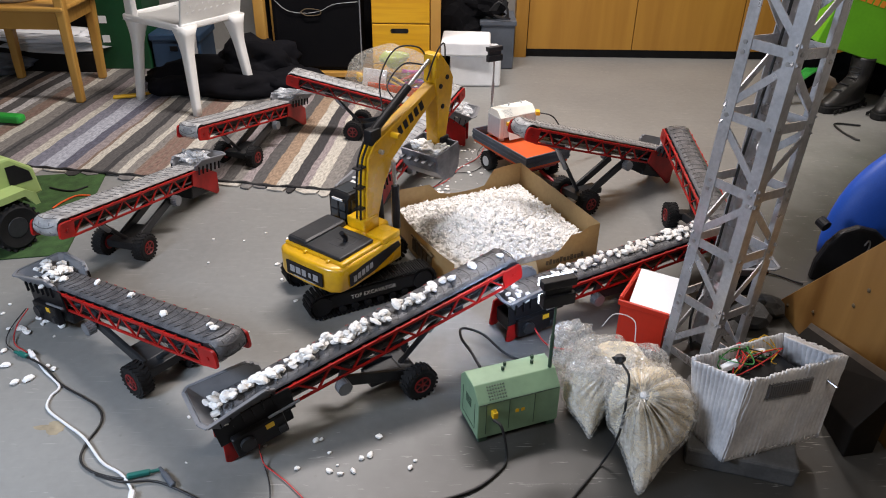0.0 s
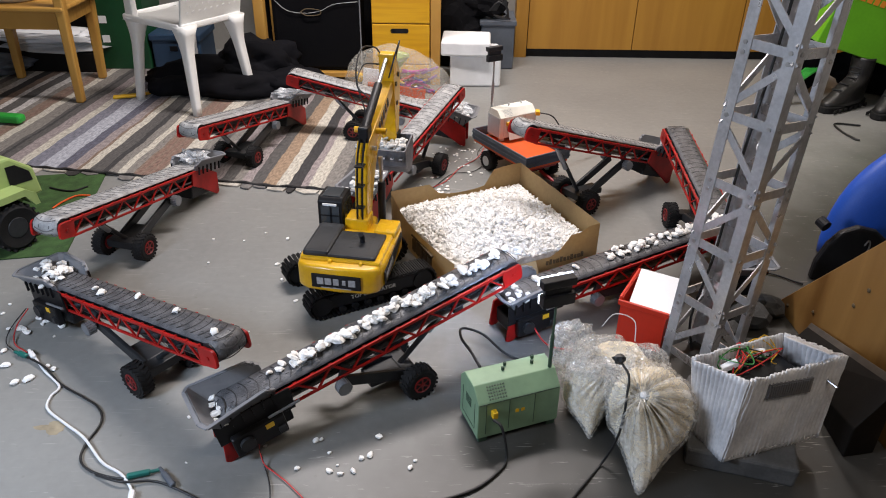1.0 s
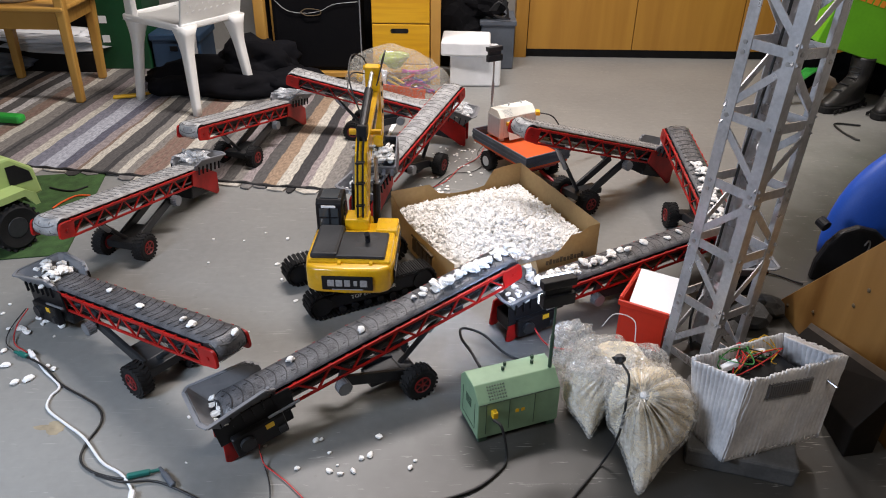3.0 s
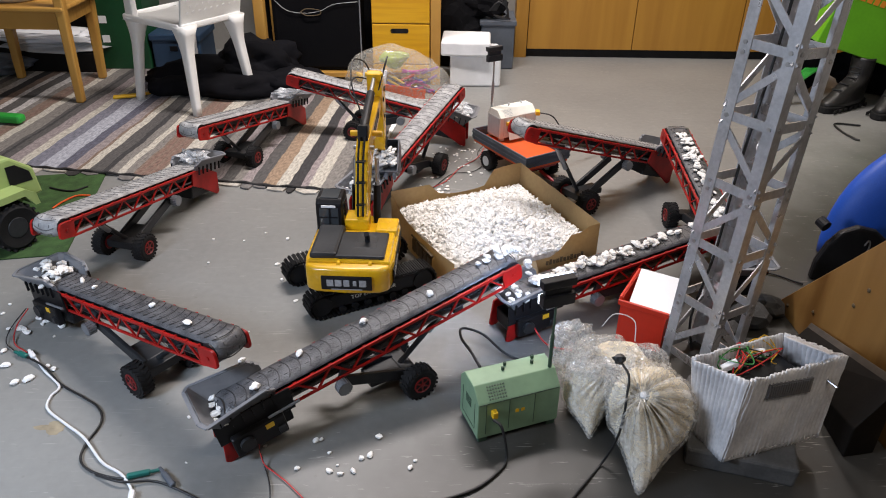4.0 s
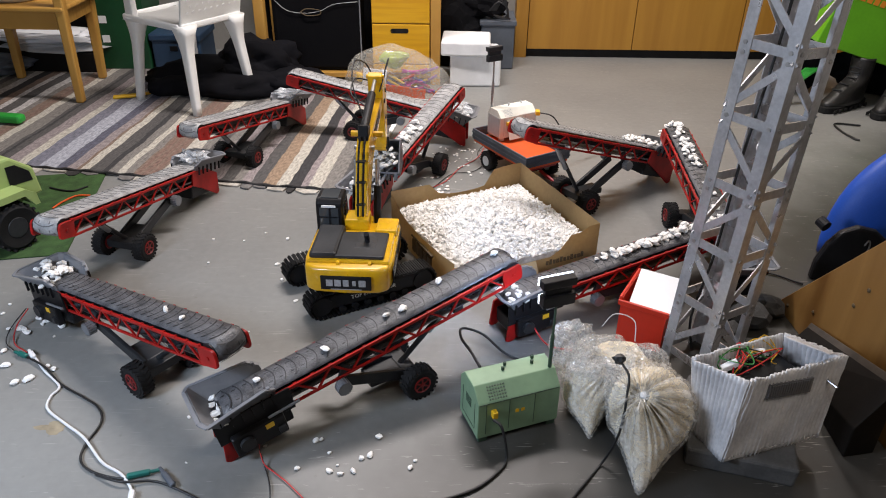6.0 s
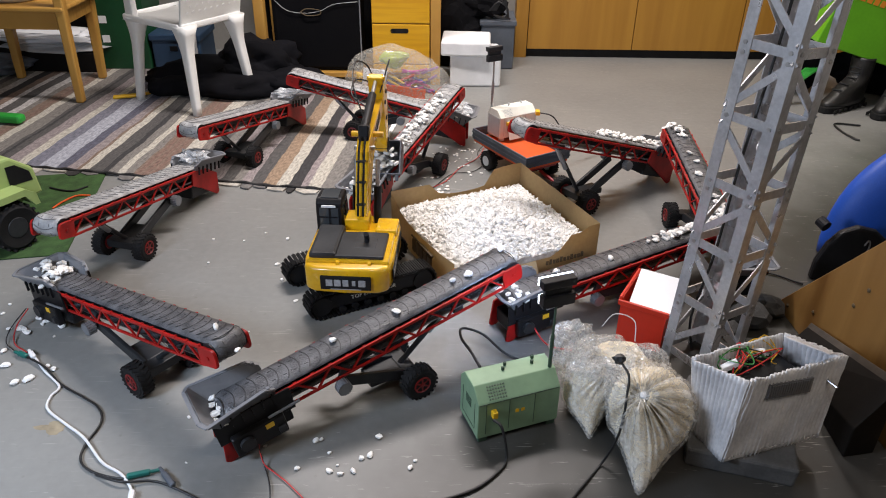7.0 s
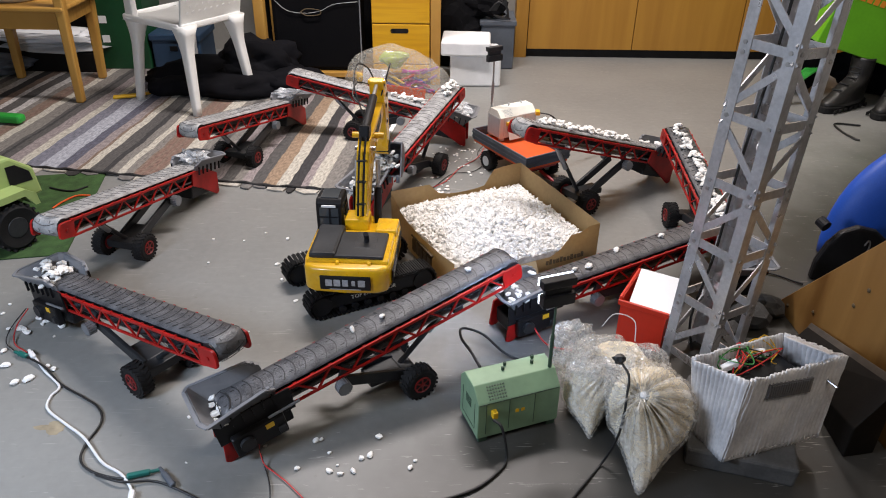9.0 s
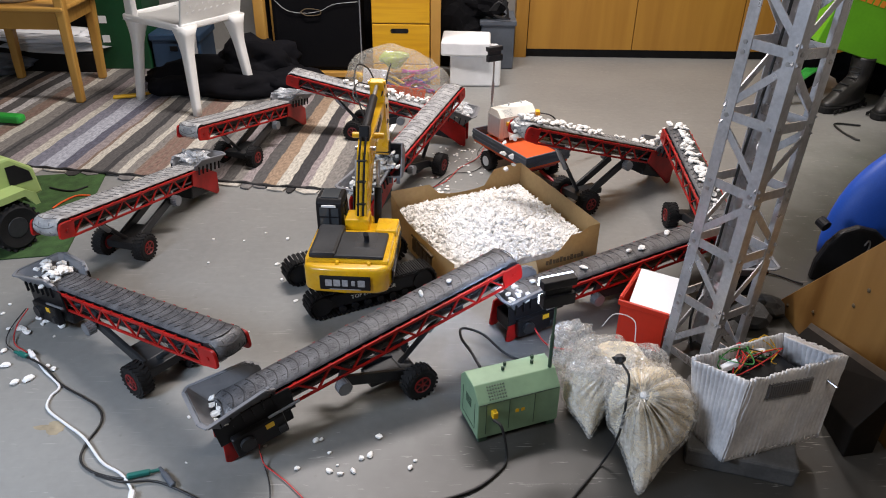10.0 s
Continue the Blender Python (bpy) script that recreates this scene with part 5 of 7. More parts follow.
def bag_film(name, alpha):
    """Thin glossy film with fine wrinkles; whiter where it is creased."""
    m = clear_film(name, (0.90, 0.89, 0.86), alpha, 0.13, 14, 0.3)
    m.node_tree.nodes["Principled BSDF"].inputs["Specular IOR Level"].default_value = 1.0
    n, l = m.node_tree.nodes, m.node_tree.links
    bu = n["Bump"]
    co = n.new("ShaderNodeTexCoord")
    w = n.new("ShaderNodeTexNoise")
    w.inputs["Scale"].default_value, w.inputs["Detail"].default_value, w.inputs["Distortion"].default_value = 16, 2, 0.4
    l.new(co.outputs["Object"], w.inputs["Vector"])
    l.new(w.outputs["Fac"], bu.inputs["Height"])
    bu.inputs["Strength"].default_value, bu.inputs["Distance"].default_value = 0.35, 0.010
    return m


M_SACKFILM = bag_film("clear_sack_film", 0.36)
M_LOOSEFILM = bag_film("loose_clear_film", 0.27)
M_BAGSAND = mat("cream_sand", (0.74, 0.65, 0.49), 0.85, var=0.10, s1=16, s2=90, bump=0.15, tint=(0.84, 0.77, 0.62))
BAG_TOP = (0.396, 1.088, 0.158)
bag_b = thing("sand_bag", Matrix.Identity(4), "tied clear plastic bag filled with cream sand", "sand bag", "sand bags")
BAG_B = [(0.008, 0.103), (0.030, 0.098), (0.058, 0.082), (0.082, 0.050), (0.092, 0.010), (0.086, -0.035), (0.064, -0.070), (0.02, -0.090)]
sand_b = part("sand", bag_mesh((0.431, 1.130, 0.090), BAG_TOP, (0.392, 1.010, 0.006), BAG_B, 7, 0.35, 2.0, -0.007, 1), M_BAGSAND, bag_b, "cream sand filling", True)
part("sack", bag_mesh((0.431, 1.130, 0.090), BAG_TOP, (0.389, 1.000, 0.004), BAG_B, 7, 0.55, 2.0), M_SACKFILM, bag_b, "creased clear film drawn to a knot", True)
part("knot", crumpled((0.394, 1.080, 0.172), (0.010, 0.009, 0.008), 3, 0.6, 4), M_FOAM, bag_b, "white twisted knot", True)

bag_a = thing("sand_bag", Matrix.Identity(4), "open clear plastic bag half filled with cream sand", "sand bag", "sand bags")
BAG_A = [(0.010, 0.075), (0.030, 0.070), (0.048, 0.052), (0.058, 0.020), (0.058, -0.015), (0.045, -0.045), (0.015, -0.060)]
part("sand", bag_mesh((0.322, 1.225, 0.058), (0.345, 1.205, 0.125), (0.318, 1.155, 0.008), BAG_A, 6, 0.25, 6.0, -0.006, 1), M_BAGSAND, bag_a, "cream sand filling", True)
part("sack", bag_mesh((0.322, 1.225, 0.058), (0.345, 1.205, 0.125), (0.316, 1.145, 0.004), BAG_A, 6, 0.40, 6.0), M_SACKFILM, bag_a, "creased clear film round the sand", True)
part("sand", crumpled((0.395, 1.262, 0.080), (0.070, 0.055, 0.078), 6, 0.10, 4), M_BAGSAND, bag_a, "pale sand bulging under the film", True)
for i_, (c_, z_) in enumerate((((0.288, 1.262, 0.150), (0.050, 0.045, 0.062)), ((0.350, 1.235, 0.132), (0.075, 0.055, 0.048)), ((0.425, 1.205, 0.138), (0.062, 0.050, 0.050)), ((0.318, 1.235, 0.100), (0.068, 0.058, 0.055)), ((0.372, 1.195, 0.100), (0.060, 0.045, 0.055)))):
    part("loose_film", crumpled(c_, z_, 11 + i_, 0.55), M_LOOSEFILM, bag_a, "loose crumpled clear film", True)
part("tie", tubed([(0.345, 1.28, 0.19), (0.372, 1.29, 0.215), (0.412, 1.28, 0.205), (0.415, 1.26, 0.165)], 0.0012), M_WCABLE, bag_a, "thin white tie")

# red bin with paper
bin_m = pose(0.438, 1.487, 0, 0, 0, -30)
rb = thing("red_bin", bin_m, "bright red plastic stacking bin holding white paper", "storage bin")
bm = bmesh.new()
for a in ((0, 0.112, 0, 0.003, 0, 0.118), (0, 0.003, 0.003, 0.150, 0, 0.125), (0.109, 0.112, 0.003, 0.150, 0, 0.095), (0.003, 0.109, 0.147, 0.150, 0, 0.125), (0.003, 0.109, 0.003, 0.147, 0.001, 0.004)):
    box(bm, *a)
part("tub", bm, M_REDBIN, rb)
lip = bmesh.new()
box(lip, -0.006, 0.118, -0.006, 0.001, 0.106, 0.120, 0.002)
box(lip, -0.006, 0.001, 0.001, 0.154, 0.112, 0.128, 0.002)
part("rim", lip, M_REDBIN, rb, "thick red rim")
pm = pose(0.018, 0.008, 0.108, 14, 3, 6)
bm = boxed(0, 0.115, 0, 0.125, 0, 0.006, 0.0005)
loose("paper_sheet", bm, M_PAPER, "white paper sheets lying in the red bin", "paper", "", False, bin_m @ pm)

# ---------------------------------------------------------------- foam box on a paving stone
slab = boxed(0, 0.21, 0, 0.24, 0, 0.048, 0.006)
for v in slab.verts:
    v.co += Vector((0.004 * noise.noise(v.co * 40), 0.004 * noise.noise(v.co * 40 + Vector((9, 0, 0))), 0))
loose("paving_stone", slab, M_CONC, "rough grey concrete paving stone on the floor", "paving stone", "", False, pose(0.495, 1.068, 0, 0, 0, -16))
fb = thing("foam_box", pose(0.553, 1.030, 0.0485), "open ribbed white foam box with coloured wires", "box")
fh = 0.189
BOX_LOW = [Vector((0, 0, 0)), Vector((0.214, 0.071, 0)), Vector((0.177, 0.166, 0)), Vector((-0.037, 0.095, 0))]
BOX_HIGH = [Vector((0.020, 0.018, fh)), Vector((0.236, 0.099, fh)), Vector((0.141, 0.171, fh)), Vector((-0.068, 0.082, fh))]


def ribbed_sheet(i, j, count, seed):
    """One side of the box, bent from soft corrugated sheet: uneven upright ribs, a ragged upper edge."""
    bm = bmesh.new()
    nu, nv = count * 8, 14
    a0, a1, b0, b1 = BOX_LOW[i], BOX_LOW[j], BOX_HIGH[i], BOX_HIGH[j]
    out_ = (a1 - a0).cross(Vector((0, 0, 1))).normalized()
    rows_ = []
    for p in range(nu + 1):
        u = p / nu
        col = []
        for q in range(nv + 1):
            v = q / nv
            lift = 0.006 * noise.noise(Vector((u * 9, seed, 0))) * (q == nv)
            base = a0.lerp(a1, u).lerp(b0.lerp(b1, u), v) + Vector((0, 0, lift))
            wave = u * count + 0.35 * noise.noise(Vector((u * 3, v * 2.5, seed)))
            amp = 0.0027 * (0.75 + 0.5 * noise.noise(Vector((u * 14, v * 5, seed + 4))))
            dent = 0.0022 * noise.noise(Vector((u * 5, v * 4, seed + 9)))
            col.append(bm.verts.new(base + out_ * (amp * math.cos(2 * math.pi * wave) + dent)))
        rows_.append(col)
    for p in range(nu):
        for q in range(nv):
            bm.faces.new((rows_[p][q], rows_[p + 1][q], rows_[p + 1][q + 1], rows_[p][q + 1]))
    bmesh.ops.recalc_face_normals(bm, faces=bm.faces[:])
    bmesh.ops.solidify(bm, geom=bm.faces[:], thickness=0.0035)
    return part("box_side", bm, M_FOAMBOX, fb, "ribbed soft white sheet", True)


for i_, n_ in ((0, 25), (1, 12), (2, 25), (3, 13)):
    ribbed_sheet(i_, (i_ + 1) % 4, n_, i_ * 3.3)
bm = bmesh.new()
prism(bm, [(p.x, p.y) for p in BOX_LOW], 0.0, 0.006, "xy")
part("box_bottom", bm, M_FOAMBOX, fb)
fx_ = (BOX_LOW[1] - BOX_LOW[0]).normalized()
fz_ = (BOX_HIGH[0] + BOX_HIGH[1] - BOX_LOW[0] - BOX_LOW[1]).normalized()
FRONT = Matrix.Translation(BOX_LOW[0]) @ Matrix((fx_, fz_.cross(fx_), fz_)).transposed().to_4x4()
INSIDE = Matrix.Translation((-0.018, 0.018, 0)) @ Matrix.Rotation(radians(21), 4, "Z")
flap = bmesh.new()
box(flap, 0.0, 0.085, -0.0015, 0.0015, 0.0, 0.055, 0.001, Matrix.Translation((0.150, 0.164, fh - 0.004)) @ Matrix.Rotation(radians(-40), 4, "Z") @ Matrix.Rotation(radians(62), 4, "X"))
part("lid_flap", flap, M_FOAMBOX, fb, "bent flap of foam sheet inside the rim")
grille = bmesh.new()
for i in range(18):
    box(grille, 0.060 + i * 0.0056, 0.0630 + i * 0.0056, -0.0085, -0.004, fh - 0.045, fh - 0.018)
box(grille, 0.056, 0.164, -0.006, -0.002, fh - 0.048, fh - 0.015)
part("grille", grille, M_SILVER, fb, "silver vent grille", False, FRONT)
part("switch", rods([((0.205, 0.0, fh - 0.03), (0.209, -0.024, fh - 0.034))], 0.003), M_STEEL, fb, "chrome toggle switch", False, FRONT)
rnd_ = random.Random(3)
for i_, (mt, nm) in enumerate(((M_RCABLE, "red"), (M_GCABLE, "green"), (M_RCABLE, "red"), (M_YPLUG, "yellow"), (M_GCABLE, "green"), (M_CABLE, "black"), (M_YPLUG, "yellow"), (M_CABLE, "black"))):
    pts = [(rnd_.uniform(0.02, 0.06), rnd_.uniform(0.03, 0.09), fh - 0.05)] + [(rnd_.uniform(0.03, 0.18), rnd_.uniform(0.025, 0.095), fh + rnd_.uniform(-0.035, 0.004)) for _ in range(4)] + [(rnd_.uniform(0.10, 0.19), rnd_.uniform(0.03, 0.09), fh - 0.06)]
    part("wire", tubed(pts, 0.0013, 6), mt, fb, nm + " wire", False, INSIDE)
for a in ((0.030, 0.060, 0.030), (0.118, 0.088, 0.1)):
    bm = bmesh.new()
    box(bm, 0, 0.014, -0.006, 0.006, 0, 0.034, 0.002, Matrix.Translation((a[0], a[1], fh - 0.022)) @ Matrix.Rotation(1.0, 4, "Y") @ Matrix.Rotation(a[2] * 9, 4, "X"))
    part("connector", bm, M_PAPER, fb, "white plug connector", False, INSIDE)
# black filler block, added so that the inside reads dark behind the wires
part("inner_board", boxed(0.020, 0.195, 0.012, 0.092, 0.02, fh - 0.045, 0.002), M_BLACK, fb, "black block added to darken the box inside", False, INSIDE)

# dark case, slanted wooden panel, offcut, lumps behind the tower
dc = thing("dark_case", Matrix.Identity(4), "dark brown case with silver latches beside the foam box", "case")
M_CASE = mat("dark_brown_board", (0.006, 0.0045, 0.0035), 0.65, var=0.4, s1=8, spec=0.2)
M_CASEEDGE = mat("scuffed_brown_edge", (0.060, 0.048, 0.038), 0.6, var=0.4, s1=20)
M_LATCH = mat("dull_grey_metal", (0.11, 0.10, 0.09), 0.5, 0.3, var=0.3, s1=30)
CASE_TOP = [Vector((0.900, 1.106, 0.179)), Vector((0.900, 1.461, 0.068)), Vector((0.838, 1.440, 0.010)), Vector((0.830, 1.092, 0.080))]
bm = bmesh.new()
hi_ = [bm.verts.new(p) for p in CASE_TOP]
lo_ = [bm.verts.new((p.x, p.y, 0.001)) for p in CASE_TOP]
bm.faces.new(hi_)
bm.faces.new(lo_[::-1])
for i in range(4):
    bm.faces.new((hi_[i], lo_[i], lo_[(i + 1) % 4], hi_[(i + 1) % 4]))
bevel_all(bm, 0.003, 2)
part("body", bm, M_CASE, dc)
e1, e2 = (CASE_TOP[1] - CASE_TOP[0]), (CASE_TOP[3] - CASE_TOP[0])
e3 = e2.cross(e1).normalized()
for s_, t_, along in ((0.293, 0.30, e1), (0.104, 0.452, e2), (0.266, 0.90, e1)):
    p = CASE_TOP[0] + e1 * s_ + e2 * t_ + e3 * 0.001
    bm = bmesh.new()
    bar(bm, p - along.normalized() * 0.013, p + along.normalized() * 0.013, 0.009, 0.004, e3, bev=0.001)
    part("latch", bm, M_LATCH, dc, "dull grey latch")
bm = bmesh.new()
bar(bm, CASE_TOP[0] + e3 * 0.002, CASE_TOP[1] + e3 * 0.002, 0.016, 0.006, e3, bev=0.001)
part("edge_strip", bm, M_CASEEDGE, dc, "scuffed brown edge strip")
pan = bmesh.new()
prism(pan, [(0.0, 0.0), (-0.010, 0.014), (-0.62, 0.73), (-0.76, 0.73), (-0.76, 0.0)], 0.0, 0.020, "yz")
bevel_all(pan, 0.002, 1)
wp = loose("pine_board", pan, M_PANEL, "slanted knotty pine panel standing on the floor", "panel", "", False, pose(0.907, 1.655, 0, 0, 0, 2.5))
for y, z in ((-0.06, 0.035), (-0.33, 0.26), (-0.30, 0.20), (-0.43, 0.12), (-0.17, 0.09)):
    kb = bmesh.new()
    lump(kb, (-0.0005, y, z), (0.002, 0.006, 0.005), y * 9, 0.5, 5, 2)
    part("knot", kb, M_PRINT, wp, "dark knot hole", True)
for x, y, s in ((0.80, 1.56, 0.050), (0.865, 1.60, 0.042), (0.735, 1.50, 0.03)):
    bm = bmesh.new()
    lump(bm, (x, y, s * 0.62), (s, s * 0.9, s * 0.7), x * 9, 0.5, 3, 2)
    loose("rubble_stone", bm, M_RUBBLE, "rough dark grey rubble stone on the floor", "stone", "rubble behind the tower")

# blue chair part
ch = thing("office_chair", Matrix.Identity(4), "blue office chair with a black underside lying tipped", "chair")
bm = bmesh.new()
lump(bm, (1.40, 1.93, 0.05), (0.262, 0.10, 0.335), 2, 0.04, 2, 4)
for v in bm.verts:
    v.co.z = max(0.001, v.co.z)
part("cushion", bm, M_BLUECH, ch, "blue moulded cushion", True)
bm = bmesh.new()
prism(bm, [(1.052, 0.0), (1.055, 0.06), (1.075, 0.115), (1.105, 0.155), (1.15, 0.172), (1.20, 0.160), (1.245, 0.125), (1.28, 0.0)], 1.775, 1.80)
bevel_all(bm, 0.008, 2)
part("seat_shell", bm, M_BLACK, ch, "black plastic shell")
part("lever", rods([((1.068, 1.80, 0.160), (1.058, 1.825, 0.168))], 0.016, 14), M_BLACK, ch, "black lever knob")
part("hook", tubed([(1.185, 1.772, 0.085), (1.186, 1.770, 0.12), (1.178, 1.768, 0.135), (1.170, 1.768, 0.12)], 0.0025), M_STEEL, ch, "bent wire hook")


# ---------------------------------------------------------------- chairs
def tapered(a, b, w0, d0, w1, d1, yaw=0.0):
    bm = bmesh.new()
    R = Matrix.Rotation(yaw, 3, "Z")
    lo = [bm.verts.new(Vector(a) + R @ Vector((sx * w0 / 2, sy * d0 / 2, 0))) for sx, sy in ((-1, -1), (1, -1), (1, 1), (-1, 1))]
    hi = [bm.verts.new(Vector(b) + R @ Vector((sx * w1 / 2, sy * d1 / 2, 0))) for sx, sy in ((-1, -1), (1, -1), (1, 1), (-1, 1))]
    bm.faces.new(lo[::-1])
    bm.faces.new(hi)
    for i in range(4):
        bm.faces.new((lo[i], lo[(i + 1) % 4], hi[(i + 1) % 4], hi[i]))
    bevel_all(bm, min(w0, d0, w1, d1) * 0.2, 2)
    return bm


wc = thing("garden_chair", pose(-1.145, 3.274, 0, 0, 0, 147.6), "white moulded plastic garden chair standing on the rug", "chair")
def moulded_leg(foot, top, flare):
    """A moulded leg: slim at the foot, widening in a curve into the seat."""
    bm = bmesh.new()
    rings = []
    for k in range(11):
        f = k / 10
        p = Vector(foot).lerp(Vector(top), f)
        w = 0.017 + 0.008 * f + flare * max(0.0, f - 0.62) ** 2 * 2.2
        d = 0.016 + 0.008 * f + flare * max(0.0, f - 0.62) ** 2 * 2.0
        ring = []
        for q in range(16):
            a = 2 * math.pi * q / 16
            ca_, sa_ = math.cos(a), math.sin(a)
            ring.append(bm.verts.new(p + Vector((math.copysign(abs(ca_) ** 0.5, ca_) * w, math.copysign(abs(sa_) ** 0.5, sa_) * d, 0))))
        rings.append(ring)
    for a, b in zip(rings, rings[1:]):
        for q in range(16):
            bm.faces.new((a[q], a[(q + 1) % 16], b[(q + 1) % 16], b[q]))
    bm.faces.new(rings[0][::-1])
    bm.faces.new(rings[-1])
    return bm


for sx, sy in ((1, 1), (1, -1), (-1, 1), (-1, -1)):
    part("leg", moulded_leg((0.19 * sx, 0.165 * sy, 0.006), (0.150 * sx, 0.132 * sy, 0.380), 0.075), M_WHITEPL, wc, "", True)
    if sx > 0:
        part("arm_post", tapered((0.158, 0.150 * sy, 0.36), (0.150, 0.150 * sy, 0.60), 0.050, 0.030, 0.045, 0.030), M_WHITEPL, wc)
bm = bmesh.new()
n = 16
g2 = [[bm.verts.new((-0.17 + 0.37 * i / n, -0.17 + 0.34 * j / n, 0.392 - 0.012 * math.cos((j / n - 0.5) * math.pi) - 0.05 * max(0, (i / n - 0.8)) ** 1.2 - 0.02 * (abs(j / n - 0.5) * 2) ** 6)) for j in range(n + 1)] for i in range(n + 1)]
for i in range(n):
    for j in range(n):
        bm.faces.new((g2[i][j], g2[i + 1][j], g2[i + 1][j + 1], g2[i][j + 1]))
bmesh.ops.solidify(bm, geom=bm.faces[:], thickness=0.008)
part("seat", bm, M_WHITEPL, wc, "", True)
for a, b in (((-0.165, 0.168), (0.19, 0.168)), ((-0.165, -0.168), (0.19, -0.168)), ((0.192, -0.165), (0.192, 0.165)), ((-0.168, -0.165), (-0.168, 0.165))):
    sk = bmesh.new()
    bar(sk, (*a, 0.376), (*b, 0.376), 0.016, 0.030, bev=0.007)
    part("seat_skirt", sk, M_WHITEPL, wc, "", True)
back_m = Matrix.Translation((-0.165, 0, 0.38)) @ Matrix.Rotation(radians(-14), 4, "Y")
back = part("backrest", boxed(-0.006, 0.006, -0.165, 0.165, 0.0, 0.42, 0.004), M_WHITEPL, wc, "perforated back panel", False, back_m)
hb = bmesh.new()
for i in range(9):
    for j in range(12):
        y, z = -0.13 + 0.0325 * i + (0.016 if j % 2 else 0), 0.055 + j * 0.026
        if abs(y) < 0.145:
            rod(hb, (-0.0075, y, z), (0.0075, y, z), 0.0062, seg=10)
M_HOLE = mat("pierced_hole", (0.80, 0.80, 0.80), 0.8, var=0.1, bump=0)
part("hole", hb, M_HOLE, back, "rows of round holes")
for sy in (1, -1):
    part("armrest", boxed(-0.20, 0.19, 0.145 * sy - 0.022, 0.145 * sy + 0.022, 0.595, 0.615, 0.006), M_WHITEPL, wc)

wd = thing("wooden_chair", Matrix.Identity(4), "pine chair with square legs standing on the rug", "chair")
for x, y, h_ in ((-1.645, 3.187, 0.70), (-1.694, 3.546, 0.41), (-2.086, 3.528, 0.41), (-2.04, 3.17, 0.70)):
    part("leg", tapered((x, y, 0.006), (x + (0.012 if x < -1.9 else 0.015), y, h_), 0.034, 0.036, 0.046, 0.046), M_PINE, wd)
part("seat", boxed(-2.10, -1.62, 3.16, 3.56, 0.405, 0.425, 0.006), M_PINE, wd)
for a in ((-2.02, -1.66, 3.175, 3.197), (-2.06, -1.70, 3.530, 3.552), (-1.690, -1.668, 3.205, 3.53), (-2.075, -2.053, 3.19, 3.51)):
    part("apron", boxed(*a, 0.330, 0.405, 0.002), M_PINE, wd, "pine apron rail")
wbm = bmesh.new()
lathe(wbm, [(0.10, 0.426), (0.13, 0.45), (0.15, 0.50), (0.155, 0.505), (0.145, 0.50), (0.12, 0.45)], 32, Matrix.Translation((-1.90, 3.34, 0)))
loose("basin", wbm, M_WHITEPL, "white plastic basin standing on the pine chair", "basin", "", True)

# yellow and green toys on the rug
bm = bmesh.new()
bar(bm, (-1.52, 3.235, 0.014), (-1.40, 3.275, 0.014), 0.030, 0.012, bev=0.004)
bar(bm, (-1.40, 3.275, 0.016), (-1.30, 3.345, 0.022), 0.020, 0.010, bev=0.003)
loose("toy_shovel", bm, M_YPLUG, "yellow plastic toy shovel on the rug", "toy shovel")
bm = bmesh.new()
bar(bm, (-1.98, 2.93, 0.03), (-1.76, 2.90, 0.03), 0.05, 0.035, bev=0.012)
loose("toy_scoop", bm, mat("bright_green_plastic", (0.03, 0.36, 0.05), 0.4), "bright green plastic toy scoop on the rug", "toy scoop")

# green mat and toy loader
loose("felt_mat", boxed(-0.62, 0, -0.60, 0, 0.0005, 0.0035), M_GRASS, "dark green felt mat on the floor", "mat", "", False, pose(-1.232, 2.447, 0, 0, 0, 11))
for pts, mt, lb in (([(-1.371, 2.299, 0.007), (-1.330, 2.282, 0.007), (-1.278, 2.275, 0.007), (-1.245, 2.312, 0.007)], M_CABLE, "black"), ([(-1.288, 2.142, 0.007), (-1.278, 2.188, 0.007), (-1.251, 2.236, 0.007), (-1.206, 2.241, 0.007)], M_ORANGE, "orange")):
    loose("cord", tubed(pts, 0.003), mt, "short %s cord lying on the green mat" % lb, "cord")
tl = thing("toy_loader", pose(-1.285, 1.905, 0, 0, 0, 62), "pale green toy wheel loader with large black wheels", "toy loader")
big = bmesh.new()
lathe(big, [(0.030, -0.024), (0.060, -0.030), (0.068, -0.024), (0.071, -0.01), (0.071, 0.01), (0.068, 0.024), (0.060, 0.030), (0.030, 0.024)], 36, Matrix.Rotation(math.pi / 2, 4, "X"))
me = bpy.data.meshes.new("big_tyre")
big.to_mesh(me)
big.free()
for x, y in ((0.0, -0.012), (0.0, 0.17), (-0.24, -0.012), (-0.24, 0.17)):
    w = part_of("wheel", me, M_TYRE, tl, "large black lugged tyre", False, Matrix.Translation((x, y, 0.0745)))
    for k in range(20):
        for sgn in (-1, 1):
            part_of("lug", shared("lug", lambda: boxed(-0.004, 0.004, -0.015, 0.015, -0.003, 0.004)), M_TYRE, w, "", False, Matrix.Rotation(2 * math.pi * k / 20 + 0.15 * sgn, 4, "Y") @ Matrix.Translation((0, 0.015 * sgn, 0.070)) @ Matrix.Rotation(0.5 * sgn, 4, "Z"))
    rb_ = bmesh.new()
    lathe(rb_, [(0.008, -0.026), (0.030, -0.026), (0.034, -0.020), (0.034, 0.020), (0.030, 0.026), (0.008, 0.026)], 20, Matrix.Rotation(math.pi / 2, 4, "X"))
    part("rim", rb_, M_GREY, w, "dark grey wheel rim")
bm = bmesh.new()
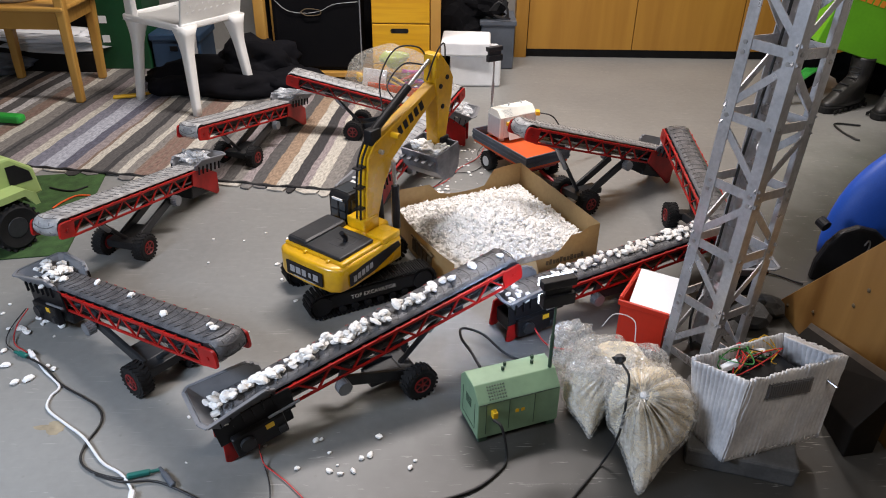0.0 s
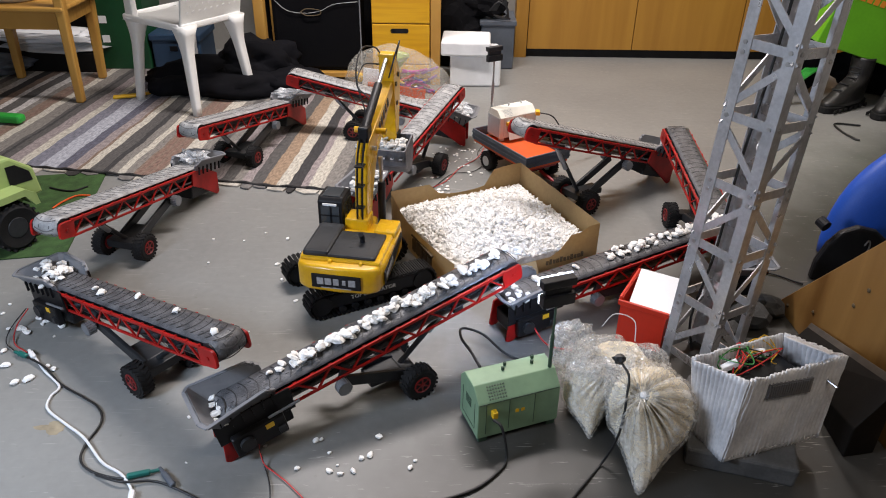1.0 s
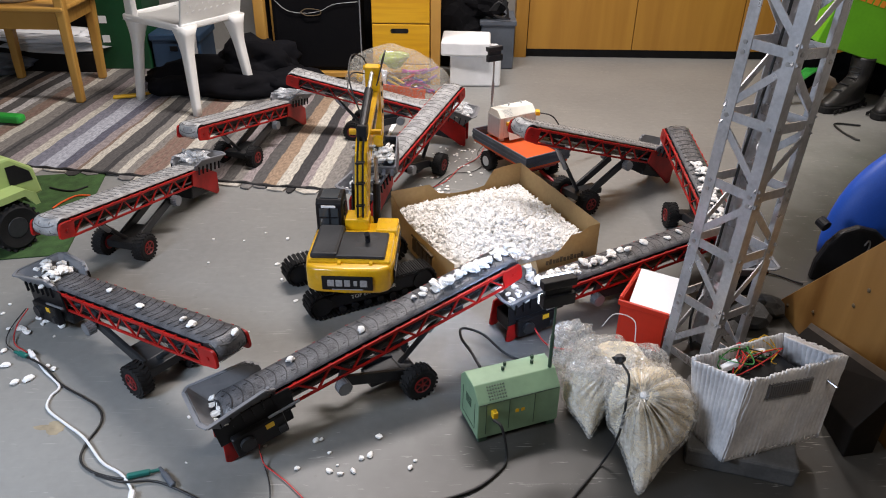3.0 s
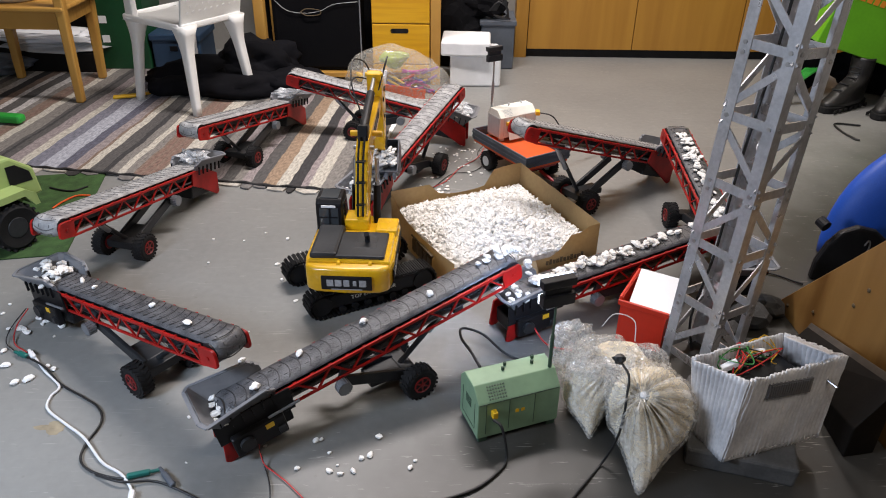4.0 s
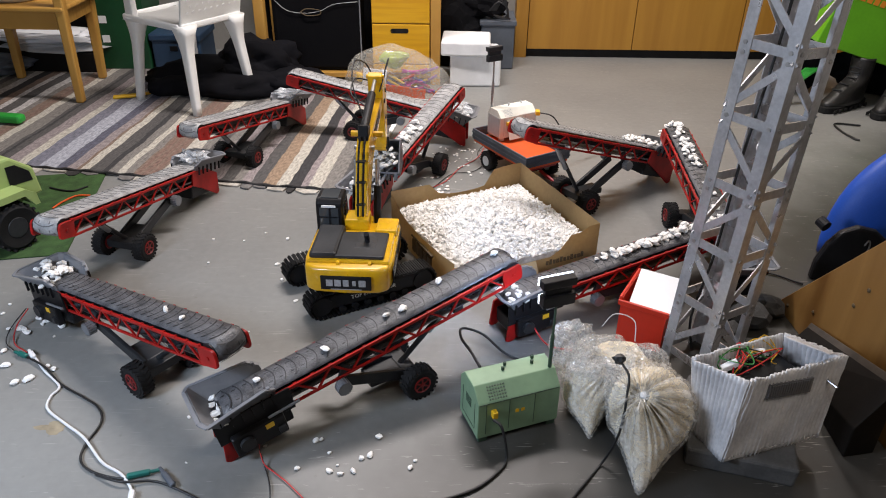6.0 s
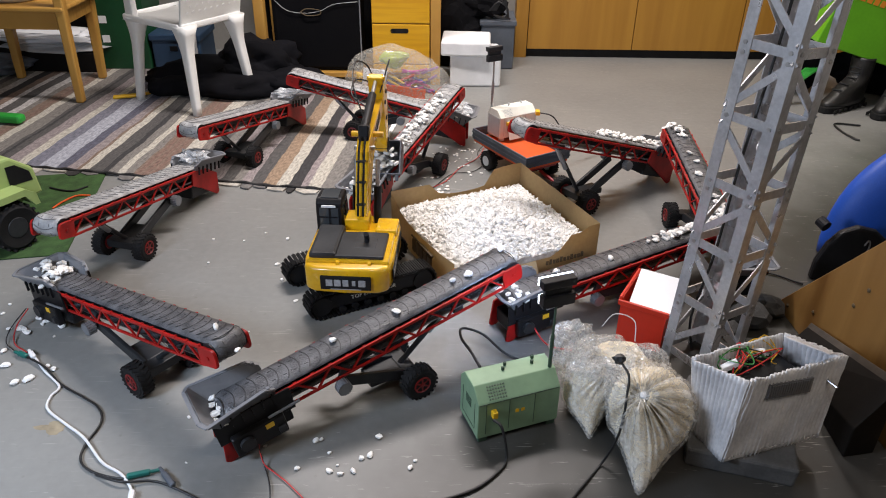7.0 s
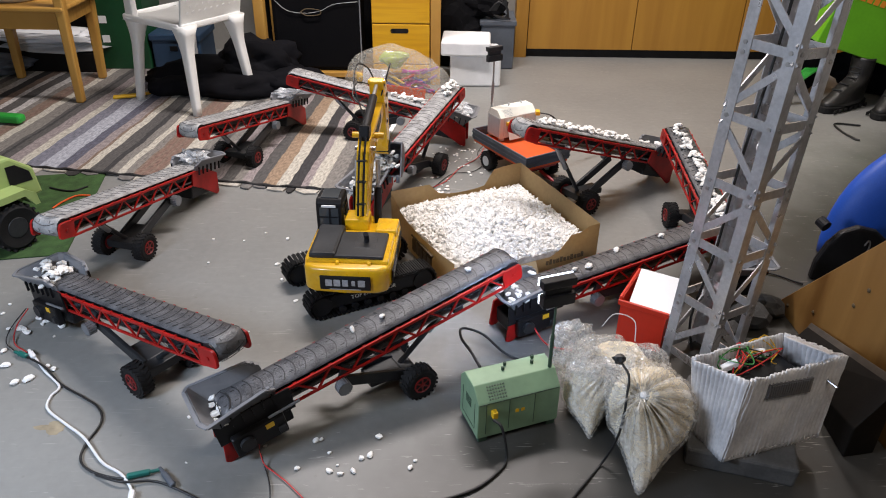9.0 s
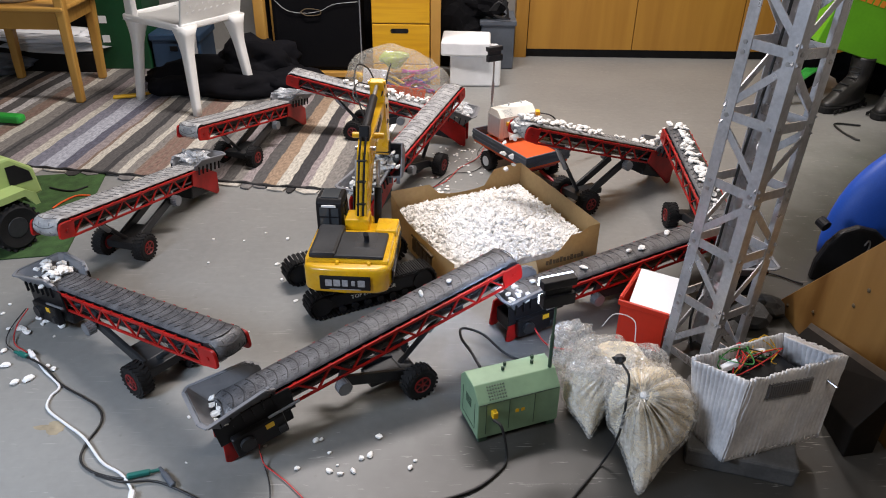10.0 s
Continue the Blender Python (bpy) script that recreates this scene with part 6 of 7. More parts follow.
prism(bm, [(-0.07, 0.10), (-0.07, 0.258), (0.065, 0.260), (0.130, 0.205), (0.140, 0.12)], 0.022, 0.138)
bevel_all(bm, 0.008, 2)
hood_ob = part("hood", bm, M_TOY, tl, "pale green sloping hood")
bm = bmesh.new()
prism(bm, [(0.045, 0.175), (0.045, 0.235), (0.075, 0.233), (0.113, 0.200), (0.117, 0.170)], 0.0205, 0.0225)
part("grille", bm, M_BLACK, hood_ob, "black side grille")
for k in range(4):
    part("mark", boxed(0.0 - 0.02 * k, 0.012 - 0.02 * k, 0.0205, 0.0222, 0.165, 0.183), M_LETTER, hood_ob, "pale block mark")
bm = bmesh.new()
prism(bm, [(-0.09, 0.12), (-0.09, 0.155), (-0.05, 0.178), (0.05, 0.178), (0.08, 0.155), (0.085, 0.12), (0.07, 0.12), (0.045, 0.158), (-0.045, 0.158), (-0.075, 0.12)], -0.040, 0.021)
part("mudguard", bm, M_TOY, tl, "pale green mudguard")
bm = bmesh.new()
box(bm, -0.22, -0.10, 0.02, 0.14, 0.09, 0.24, 0.008)
part("cab", bm, M_BLACK, tl, "black cab")
part("roll_bar", rods([((-0.050, 0.03, 0.25), (-0.058, 0.03, 0.335)), ((-0.050, 0.13, 0.25), (-0.058, 0.13, 0.335))], 0.008), M_BLACK, tl, "black exhaust stacks")
part("stripe", boxed(-0.07, 0.02, 0.0195, 0.0215, 0.215, 0.226), M_ORANGE, hood_ob, "orange stripe")

# ---------------------------------------------------------------- back of the room
rk = thing("shelf_rack", Matrix.Identity(4), "pine shelf rack with a low board", "shelf")
for x0, x1 in ((-0.905, -0.858), (-0.072, -0.026)):
    part("post", boxed(x0, x1, 3.52, 3.575, 0, 1.3, 0.002), M_PINE, rk, "square pine post")
    part("post", boxed(x0, x1, 3.86, 3.90, 0, 1.3, 0.002), M_PINE, rk, "square pine post")
part("shelf_board", boxed(-0.858, -0.072, 3.53, 3.90, 0.030, 0.052, 0.001), M_PINE, rk, "low pine shelf board")
part("back_panel", boxed(-0.95, 0.05, 3.905, 3.92, 0, 1.3), M_DARK, rk, "dark back panel")
cabn = thing("drawer_cabinet", Matrix.Identity(4), "amber wooden drawer unit with slot handles", "cabinet")
part("carcass", boxed(-0.352, -0.076, 3.535, 3.86, 0.053, 0.62, 0.002), M_PINE, cabn, "pine carcass")
for z0, z1 in ((0.060, 0.100), (0.105, 0.292), (0.297, 0.484), (0.489, 0.61)):
    d = part("drawer", boxed(-0.350, -0.078, 3.515, 3.5345, z0, z1, 0.003), M_DRAWER, cabn, "amber drawer front")
    sl = bmesh.new()
    zz = z1 - 0.030
    box(sl, -0.252, -0.188, 3.5135, 3.5155, zz - 0.011, zz + 0.011, 0.0009)
    for x in (-0.252, -0.188):
        rod(sl, (x, 3.5135, zz), (x, 3.5155, zz), 0.011, seg=16)
    if z1 - z0 < 0.05:
        sl.free()
        continue
    part("slot_handle", sl, M_BLACK, d, "dark slot handle")
bm = boxed(-0.83, -0.41, 3.56, 3.78, 0.053, 0.47, 0.02)
sc_ = loose("suitcase", bm, M_DARK, "black fabric case with a pale cord on the shelf", "suitcase")
part("cord", tubed([(-0.82, 3.556, 0.40), (-0.76, 3.552, 0.345), (-0.68, 3.552, 0.330), (-0.60, 3.552, 0.340), (-0.53, 3.552, 0.372), (-0.42, 3.553, 0.385)], 0.0011), M_PALE, sc_, "pale hanging cord")
part("buckle", tubed([(-0.69, 3.552, 0.335), (-0.66, 3.548, 0.32), (-0.60, 3.548, 0.325), (-0.60, 3.55, 0.345), (-0.66, 3.55, 0.35), (-0.69, 3.552, 0.335)], 0.0022), M_PRINT, sc_, "tan cord loop")
part("zip", boxed(-0.416, -0.408, 3.57, 3.574, 0.07, 0.46), M_SILVER, sc_, "silver edge strip")
# black cloth heap
bm = bmesh.new()
lump(bm, (-1.00, 3.42, 0.05), (0.38, 0.17, 0.10), 5, 0.40, 4, 4)
lump(bm, (-0.90, 3.47, 0.11), (0.19, 0.12, 0.12), 8, 0.4, 5, 4)
for v in bm.verts:
    v.co.z = max(0.004, v.co.z)
jk = loose("jacket", bm, M_NAVY, "black jacket lying crumpled on the rug", "jacket", "", True)
bm = tubed([(-1.36, 3.31, 0.045), (-1.26, 3.29, 0.050), (-1.14, 3.33, 0.055), (-1.02, 3.36, 0.075)], 0.045, 14, 10)
for v in bm.verts:
    v.co += Vector((0, 0, 1)) * 0.02 * noise.noise(v.co * 16) + Vector((0, 1, 0)) * 0.02 * noise.noise(v.co * 13)
    v.co.z = max(0.012, v.co.z)
part("sleeve", bm, M_NAVY, jk, "black sleeve stretched out on the rug", True)
bm = bmesh.new()
lump(bm, (-0.72, 3.40, 0.06), (0.13, 0.10, 0.06), 4, 0.5, 5, 3)
part("hood", bm, M_NAVY, jk, "crumpled black hood", True)
# crates
for x0, x1, z1, mt, lb in ((-1.745, -1.50, 0.40, M_GREENBOX, "bottle green plastic crate with white labels"), (-1.485, -1.24, 0.185, M_BLUEBOX, "dull blue plastic crate on the floor")):
    cr = thing("crate", Matrix.Identity(4), lb, "crate", "crates by the back wall")
    part("body", boxed(x0, x1, 3.70, 3.95, 0.001, z1 - 0.03, 0.008), mt, cr)
    part("rim", boxed(x0 - 0.008, x1 + 0.008, 3.692, 3.958, z1 - 0.035, z1, 0.006), mt, cr, "thick rim")
    if mt is M_GREENBOX:
        for z in (0.14, 0.235):
            part("label", boxed(x0 + 0.02, x0 + 0.058, 3.6985, 3.7005, z, z + 0.036), M_PAPER, cr, "small white label")
        part("handle", tubed([(x0 + 0.0, 3.69, 0.33), (x0 - 0.02, 3.68, 0.40), (x0 + 0.01, 3.68, 0.46)], 0.008), M_WHITEPL, cr, "white handle")
    else:
        part("slot", boxed(x0 + 0.09, x0 + 0.13, 3.6985, 3.7005, 0.10, 0.125, 0.0005), M_BLACK, cr, "dark grip slot")
# clutter under the pine chair
for i_, (cx, cy, cz, sx, sy, sz, mt, nm, lb) in enumerate((
        (-2.05, 3.72, 0.17, 0.30, 0.10, 0.035, M_PAPER, "paper_roll", "white folded paper bundle on a dark box"),
        (-1.95, 3.74, 0.11, 0.26, 0.10, 0.03, M_PALE, "paper_roll", "grey folded paper bundle on a dark box"),
        (-2.30, 3.62, 0.05, 0.22, 0.12, 0.05, M_BLUEGREY, "blanket", "grey-blue cloth bundle on the rug"))):
    bm = bmesh.new()
    lump(bm, (cx, cy, cz), (sx, sy, sz), i_ + 3, 0.5, 6, 3)
    loose(nm, bm, mt, lb, nm.split("_")[0])
loose("storage_box", boxed(-2.35, -1.76, 3.64, 3.95, 0.001, 0.10, 0.006), M_CASE, "dark brown low box by the wall", "box")
loose("side_panel", boxed(-3.1, -1.76, 3.98, 4.02, 0, 0.9), M_CASE, "dark brown board against the wall", "board")

# clear bag of toys
tb = thing("toy_bag", Matrix.Identity(4), "clear plastic bag full of coloured toys and paper", "plastic bag")
bm = bmesh.new()
lump(bm, (-0.235, 3.245, 0.085), (0.225, 0.085, 0.175), 7, 0.22, 3, 4)
for v in bm.verts:
    v.co.z = max(0.001, v.co.z)
M_BAGFILM = clear_film("hazy_bag_film", (0.78, 0.76, 0.68), 0.24, 0.14)
part("film", bm, M_BAGFILM, tb, "hazy clear film", True)
part("card", boxed(-0.07, 0.035, -0.002, 0.002, -0.05, 0.045, 0.0008, Matrix.Translation((-0.300, 3.215, 0.120)) @ Matrix.Rotation(0.12, 4, "Y")), M_PAPER, tb, "white card")
part("card", boxed(-0.13, 0.13, -0.003, 0.003, -0.035, 0.035, 0.0008, Matrix.Translation((-0.22, 3.19, 0.065)) @ Matrix.Rotation(0.12, 4, "Y")), M_ORANGE, tb, "orange-red card")
part("card", boxed(-0.11, 0.11, -0.003, 0.003, -0.012, 0.012, 0.0008, Matrix.Translation((-0.15, 3.185, 0.035)) @ Matrix.Rotation(0.1, 4, "Y")), M_PAPER, tb, "white card")
rnd_ = random.Random(9)
for i in range(30):
    col = ((0.45, 0.04, 0.30), (0.55, 0.08, 0.05), (0.12, 0.10, 0.45), (0.60, 0.38, 0.04), (0.60, 0.14, 0.36), (0.30, 0.12, 0.40))[i % 6]
    mt = bpy.data.materials.get("toy_colour_%d" % (i % 6)) or mat("toy_colour_%d" % (i % 6), col, 0.4)
    x, z = rnd_.uniform(-0.24, -0.07), rnd_.uniform(0.06, 0.16)
    a = rnd_.uniform(-0.6, 0.6)
    part("pen", rods([((x - 0.04 * math.cos(a), 3.24, z + 0.04 * math.sin(a)), (x + 0.04 * math.cos(a), 3.22, z - 0.04 * math.sin(a)))], 0.006), mt, tb, "coloured toy stick")
bm = bmesh.new()
lump(bm, (-0.385, 3.22, 0.13), (0.018, 0.012, 0.022), 3, 0.4, 4, 2)
part("toy_piece", bm, M_YPLUG, tb, "yellow toy piece")
bm = bmesh.new()
lump(bm, (-0.235, 3.245, 0.205), (0.060, 0.03, 0.040), 4, 0.4, 4, 3)
part("toy_piece", bm, mat("lime_toy", (0.35, 0.42, 0.08), 0.4), tb, "lime toy piece")

# polystyrene boxes and grey bin
loose("foam_crate", boxed(0.022, 0.268, 3.50, 3.74, 0, 0.152, 0.010), M_FOAM, "white polystyrene box on the floor", "box", "polystyrene boxes")
lid = boxed(-0.018, 0.218, 3.475, 3.70, 0.1535, 0.222, 0.010)
fl = loose("foam_crate", lid, M_FOAM, "white polystyrene box stacked askew on another", "box", "polystyrene boxes", False, Matrix.Translation((0.1, 3.6, 0)) @ Matrix.Rotation(-0.05, 4, "Z") @ Matrix.Translation((-0.1, -3.6, 0)))
gb = thing("grey_bin", Matrix.Identity(4), "slate grey plastic bin full of black cables", "storage bin")
bm = boxed(0.18, 0.352, 3.80, 4.03, 0.001, 0.245, 0.006)
box(bm, 0.172, 0.360, 3.792, 4.038, 0.225, 0.250, 0.004)
part("tub", bm, M_BLUEGREY, gb)
bm = bmesh.new()
lump(bm, (0.20, 3.86, 0.31), (0.10, 0.06, 0.07), 6, 0.6, 6, 3)
part("cable_heap", bm, M_DARK, gb, "black cable heap")
for i in range(4):
    part("cable_loop", tubed([(0.22 + 0.01 * i, 3.80, 0.30), (0.26 + 0.01 * i, 3.785, 0.345 + 0.01 * i), (0.31, 3.785, 0.31 - 0.01 * i), (0.29 + 0.01 * i, 3.79, 0.262), (0.24, 3.79, 0.28)], 0.004), M_CABLE if i % 2 else M_GREY, gb, "looped cable")
bm = bmesh.new()
lump(bm, (0.07, 3.86, 0.16), (0.13, 0.10, 0.20), 9, 0.4, 5, 3)
for v in bm.verts:
    v.co.z = max(0.001, v.co.z)
loose("cable_bag", bm, M_DARK, "black bag of cables behind the polystyrene boxes", "bag")

# wardrobe
wr = thing("wardrobe", Matrix.Identity(4), "brown wooden wardrobe with plain doors and black plinth", "wardrobe")
part("plinth", boxed(0.40, 2.75, 4.055, 4.115, 0, 0.045), M_BLACK, wr, "black plinth")
part("side_panel", boxed(0.376, 0.442, 4.03, 4.115, 0.0, 2.0, 0.002), M_DOOR, wr, "brown side panel")
for i in range(4):
    part("door", boxed(0.446 + 0.575 * i, 1.017 + 0.575 * i, 4.03, 4.055, 0.048, 2.0, 0.002), M_DOOR, wr, "plain brown door")

# green carton on boots and bags
gm = Matrix.Translation((1.655, 3.30, 0.29)) @ Matrix.Rotation(radians(16), 4, "Y") @ Matrix.Rotation(radians(-6), 4, "Z")
gc = thing("green_carton", gm, "lime green printed carton lying across dark bags", "box")
part("carton", boxed(0, 0.62, 0, 0.30, 0, 0.42, 0.004), M_LIME, gc)
for z, x0, h_, mt, lb, n in ((0.215, 0.02, 0.030, M_LIMETEXT, "orange printed bars", 12), (0.315, 0.05, 0.014, M_DKGREEN, "dark green printed bars", 14), (0.275, 0.04, 0.014, M_DKGREEN, "dark green printed bars", 16)):
    bm = bmesh.new()
    for k in range(n):
        box(bm, x0 + k * h_ * 1.0, x0 + k * h_ * 1.0 + h_ * 0.72, -0.0016, 0.001, z, z + h_ * (1.25 if k % 4 == 2 else 0.9))
    part("print", bm, mt, gc, lb)
def boot(m, label):
    """A laced leather boot: thick cleated sole, rounded toe, padded shaft."""
    b = thing("boot", m, label, "boot", "boots under the carton")
    sole = bmesh.new()
    edge = []
    for k in range(28):
        a = 2 * math.pi * k / 28
        edge.append((0.155 * math.cos(a), (0.052 - 0.010 * math.exp(-((math.cos(a) + 0.1) / 0.35) ** 2)) * math.copysign(abs(math.sin(a)) ** 0.7, math.sin(a))))
    prism(sole, edge, 0.0, 0.030, "xy")
    bevel_all(sole, 0.004, 2)
    so = part("sole", sole, M_SOLE, b, "thick black rubber sole")
    for k in range(7):
        for sgn in (-1, 1):
            part("cleat", boxed(-0.12 + k * 0.038, -0.10 + k * 0.038, 0.049 * sgn - 0.004, 0.049 * sgn + 0.004, 0.004, 0.020, 0.002), M_SOLE, so)
    up_ = bmesh.new()
    rings = []
    for k in range(15):
        f = k / 14
        z = 0.028 + 0.20 * f
        x0, x1 = -0.142 + 0.02 * f, 0.142 - 0.175 * min(1.0, f / 0.55) ** 1.4
        w = 0.050 - 0.006 * math.sin(math.pi * f) + 0.004 * f
        ring = []
        for q in range(24):
            a = 2 * math.pi * q / 24
            ring.append(up_.verts.new(((x0 + x1) / 2 + (x1 - x0) / 2 * math.cos(a), w * math.copysign(abs(math.sin(a)) ** 0.8, math.sin(a)), z + 0.004 * math.sin(f * 22))))
        rings.append(ring)
    for p, q in zip(rings, rings[1:]):
        for k in range(24):
            up_.faces.new((p[k], p[(k + 1) % 24], q[(k + 1) % 24], q[k]))
    bmesh.ops.recalc_face_normals(up_, faces=up_.faces[:])
    bmesh.ops.solidify(up_, geom=up_.faces[:], thickness=0.006)
    part("upper", up_, M_LEATHER, b, "creased black leather upper", True)
    for k in range(5):
        f = 0.30 + 0.11 * k
        x = 0.142 - 0.175 * min(1.0, f / 0.55) ** 1.4 + 0.002
        part("lace", rods([((x - 0.004, -0.024, 0.032 + 0.20 * f), (x, 0.024, 0.036 + 0.20 * f))], 0.0035), M_GREY, b, "grey lace")
    return b


M_SOLE = mat("boot_sole_rubber", (0.010, 0.010, 0.010), 0.7, var=0.4, s1=30, s2=160, bump=0.5, spec=0.3)
M_LEATHER = mat("black_boot_leather", (0.010, 0.0095, 0.009), 0.42, var=0.5, s1=16, s2=140, bump=0.6, tint=(0.022, 0.021, 0.020))
boot(pose(1.830, 3.270, 0, 0, 0, 212), "black leather work boot standing on the floor")
boot(pose(2.020, 3.205, 0, 0, 0, 222), "black leather work boot beside its pair")
for cx, cy, cz, sx, sy, sz in ((2.15, 3.50, 0.12, 0.28, 0.14, 0.13), (1.75, 3.52, 0.14, 0.10, 0.08, 0.145)):
    loose("bag", crumpled((cx, cy, cz), (sx, sy, sz), cx, 0.35, 4), M_DARK, "black fabric bag under the green carton", "bag", "", True)
loose("lace", tubed([(1.80, 3.02, 0.006), (1.70, 3.04, 0.006), (1.685, 2.95, 0.006), (1.70, 2.87, 0.006), (1.715, 2.85, 0.006)], 0.004), M_CABLE, "black cord lying on the concrete floor", "cord")
bm = bmesh.new()
for i in range(7):
    tube(bm, [(1.50 + 0.012 * i, 3.25 + 0.01 * i, 0.03), (1.57 + 0.012 * i, 3.30, 0.10 + 0.004 * i), (1.66 + 0.01 * i, 3.34, 0.16)], 0.006, 6, 5)
loose("green_hose", bm, mat("grass_green_rubber", (0.03, 0.30, 0.04), 0.4), "bundle of bright green hoses by the carton", "hose")
bm = bmesh.new()
lump(bm, (1.60, 3.42, 0.22), (0.06, 0.05, 0.07), 2, 0.8, 6, 3)
loose("film_scrap", bm, M_FOIL, "crumpled clear film beside the green carton", "plastic film")

# ---------------------------------------------------------------- wires and cables
def wire(pts, r, material, label, cat="cable", n=8):
    return loose("cable", tubed(pts, r * 0.72, 8, n), material, label, cat, "", True)


wire([(-1.055, 1.520, 0.045), (-1.075, 1.47, 0.02), (-1.07, 1.43, 0.006), (-1.03, 1.395, 0.006)], 0.0018, M_CABLE, "thin black lead from the conveyor")
wire([(-1.050, 1.520, 0.045), (-1.065, 1.48, 0.02), (-1.05, 1.43, 0.005), (-1.0, 1.392, 0.006)], 0.0018, M_RCABLE, "thin red lead from the conveyor")
wire([(-0.985, 1.388, 0.006), (-0.93, 1.33, 0.004), (-0.869, 1.275, 0.004), (-0.872, 1.24, 0.004), (-0.86, 1.20, 0.004), (-0.80, 1.155, 0.004), (-0.742, 1.112, 0.0075), (-0.68, 1.05, 0.004), (-0.628, 1.018, 0.004), (-0.590, 0.973, 0.004), (-0.57, 0.92, 0.004)], 0.0042, M_WCABLE, "white extension cable on the concrete floor")
wire([(-1.00, 1.380, 0.006), (-0.93, 1.335, 0.010), (-0.869, 1.282, 0.004), (-0.80, 1.240, 0.004), (-0.75, 1.205, 0.004), (-0.727, 1.160, 0.004), (-0.733, 1.100, 0.004), (-0.725, 1.055, 0.004), (-0.69, 1.025, 0.004), (-0.624, 1.008, 0.004), (-0.59, 1.022, 0.006)], 0.0035, M_CABLE, "black test lead on the concrete floor")
wire([(-0.68, 1.018, 0.004), (-0.62, 0.995, 0.010), (-0.56, 1.003, 0.004), (-0.51, 0.985, 0.004), (-0.44, 0.950, 0.004)], 0.0035, M_CABLE, "black test lead with a clip")


def clip(a, b, material, label):
    bm = bmesh.new()
    a, b = Vector(a), Vector(b)
    bar(bm, a, a.lerp(b, 0.7), 0.012, 0.011, bev=0.004)
    bar(bm, a.lerp(b, 0.65), b, 0.007, 0.006, bev=0.002)
    loose("crocodile_clip", bm, material, label, "clip", "crocodile clips")


clip((-0.99, 1.374, 0.008), (-1.03, 1.392, 0.008), M_TEAL, "teal crocodile clip on the concrete floor")
clip((-0.970, 1.368, 0.009), (-0.998, 1.398, 0.009), M_WCABLE, "white crocodile clip on the concrete floor")
clip((-0.615, 1.010, 0.007), (-0.553, 1.030, 0.007), M_TEAL, "teal crocodile clip on the concrete floor")
clip((-0.515, 0.988, 0.008), (-0.558, 1.034, 0.008), M_BLUEGREY, "black crocodile clip on the concrete floor")
clip((-0.590, 0.975, 0.008), (-0.578, 0.925, 0.008), M_WCABLE, "white plug end on the concrete floor")
wire([(-0.372, 1.085, 0.05), (-0.355, 1.050, 0.01), (-0.33, 1.03, 0.004), (-0.300, 1.005, 0.004), (-0.26, 0.965, 0.004)], 0.0018, M_RCABLE, "thin red lead on the floor")
wire([(-0.374, 1.083, 0.05), (-0.352, 1.045, 0.006), (-0.332, 1.00, 0.004), (-0.32, 0.95, 0.004)], 0.0018, M_CABLE, "thin black lead on the floor")
wire([(0.107, 1.110, 0.076), (0.125, 1.095, 0.065), (0.135, 1.07, 0.01), (0.118, 1.04, 0.004), (0.07, 0.995, 0.004), (0.0, 0.965, 0.004), (-0.06, 0.955, 0.004)], 0.0042, M_CABLE, "black power cable from the green generator")
wire([(0.082, 1.215, 0.125), (0.065, 1.30, 0.10), (0.045, 1.37, 0.085), (0.050, 1.42, 0.075), (0.10, 1.43, 0.05), (0.16, 1.40, 0.012), (0.24, 1.37, 0.006), (0.33, 1.36, 0.006)], 0.0045, M_CABLE, "black cable arching behind the green generator")
wire([(0.216, 1.50, 0.06), (0.24, 1.455, 0.03), (0.27, 1.44, 0.008), (0.32, 1.43, 0.006)], 0.003, M_RCABLE, "red lead from the conveyor motor box")
wire([(0.352, 1.140, 0.209), (0.364, 1.105, 0.200), (0.359, 1.080, 0.172), (0.355, 1.065, 0.120), (0.346, 1.062, 0.062), (0.327, 1.063, 0.006), (0.292, 1.020, 0.004), (0.264, 0.985, 0.004), (0.232, 0.944, 0.004)], 0.0036, M_CABLE, "black lamp cable hanging over the sand bags")
pb = bmesh.new()
lump(pb, (0.351, 1.140, 0.212), (0.013, 0.011, 0.011), 2, 0.5, 5, 2)
loose("plug", pb, M_CABLE, "black plug resting on the sand bags", "plug")
wire([(-0.075, 2.285, 0.004), (-0.03, 2.36, 0.004), (0.03, 2.463, 0.004), (0.11, 2.49, 0.004), (0.15, 2.57, 0.004), (0.13, 2.66, 0.004), (0.17, 2.75, 0.02)], 0.002, M_CABLE, "thin dark wire on the dusty floor")
wire([(-0.085, 2.31, 0.004), (0.0, 2.39, 0.004), (0.06, 2.52, 0.004), (0.13, 2.62, 0.004), (0.17, 2.74, 0.02)], 0.002, M_RCABLE, "thin red wire on the dusty floor")
wire([(0.352, 2.60, 0.195), (0.40, 2.585, 0.185), (0.45, 2.58, 0.12), (0.52, 2.62, 0.06), (0.62, 2.68, 0.03), (0.70, 2.66, 0.02), (0.74, 2.60, 0.02)], 0.0035, M_CABLE, "black cable from the cream generator")
part_ = boxed(0.335, 0.352, 2.585, 2.612, 0.188, 0.204, 0.003)
loose("plug", part_, M_YPLUG, "yellow plug at the cream generator", "plug")
wire([(0.90, 1.79, 0.005), (0.95, 1.80, 0.005), (1.02, 1.745, 0.005)], 0.004, M_CABLE, "black cable end behind the tower")
wire([(0.86, 1.98, 0.005), (0.93, 1.97, 0.005), (0.99, 1.98, 0.005)], 0.003, M_CABLE, "black cable end behind the tower")
sn = bmesh.new()
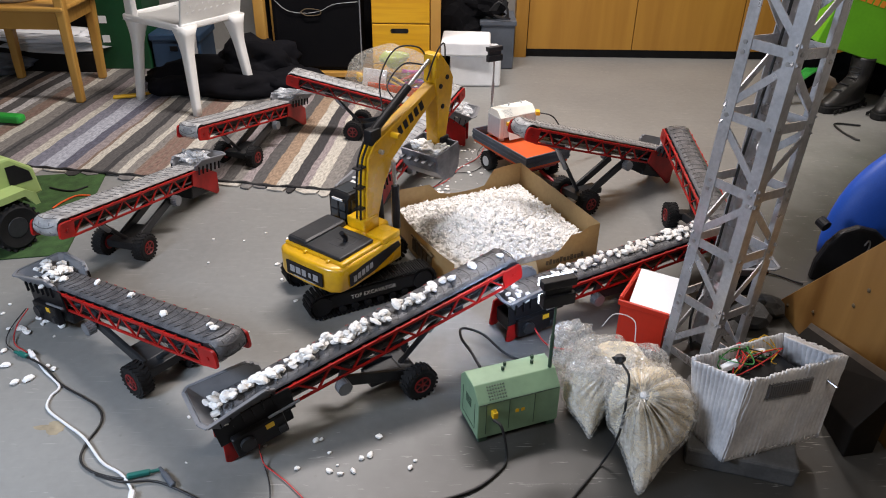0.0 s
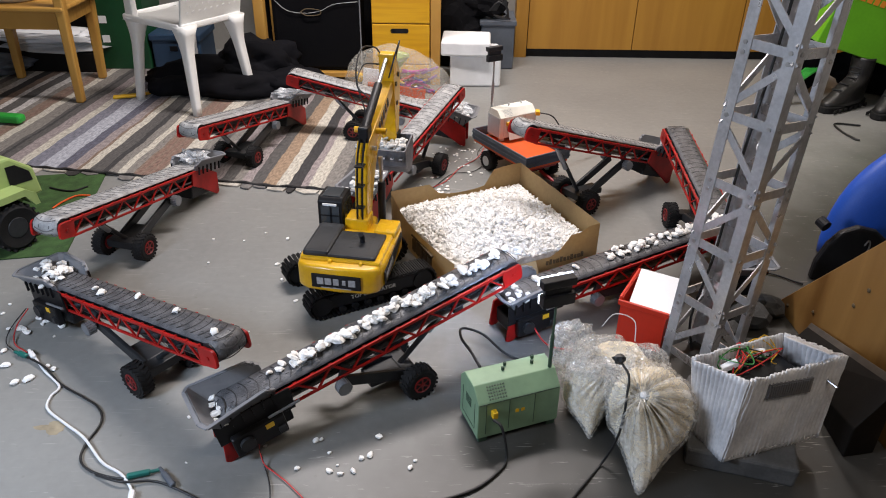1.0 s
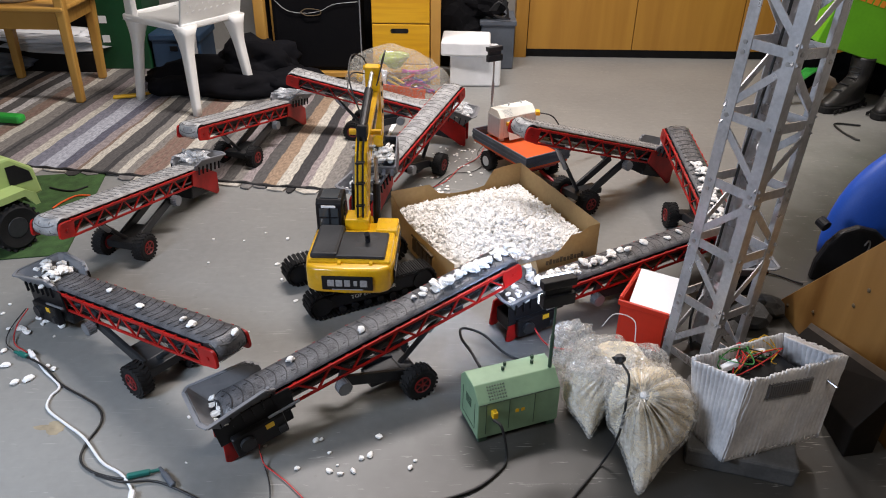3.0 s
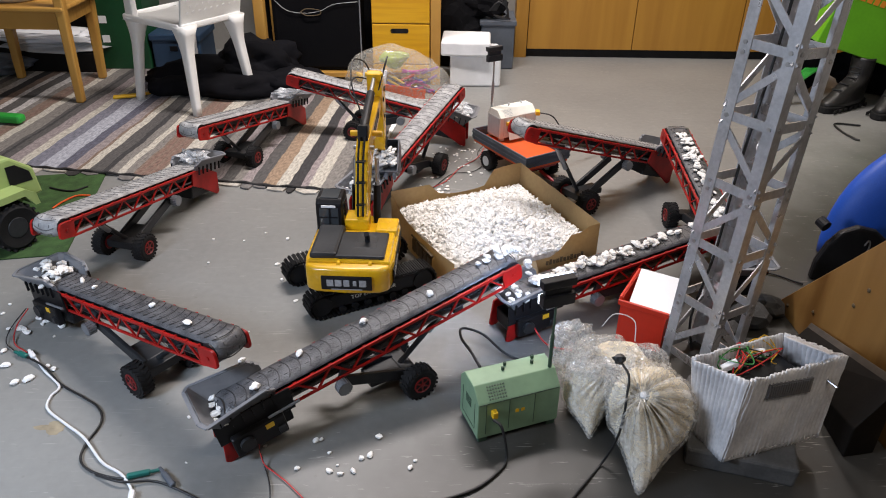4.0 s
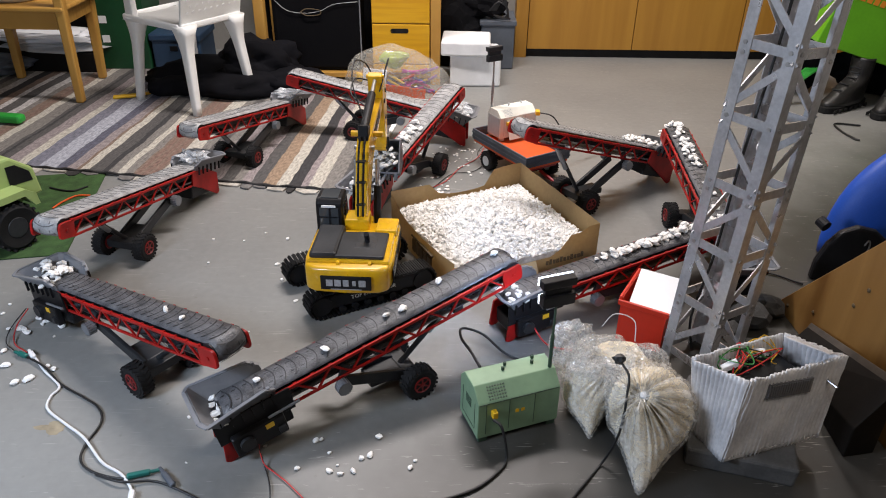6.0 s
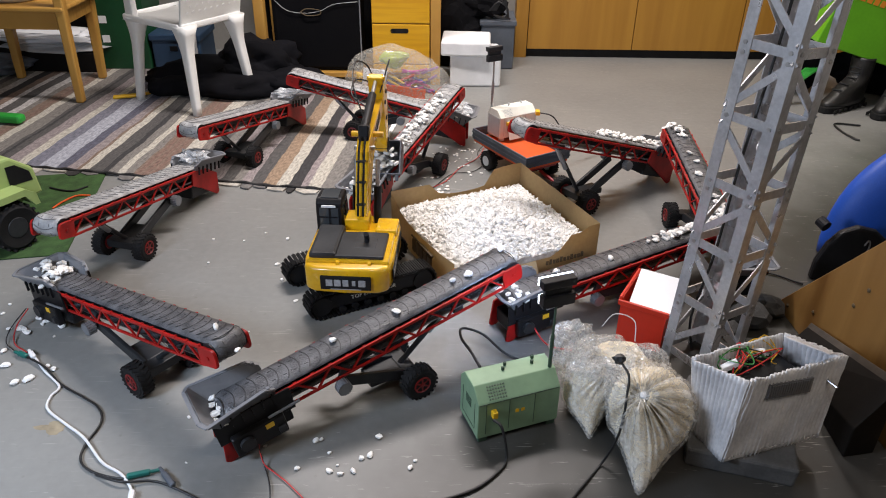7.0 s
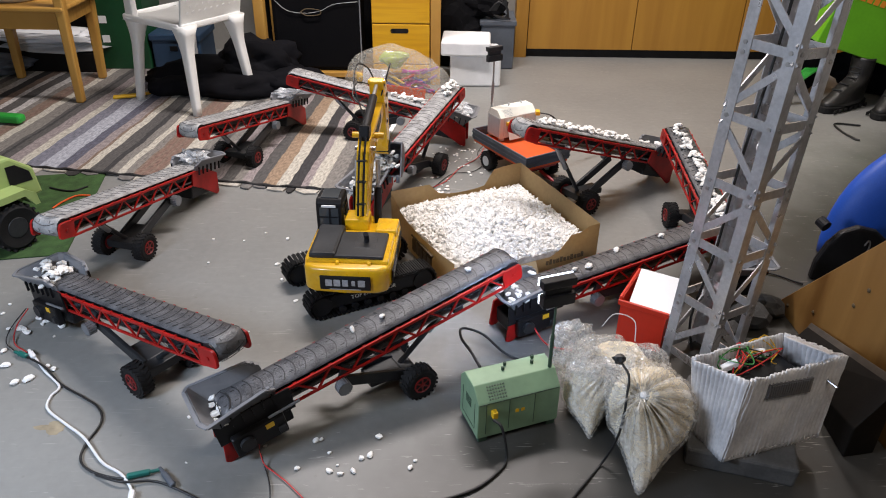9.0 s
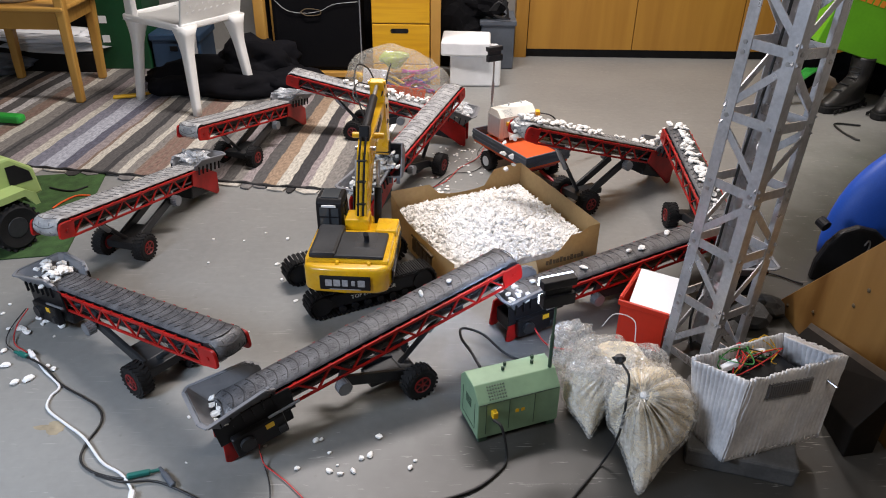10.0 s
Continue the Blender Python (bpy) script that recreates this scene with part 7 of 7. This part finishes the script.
lump(sn, (-0.822, 1.150, 0.0), (0.030, 0.016, 0.0012), 5, 0.9, 3, 3)
loose("paint_flake", sn, M_STAIN, "tan dried flake stuck on the concrete floor", "flake")


# ---------------------------------------------------------------- moving stones
def on_belt(key, u, w, lift):
    return CONV[key]["world"] @ Vector((u, w, BELT_V + lift))


LEG_END, FALL, REST = 0.612, 0.30, 0.10


def chain_place(chain, s, w, lift, last):
    """A place on a chain of conveyors: s is the way travelled from the first hopper, in metres of belt."""
    leg = LEG_END - DROP_U + (FALL + REST) * SPEED
    for i, key in enumerate(chain):
        if key == "G":
            s *= 0.77  # the steep belt runs slower
        if s < LEG_END - DROP_U or (i == len(chain) - 1 and last is None):
            return on_belt(key, max(DROP_U - 0.09, min(DROP_U + s, LEG_END)), w, lift)
        if s < leg:
            t = (s - (LEG_END - DROP_U)) / SPEED
            a = on_belt(key, LEG_END, w, lift)
            b = on_belt(chain[i + 1], DROP_U, w, lift) if i + 1 < len(chain) else Vector(last) + Vector((w * 2, lift * 2, 0))
            k = min(1.0, t / FALL)
            p = a.lerp(b, k)
            p.z = a.z + (b.z - a.z) * k * k
            return p
        s -= leg
    return Vector(last) + Vector((w * 2, lift * 2, 0))


def moving_stones():
    """Every stone that travels, with its way."""
    rnd = random.Random(11)
    out = []

    def add(chain, s0, w, lift, last, start=None):
        ob = part_of("stone", stone_mesh(rnd.randrange(6)), M_STONE)
        tagged(ob, "white pebble riding on the conveyor belt", "stone", "stones on the conveyor belts")
        turn = Euler((rnd.uniform(-0.5, 0.5), rnd.uniform(-0.5, 0.5), rnd.uniform(0, 6.28))).to_matrix().to_4x4()
        sc = rnd.uniform(0.75, 1.2)
        ob.scale = (sc, sc, sc)
        out.append((ob, turn, chain, s0, w, lift, last, start))

    box_top = (0.19, 2.06, 0.125)
    ring = ["A", "I", "H", "G"]
    leg = LEG_END - DROP_U + (FALL + REST) * SPEED
    # batch on the near conveyor
    for _ in range(150):
        s = rnd.uniform(-0.10, 0.49)
        if s > 0.43 and rnd.random() < 0.6:
            continue
        k = 1 if rnd.random() < 0.35 else 0
        add(ring, s, rnd.gauss(0.0, 0.011) * (1 - 0.3 * k), 0.005 + 0.008 * k, box_top)
    # batch on the second conveyor
    for _ in range(115):
        s = leg + rnd.uniform(0.06, 0.60)
        k = 1 if rnd.random() < 0.3 else 0
        add(ring, s, rnd.gauss(0.0, 0.011) * (1 - 0.3 * k), 0.005 + 0.008 * k, box_top)
    for s in (0.62, 0.67, 0.55):
        add(ring, s, rnd.uniform(-0.015, 0.015), 0.005, box_top)
    # stragglers that follow
    for s in (-0.55, -0.85, -1.0, -1.15, -1.38, -1.45):
        add(["B"] + ring, s + leg + 0.12, rnd.uniform(-0.015, 0.015), 0.005, box_top)
    for s in (0.02, 0.13, 0.58, 0.60, 0.44):
        add(["B"] + ring, s, rnd.uniform(-0.02, 0.02), 0.005, box_top)
    # batch from the bucket, through the feed hopper
    for i in range(75):
        k = 1 if rnd.random() < 0.4 else 0
        go = 4.4 + 1.9 * (i / 75) + rnd.uniform(0, 0.2)
        add(["F", "E", "D"], 0.0, rnd.gauss(0, 0.012), 0.005 + 0.008 * k, None, (go, rnd.uniform(-0.075, -0.025), rnd.uniform(-0.05, 0.05), rnd.uniform(-0.018, 0.024), go - 0.7))
    for i in range(44):
        add(["F", "E", "D"], 0.0, 0.0, 0.005, None, (99.0, rnd.uniform(-0.08, -0.02), rnd.uniform(-0.052, 0.052), rnd.uniform(-0.02, 0.018), 5.0 + 9.0 * i / 44))
    return out


def bucket_place(t, v):
    up, mb, ms, mk = excavator_poses(t)
    return Matrix.Translation(EX) @ mk @ v


def stone_place(s, t):
    ob, turn, chain, s0, w, lift, last, start = s
    if start is None:
        return chain_place(chain, s0 + SPEED * t, w, lift, last)
    go, bx, by, bz, drop = start
    seat = on_belt("F", -0.055 + bx * 0.5 + 0.012, by * 0.55, 0.010 + bz + 0.02)
    if t >= go:
        return chain_place(chain, 0.20 * (t - go) + 0.02, w, lift, last) if t > go + 0.3 else seat.lerp(chain_place(chain, 0.08, w, lift, last), (t - go) / 0.3)
    held = bucket_place(min(t, drop), Vector((bx + 0.016, by, -0.018 + bz)))
    if t < drop:
        return held
    k = min(1.0, (t - drop) / 0.4)
    p = held.lerp(seat, k)
    p.z = held.z + (seat.z - held.z) * k * k
    return p


STONES = moving_stones()


# ---------------------------------------------------------------- motion
def motions():
    times = [i / 10 for i in range(101)]
    for name, ob, i in (("upper", upper, 0), ("boom", boom, 1), ("stick", stick, 2), ("bucket", bucket, 3)):
        walk(ob, [(t, excavator_poses(t)[i]) for t in times[::1]])
    for key, c in CONV.items():
        for i, ob in enumerate(c["cleats"]):
            s0 = BELT_LOOP * i / CLEATS + c["phase"]
            walk(ob, [(t, belt_at(s0 + SPEED * t, 0.0002)) for t in times])
    for s in STONES:
        ob, turn = s[0], s[1]
        walk(ob, [(t, Matrix.Translation(stone_place(s, t)) @ turn) for t in times])


motions()
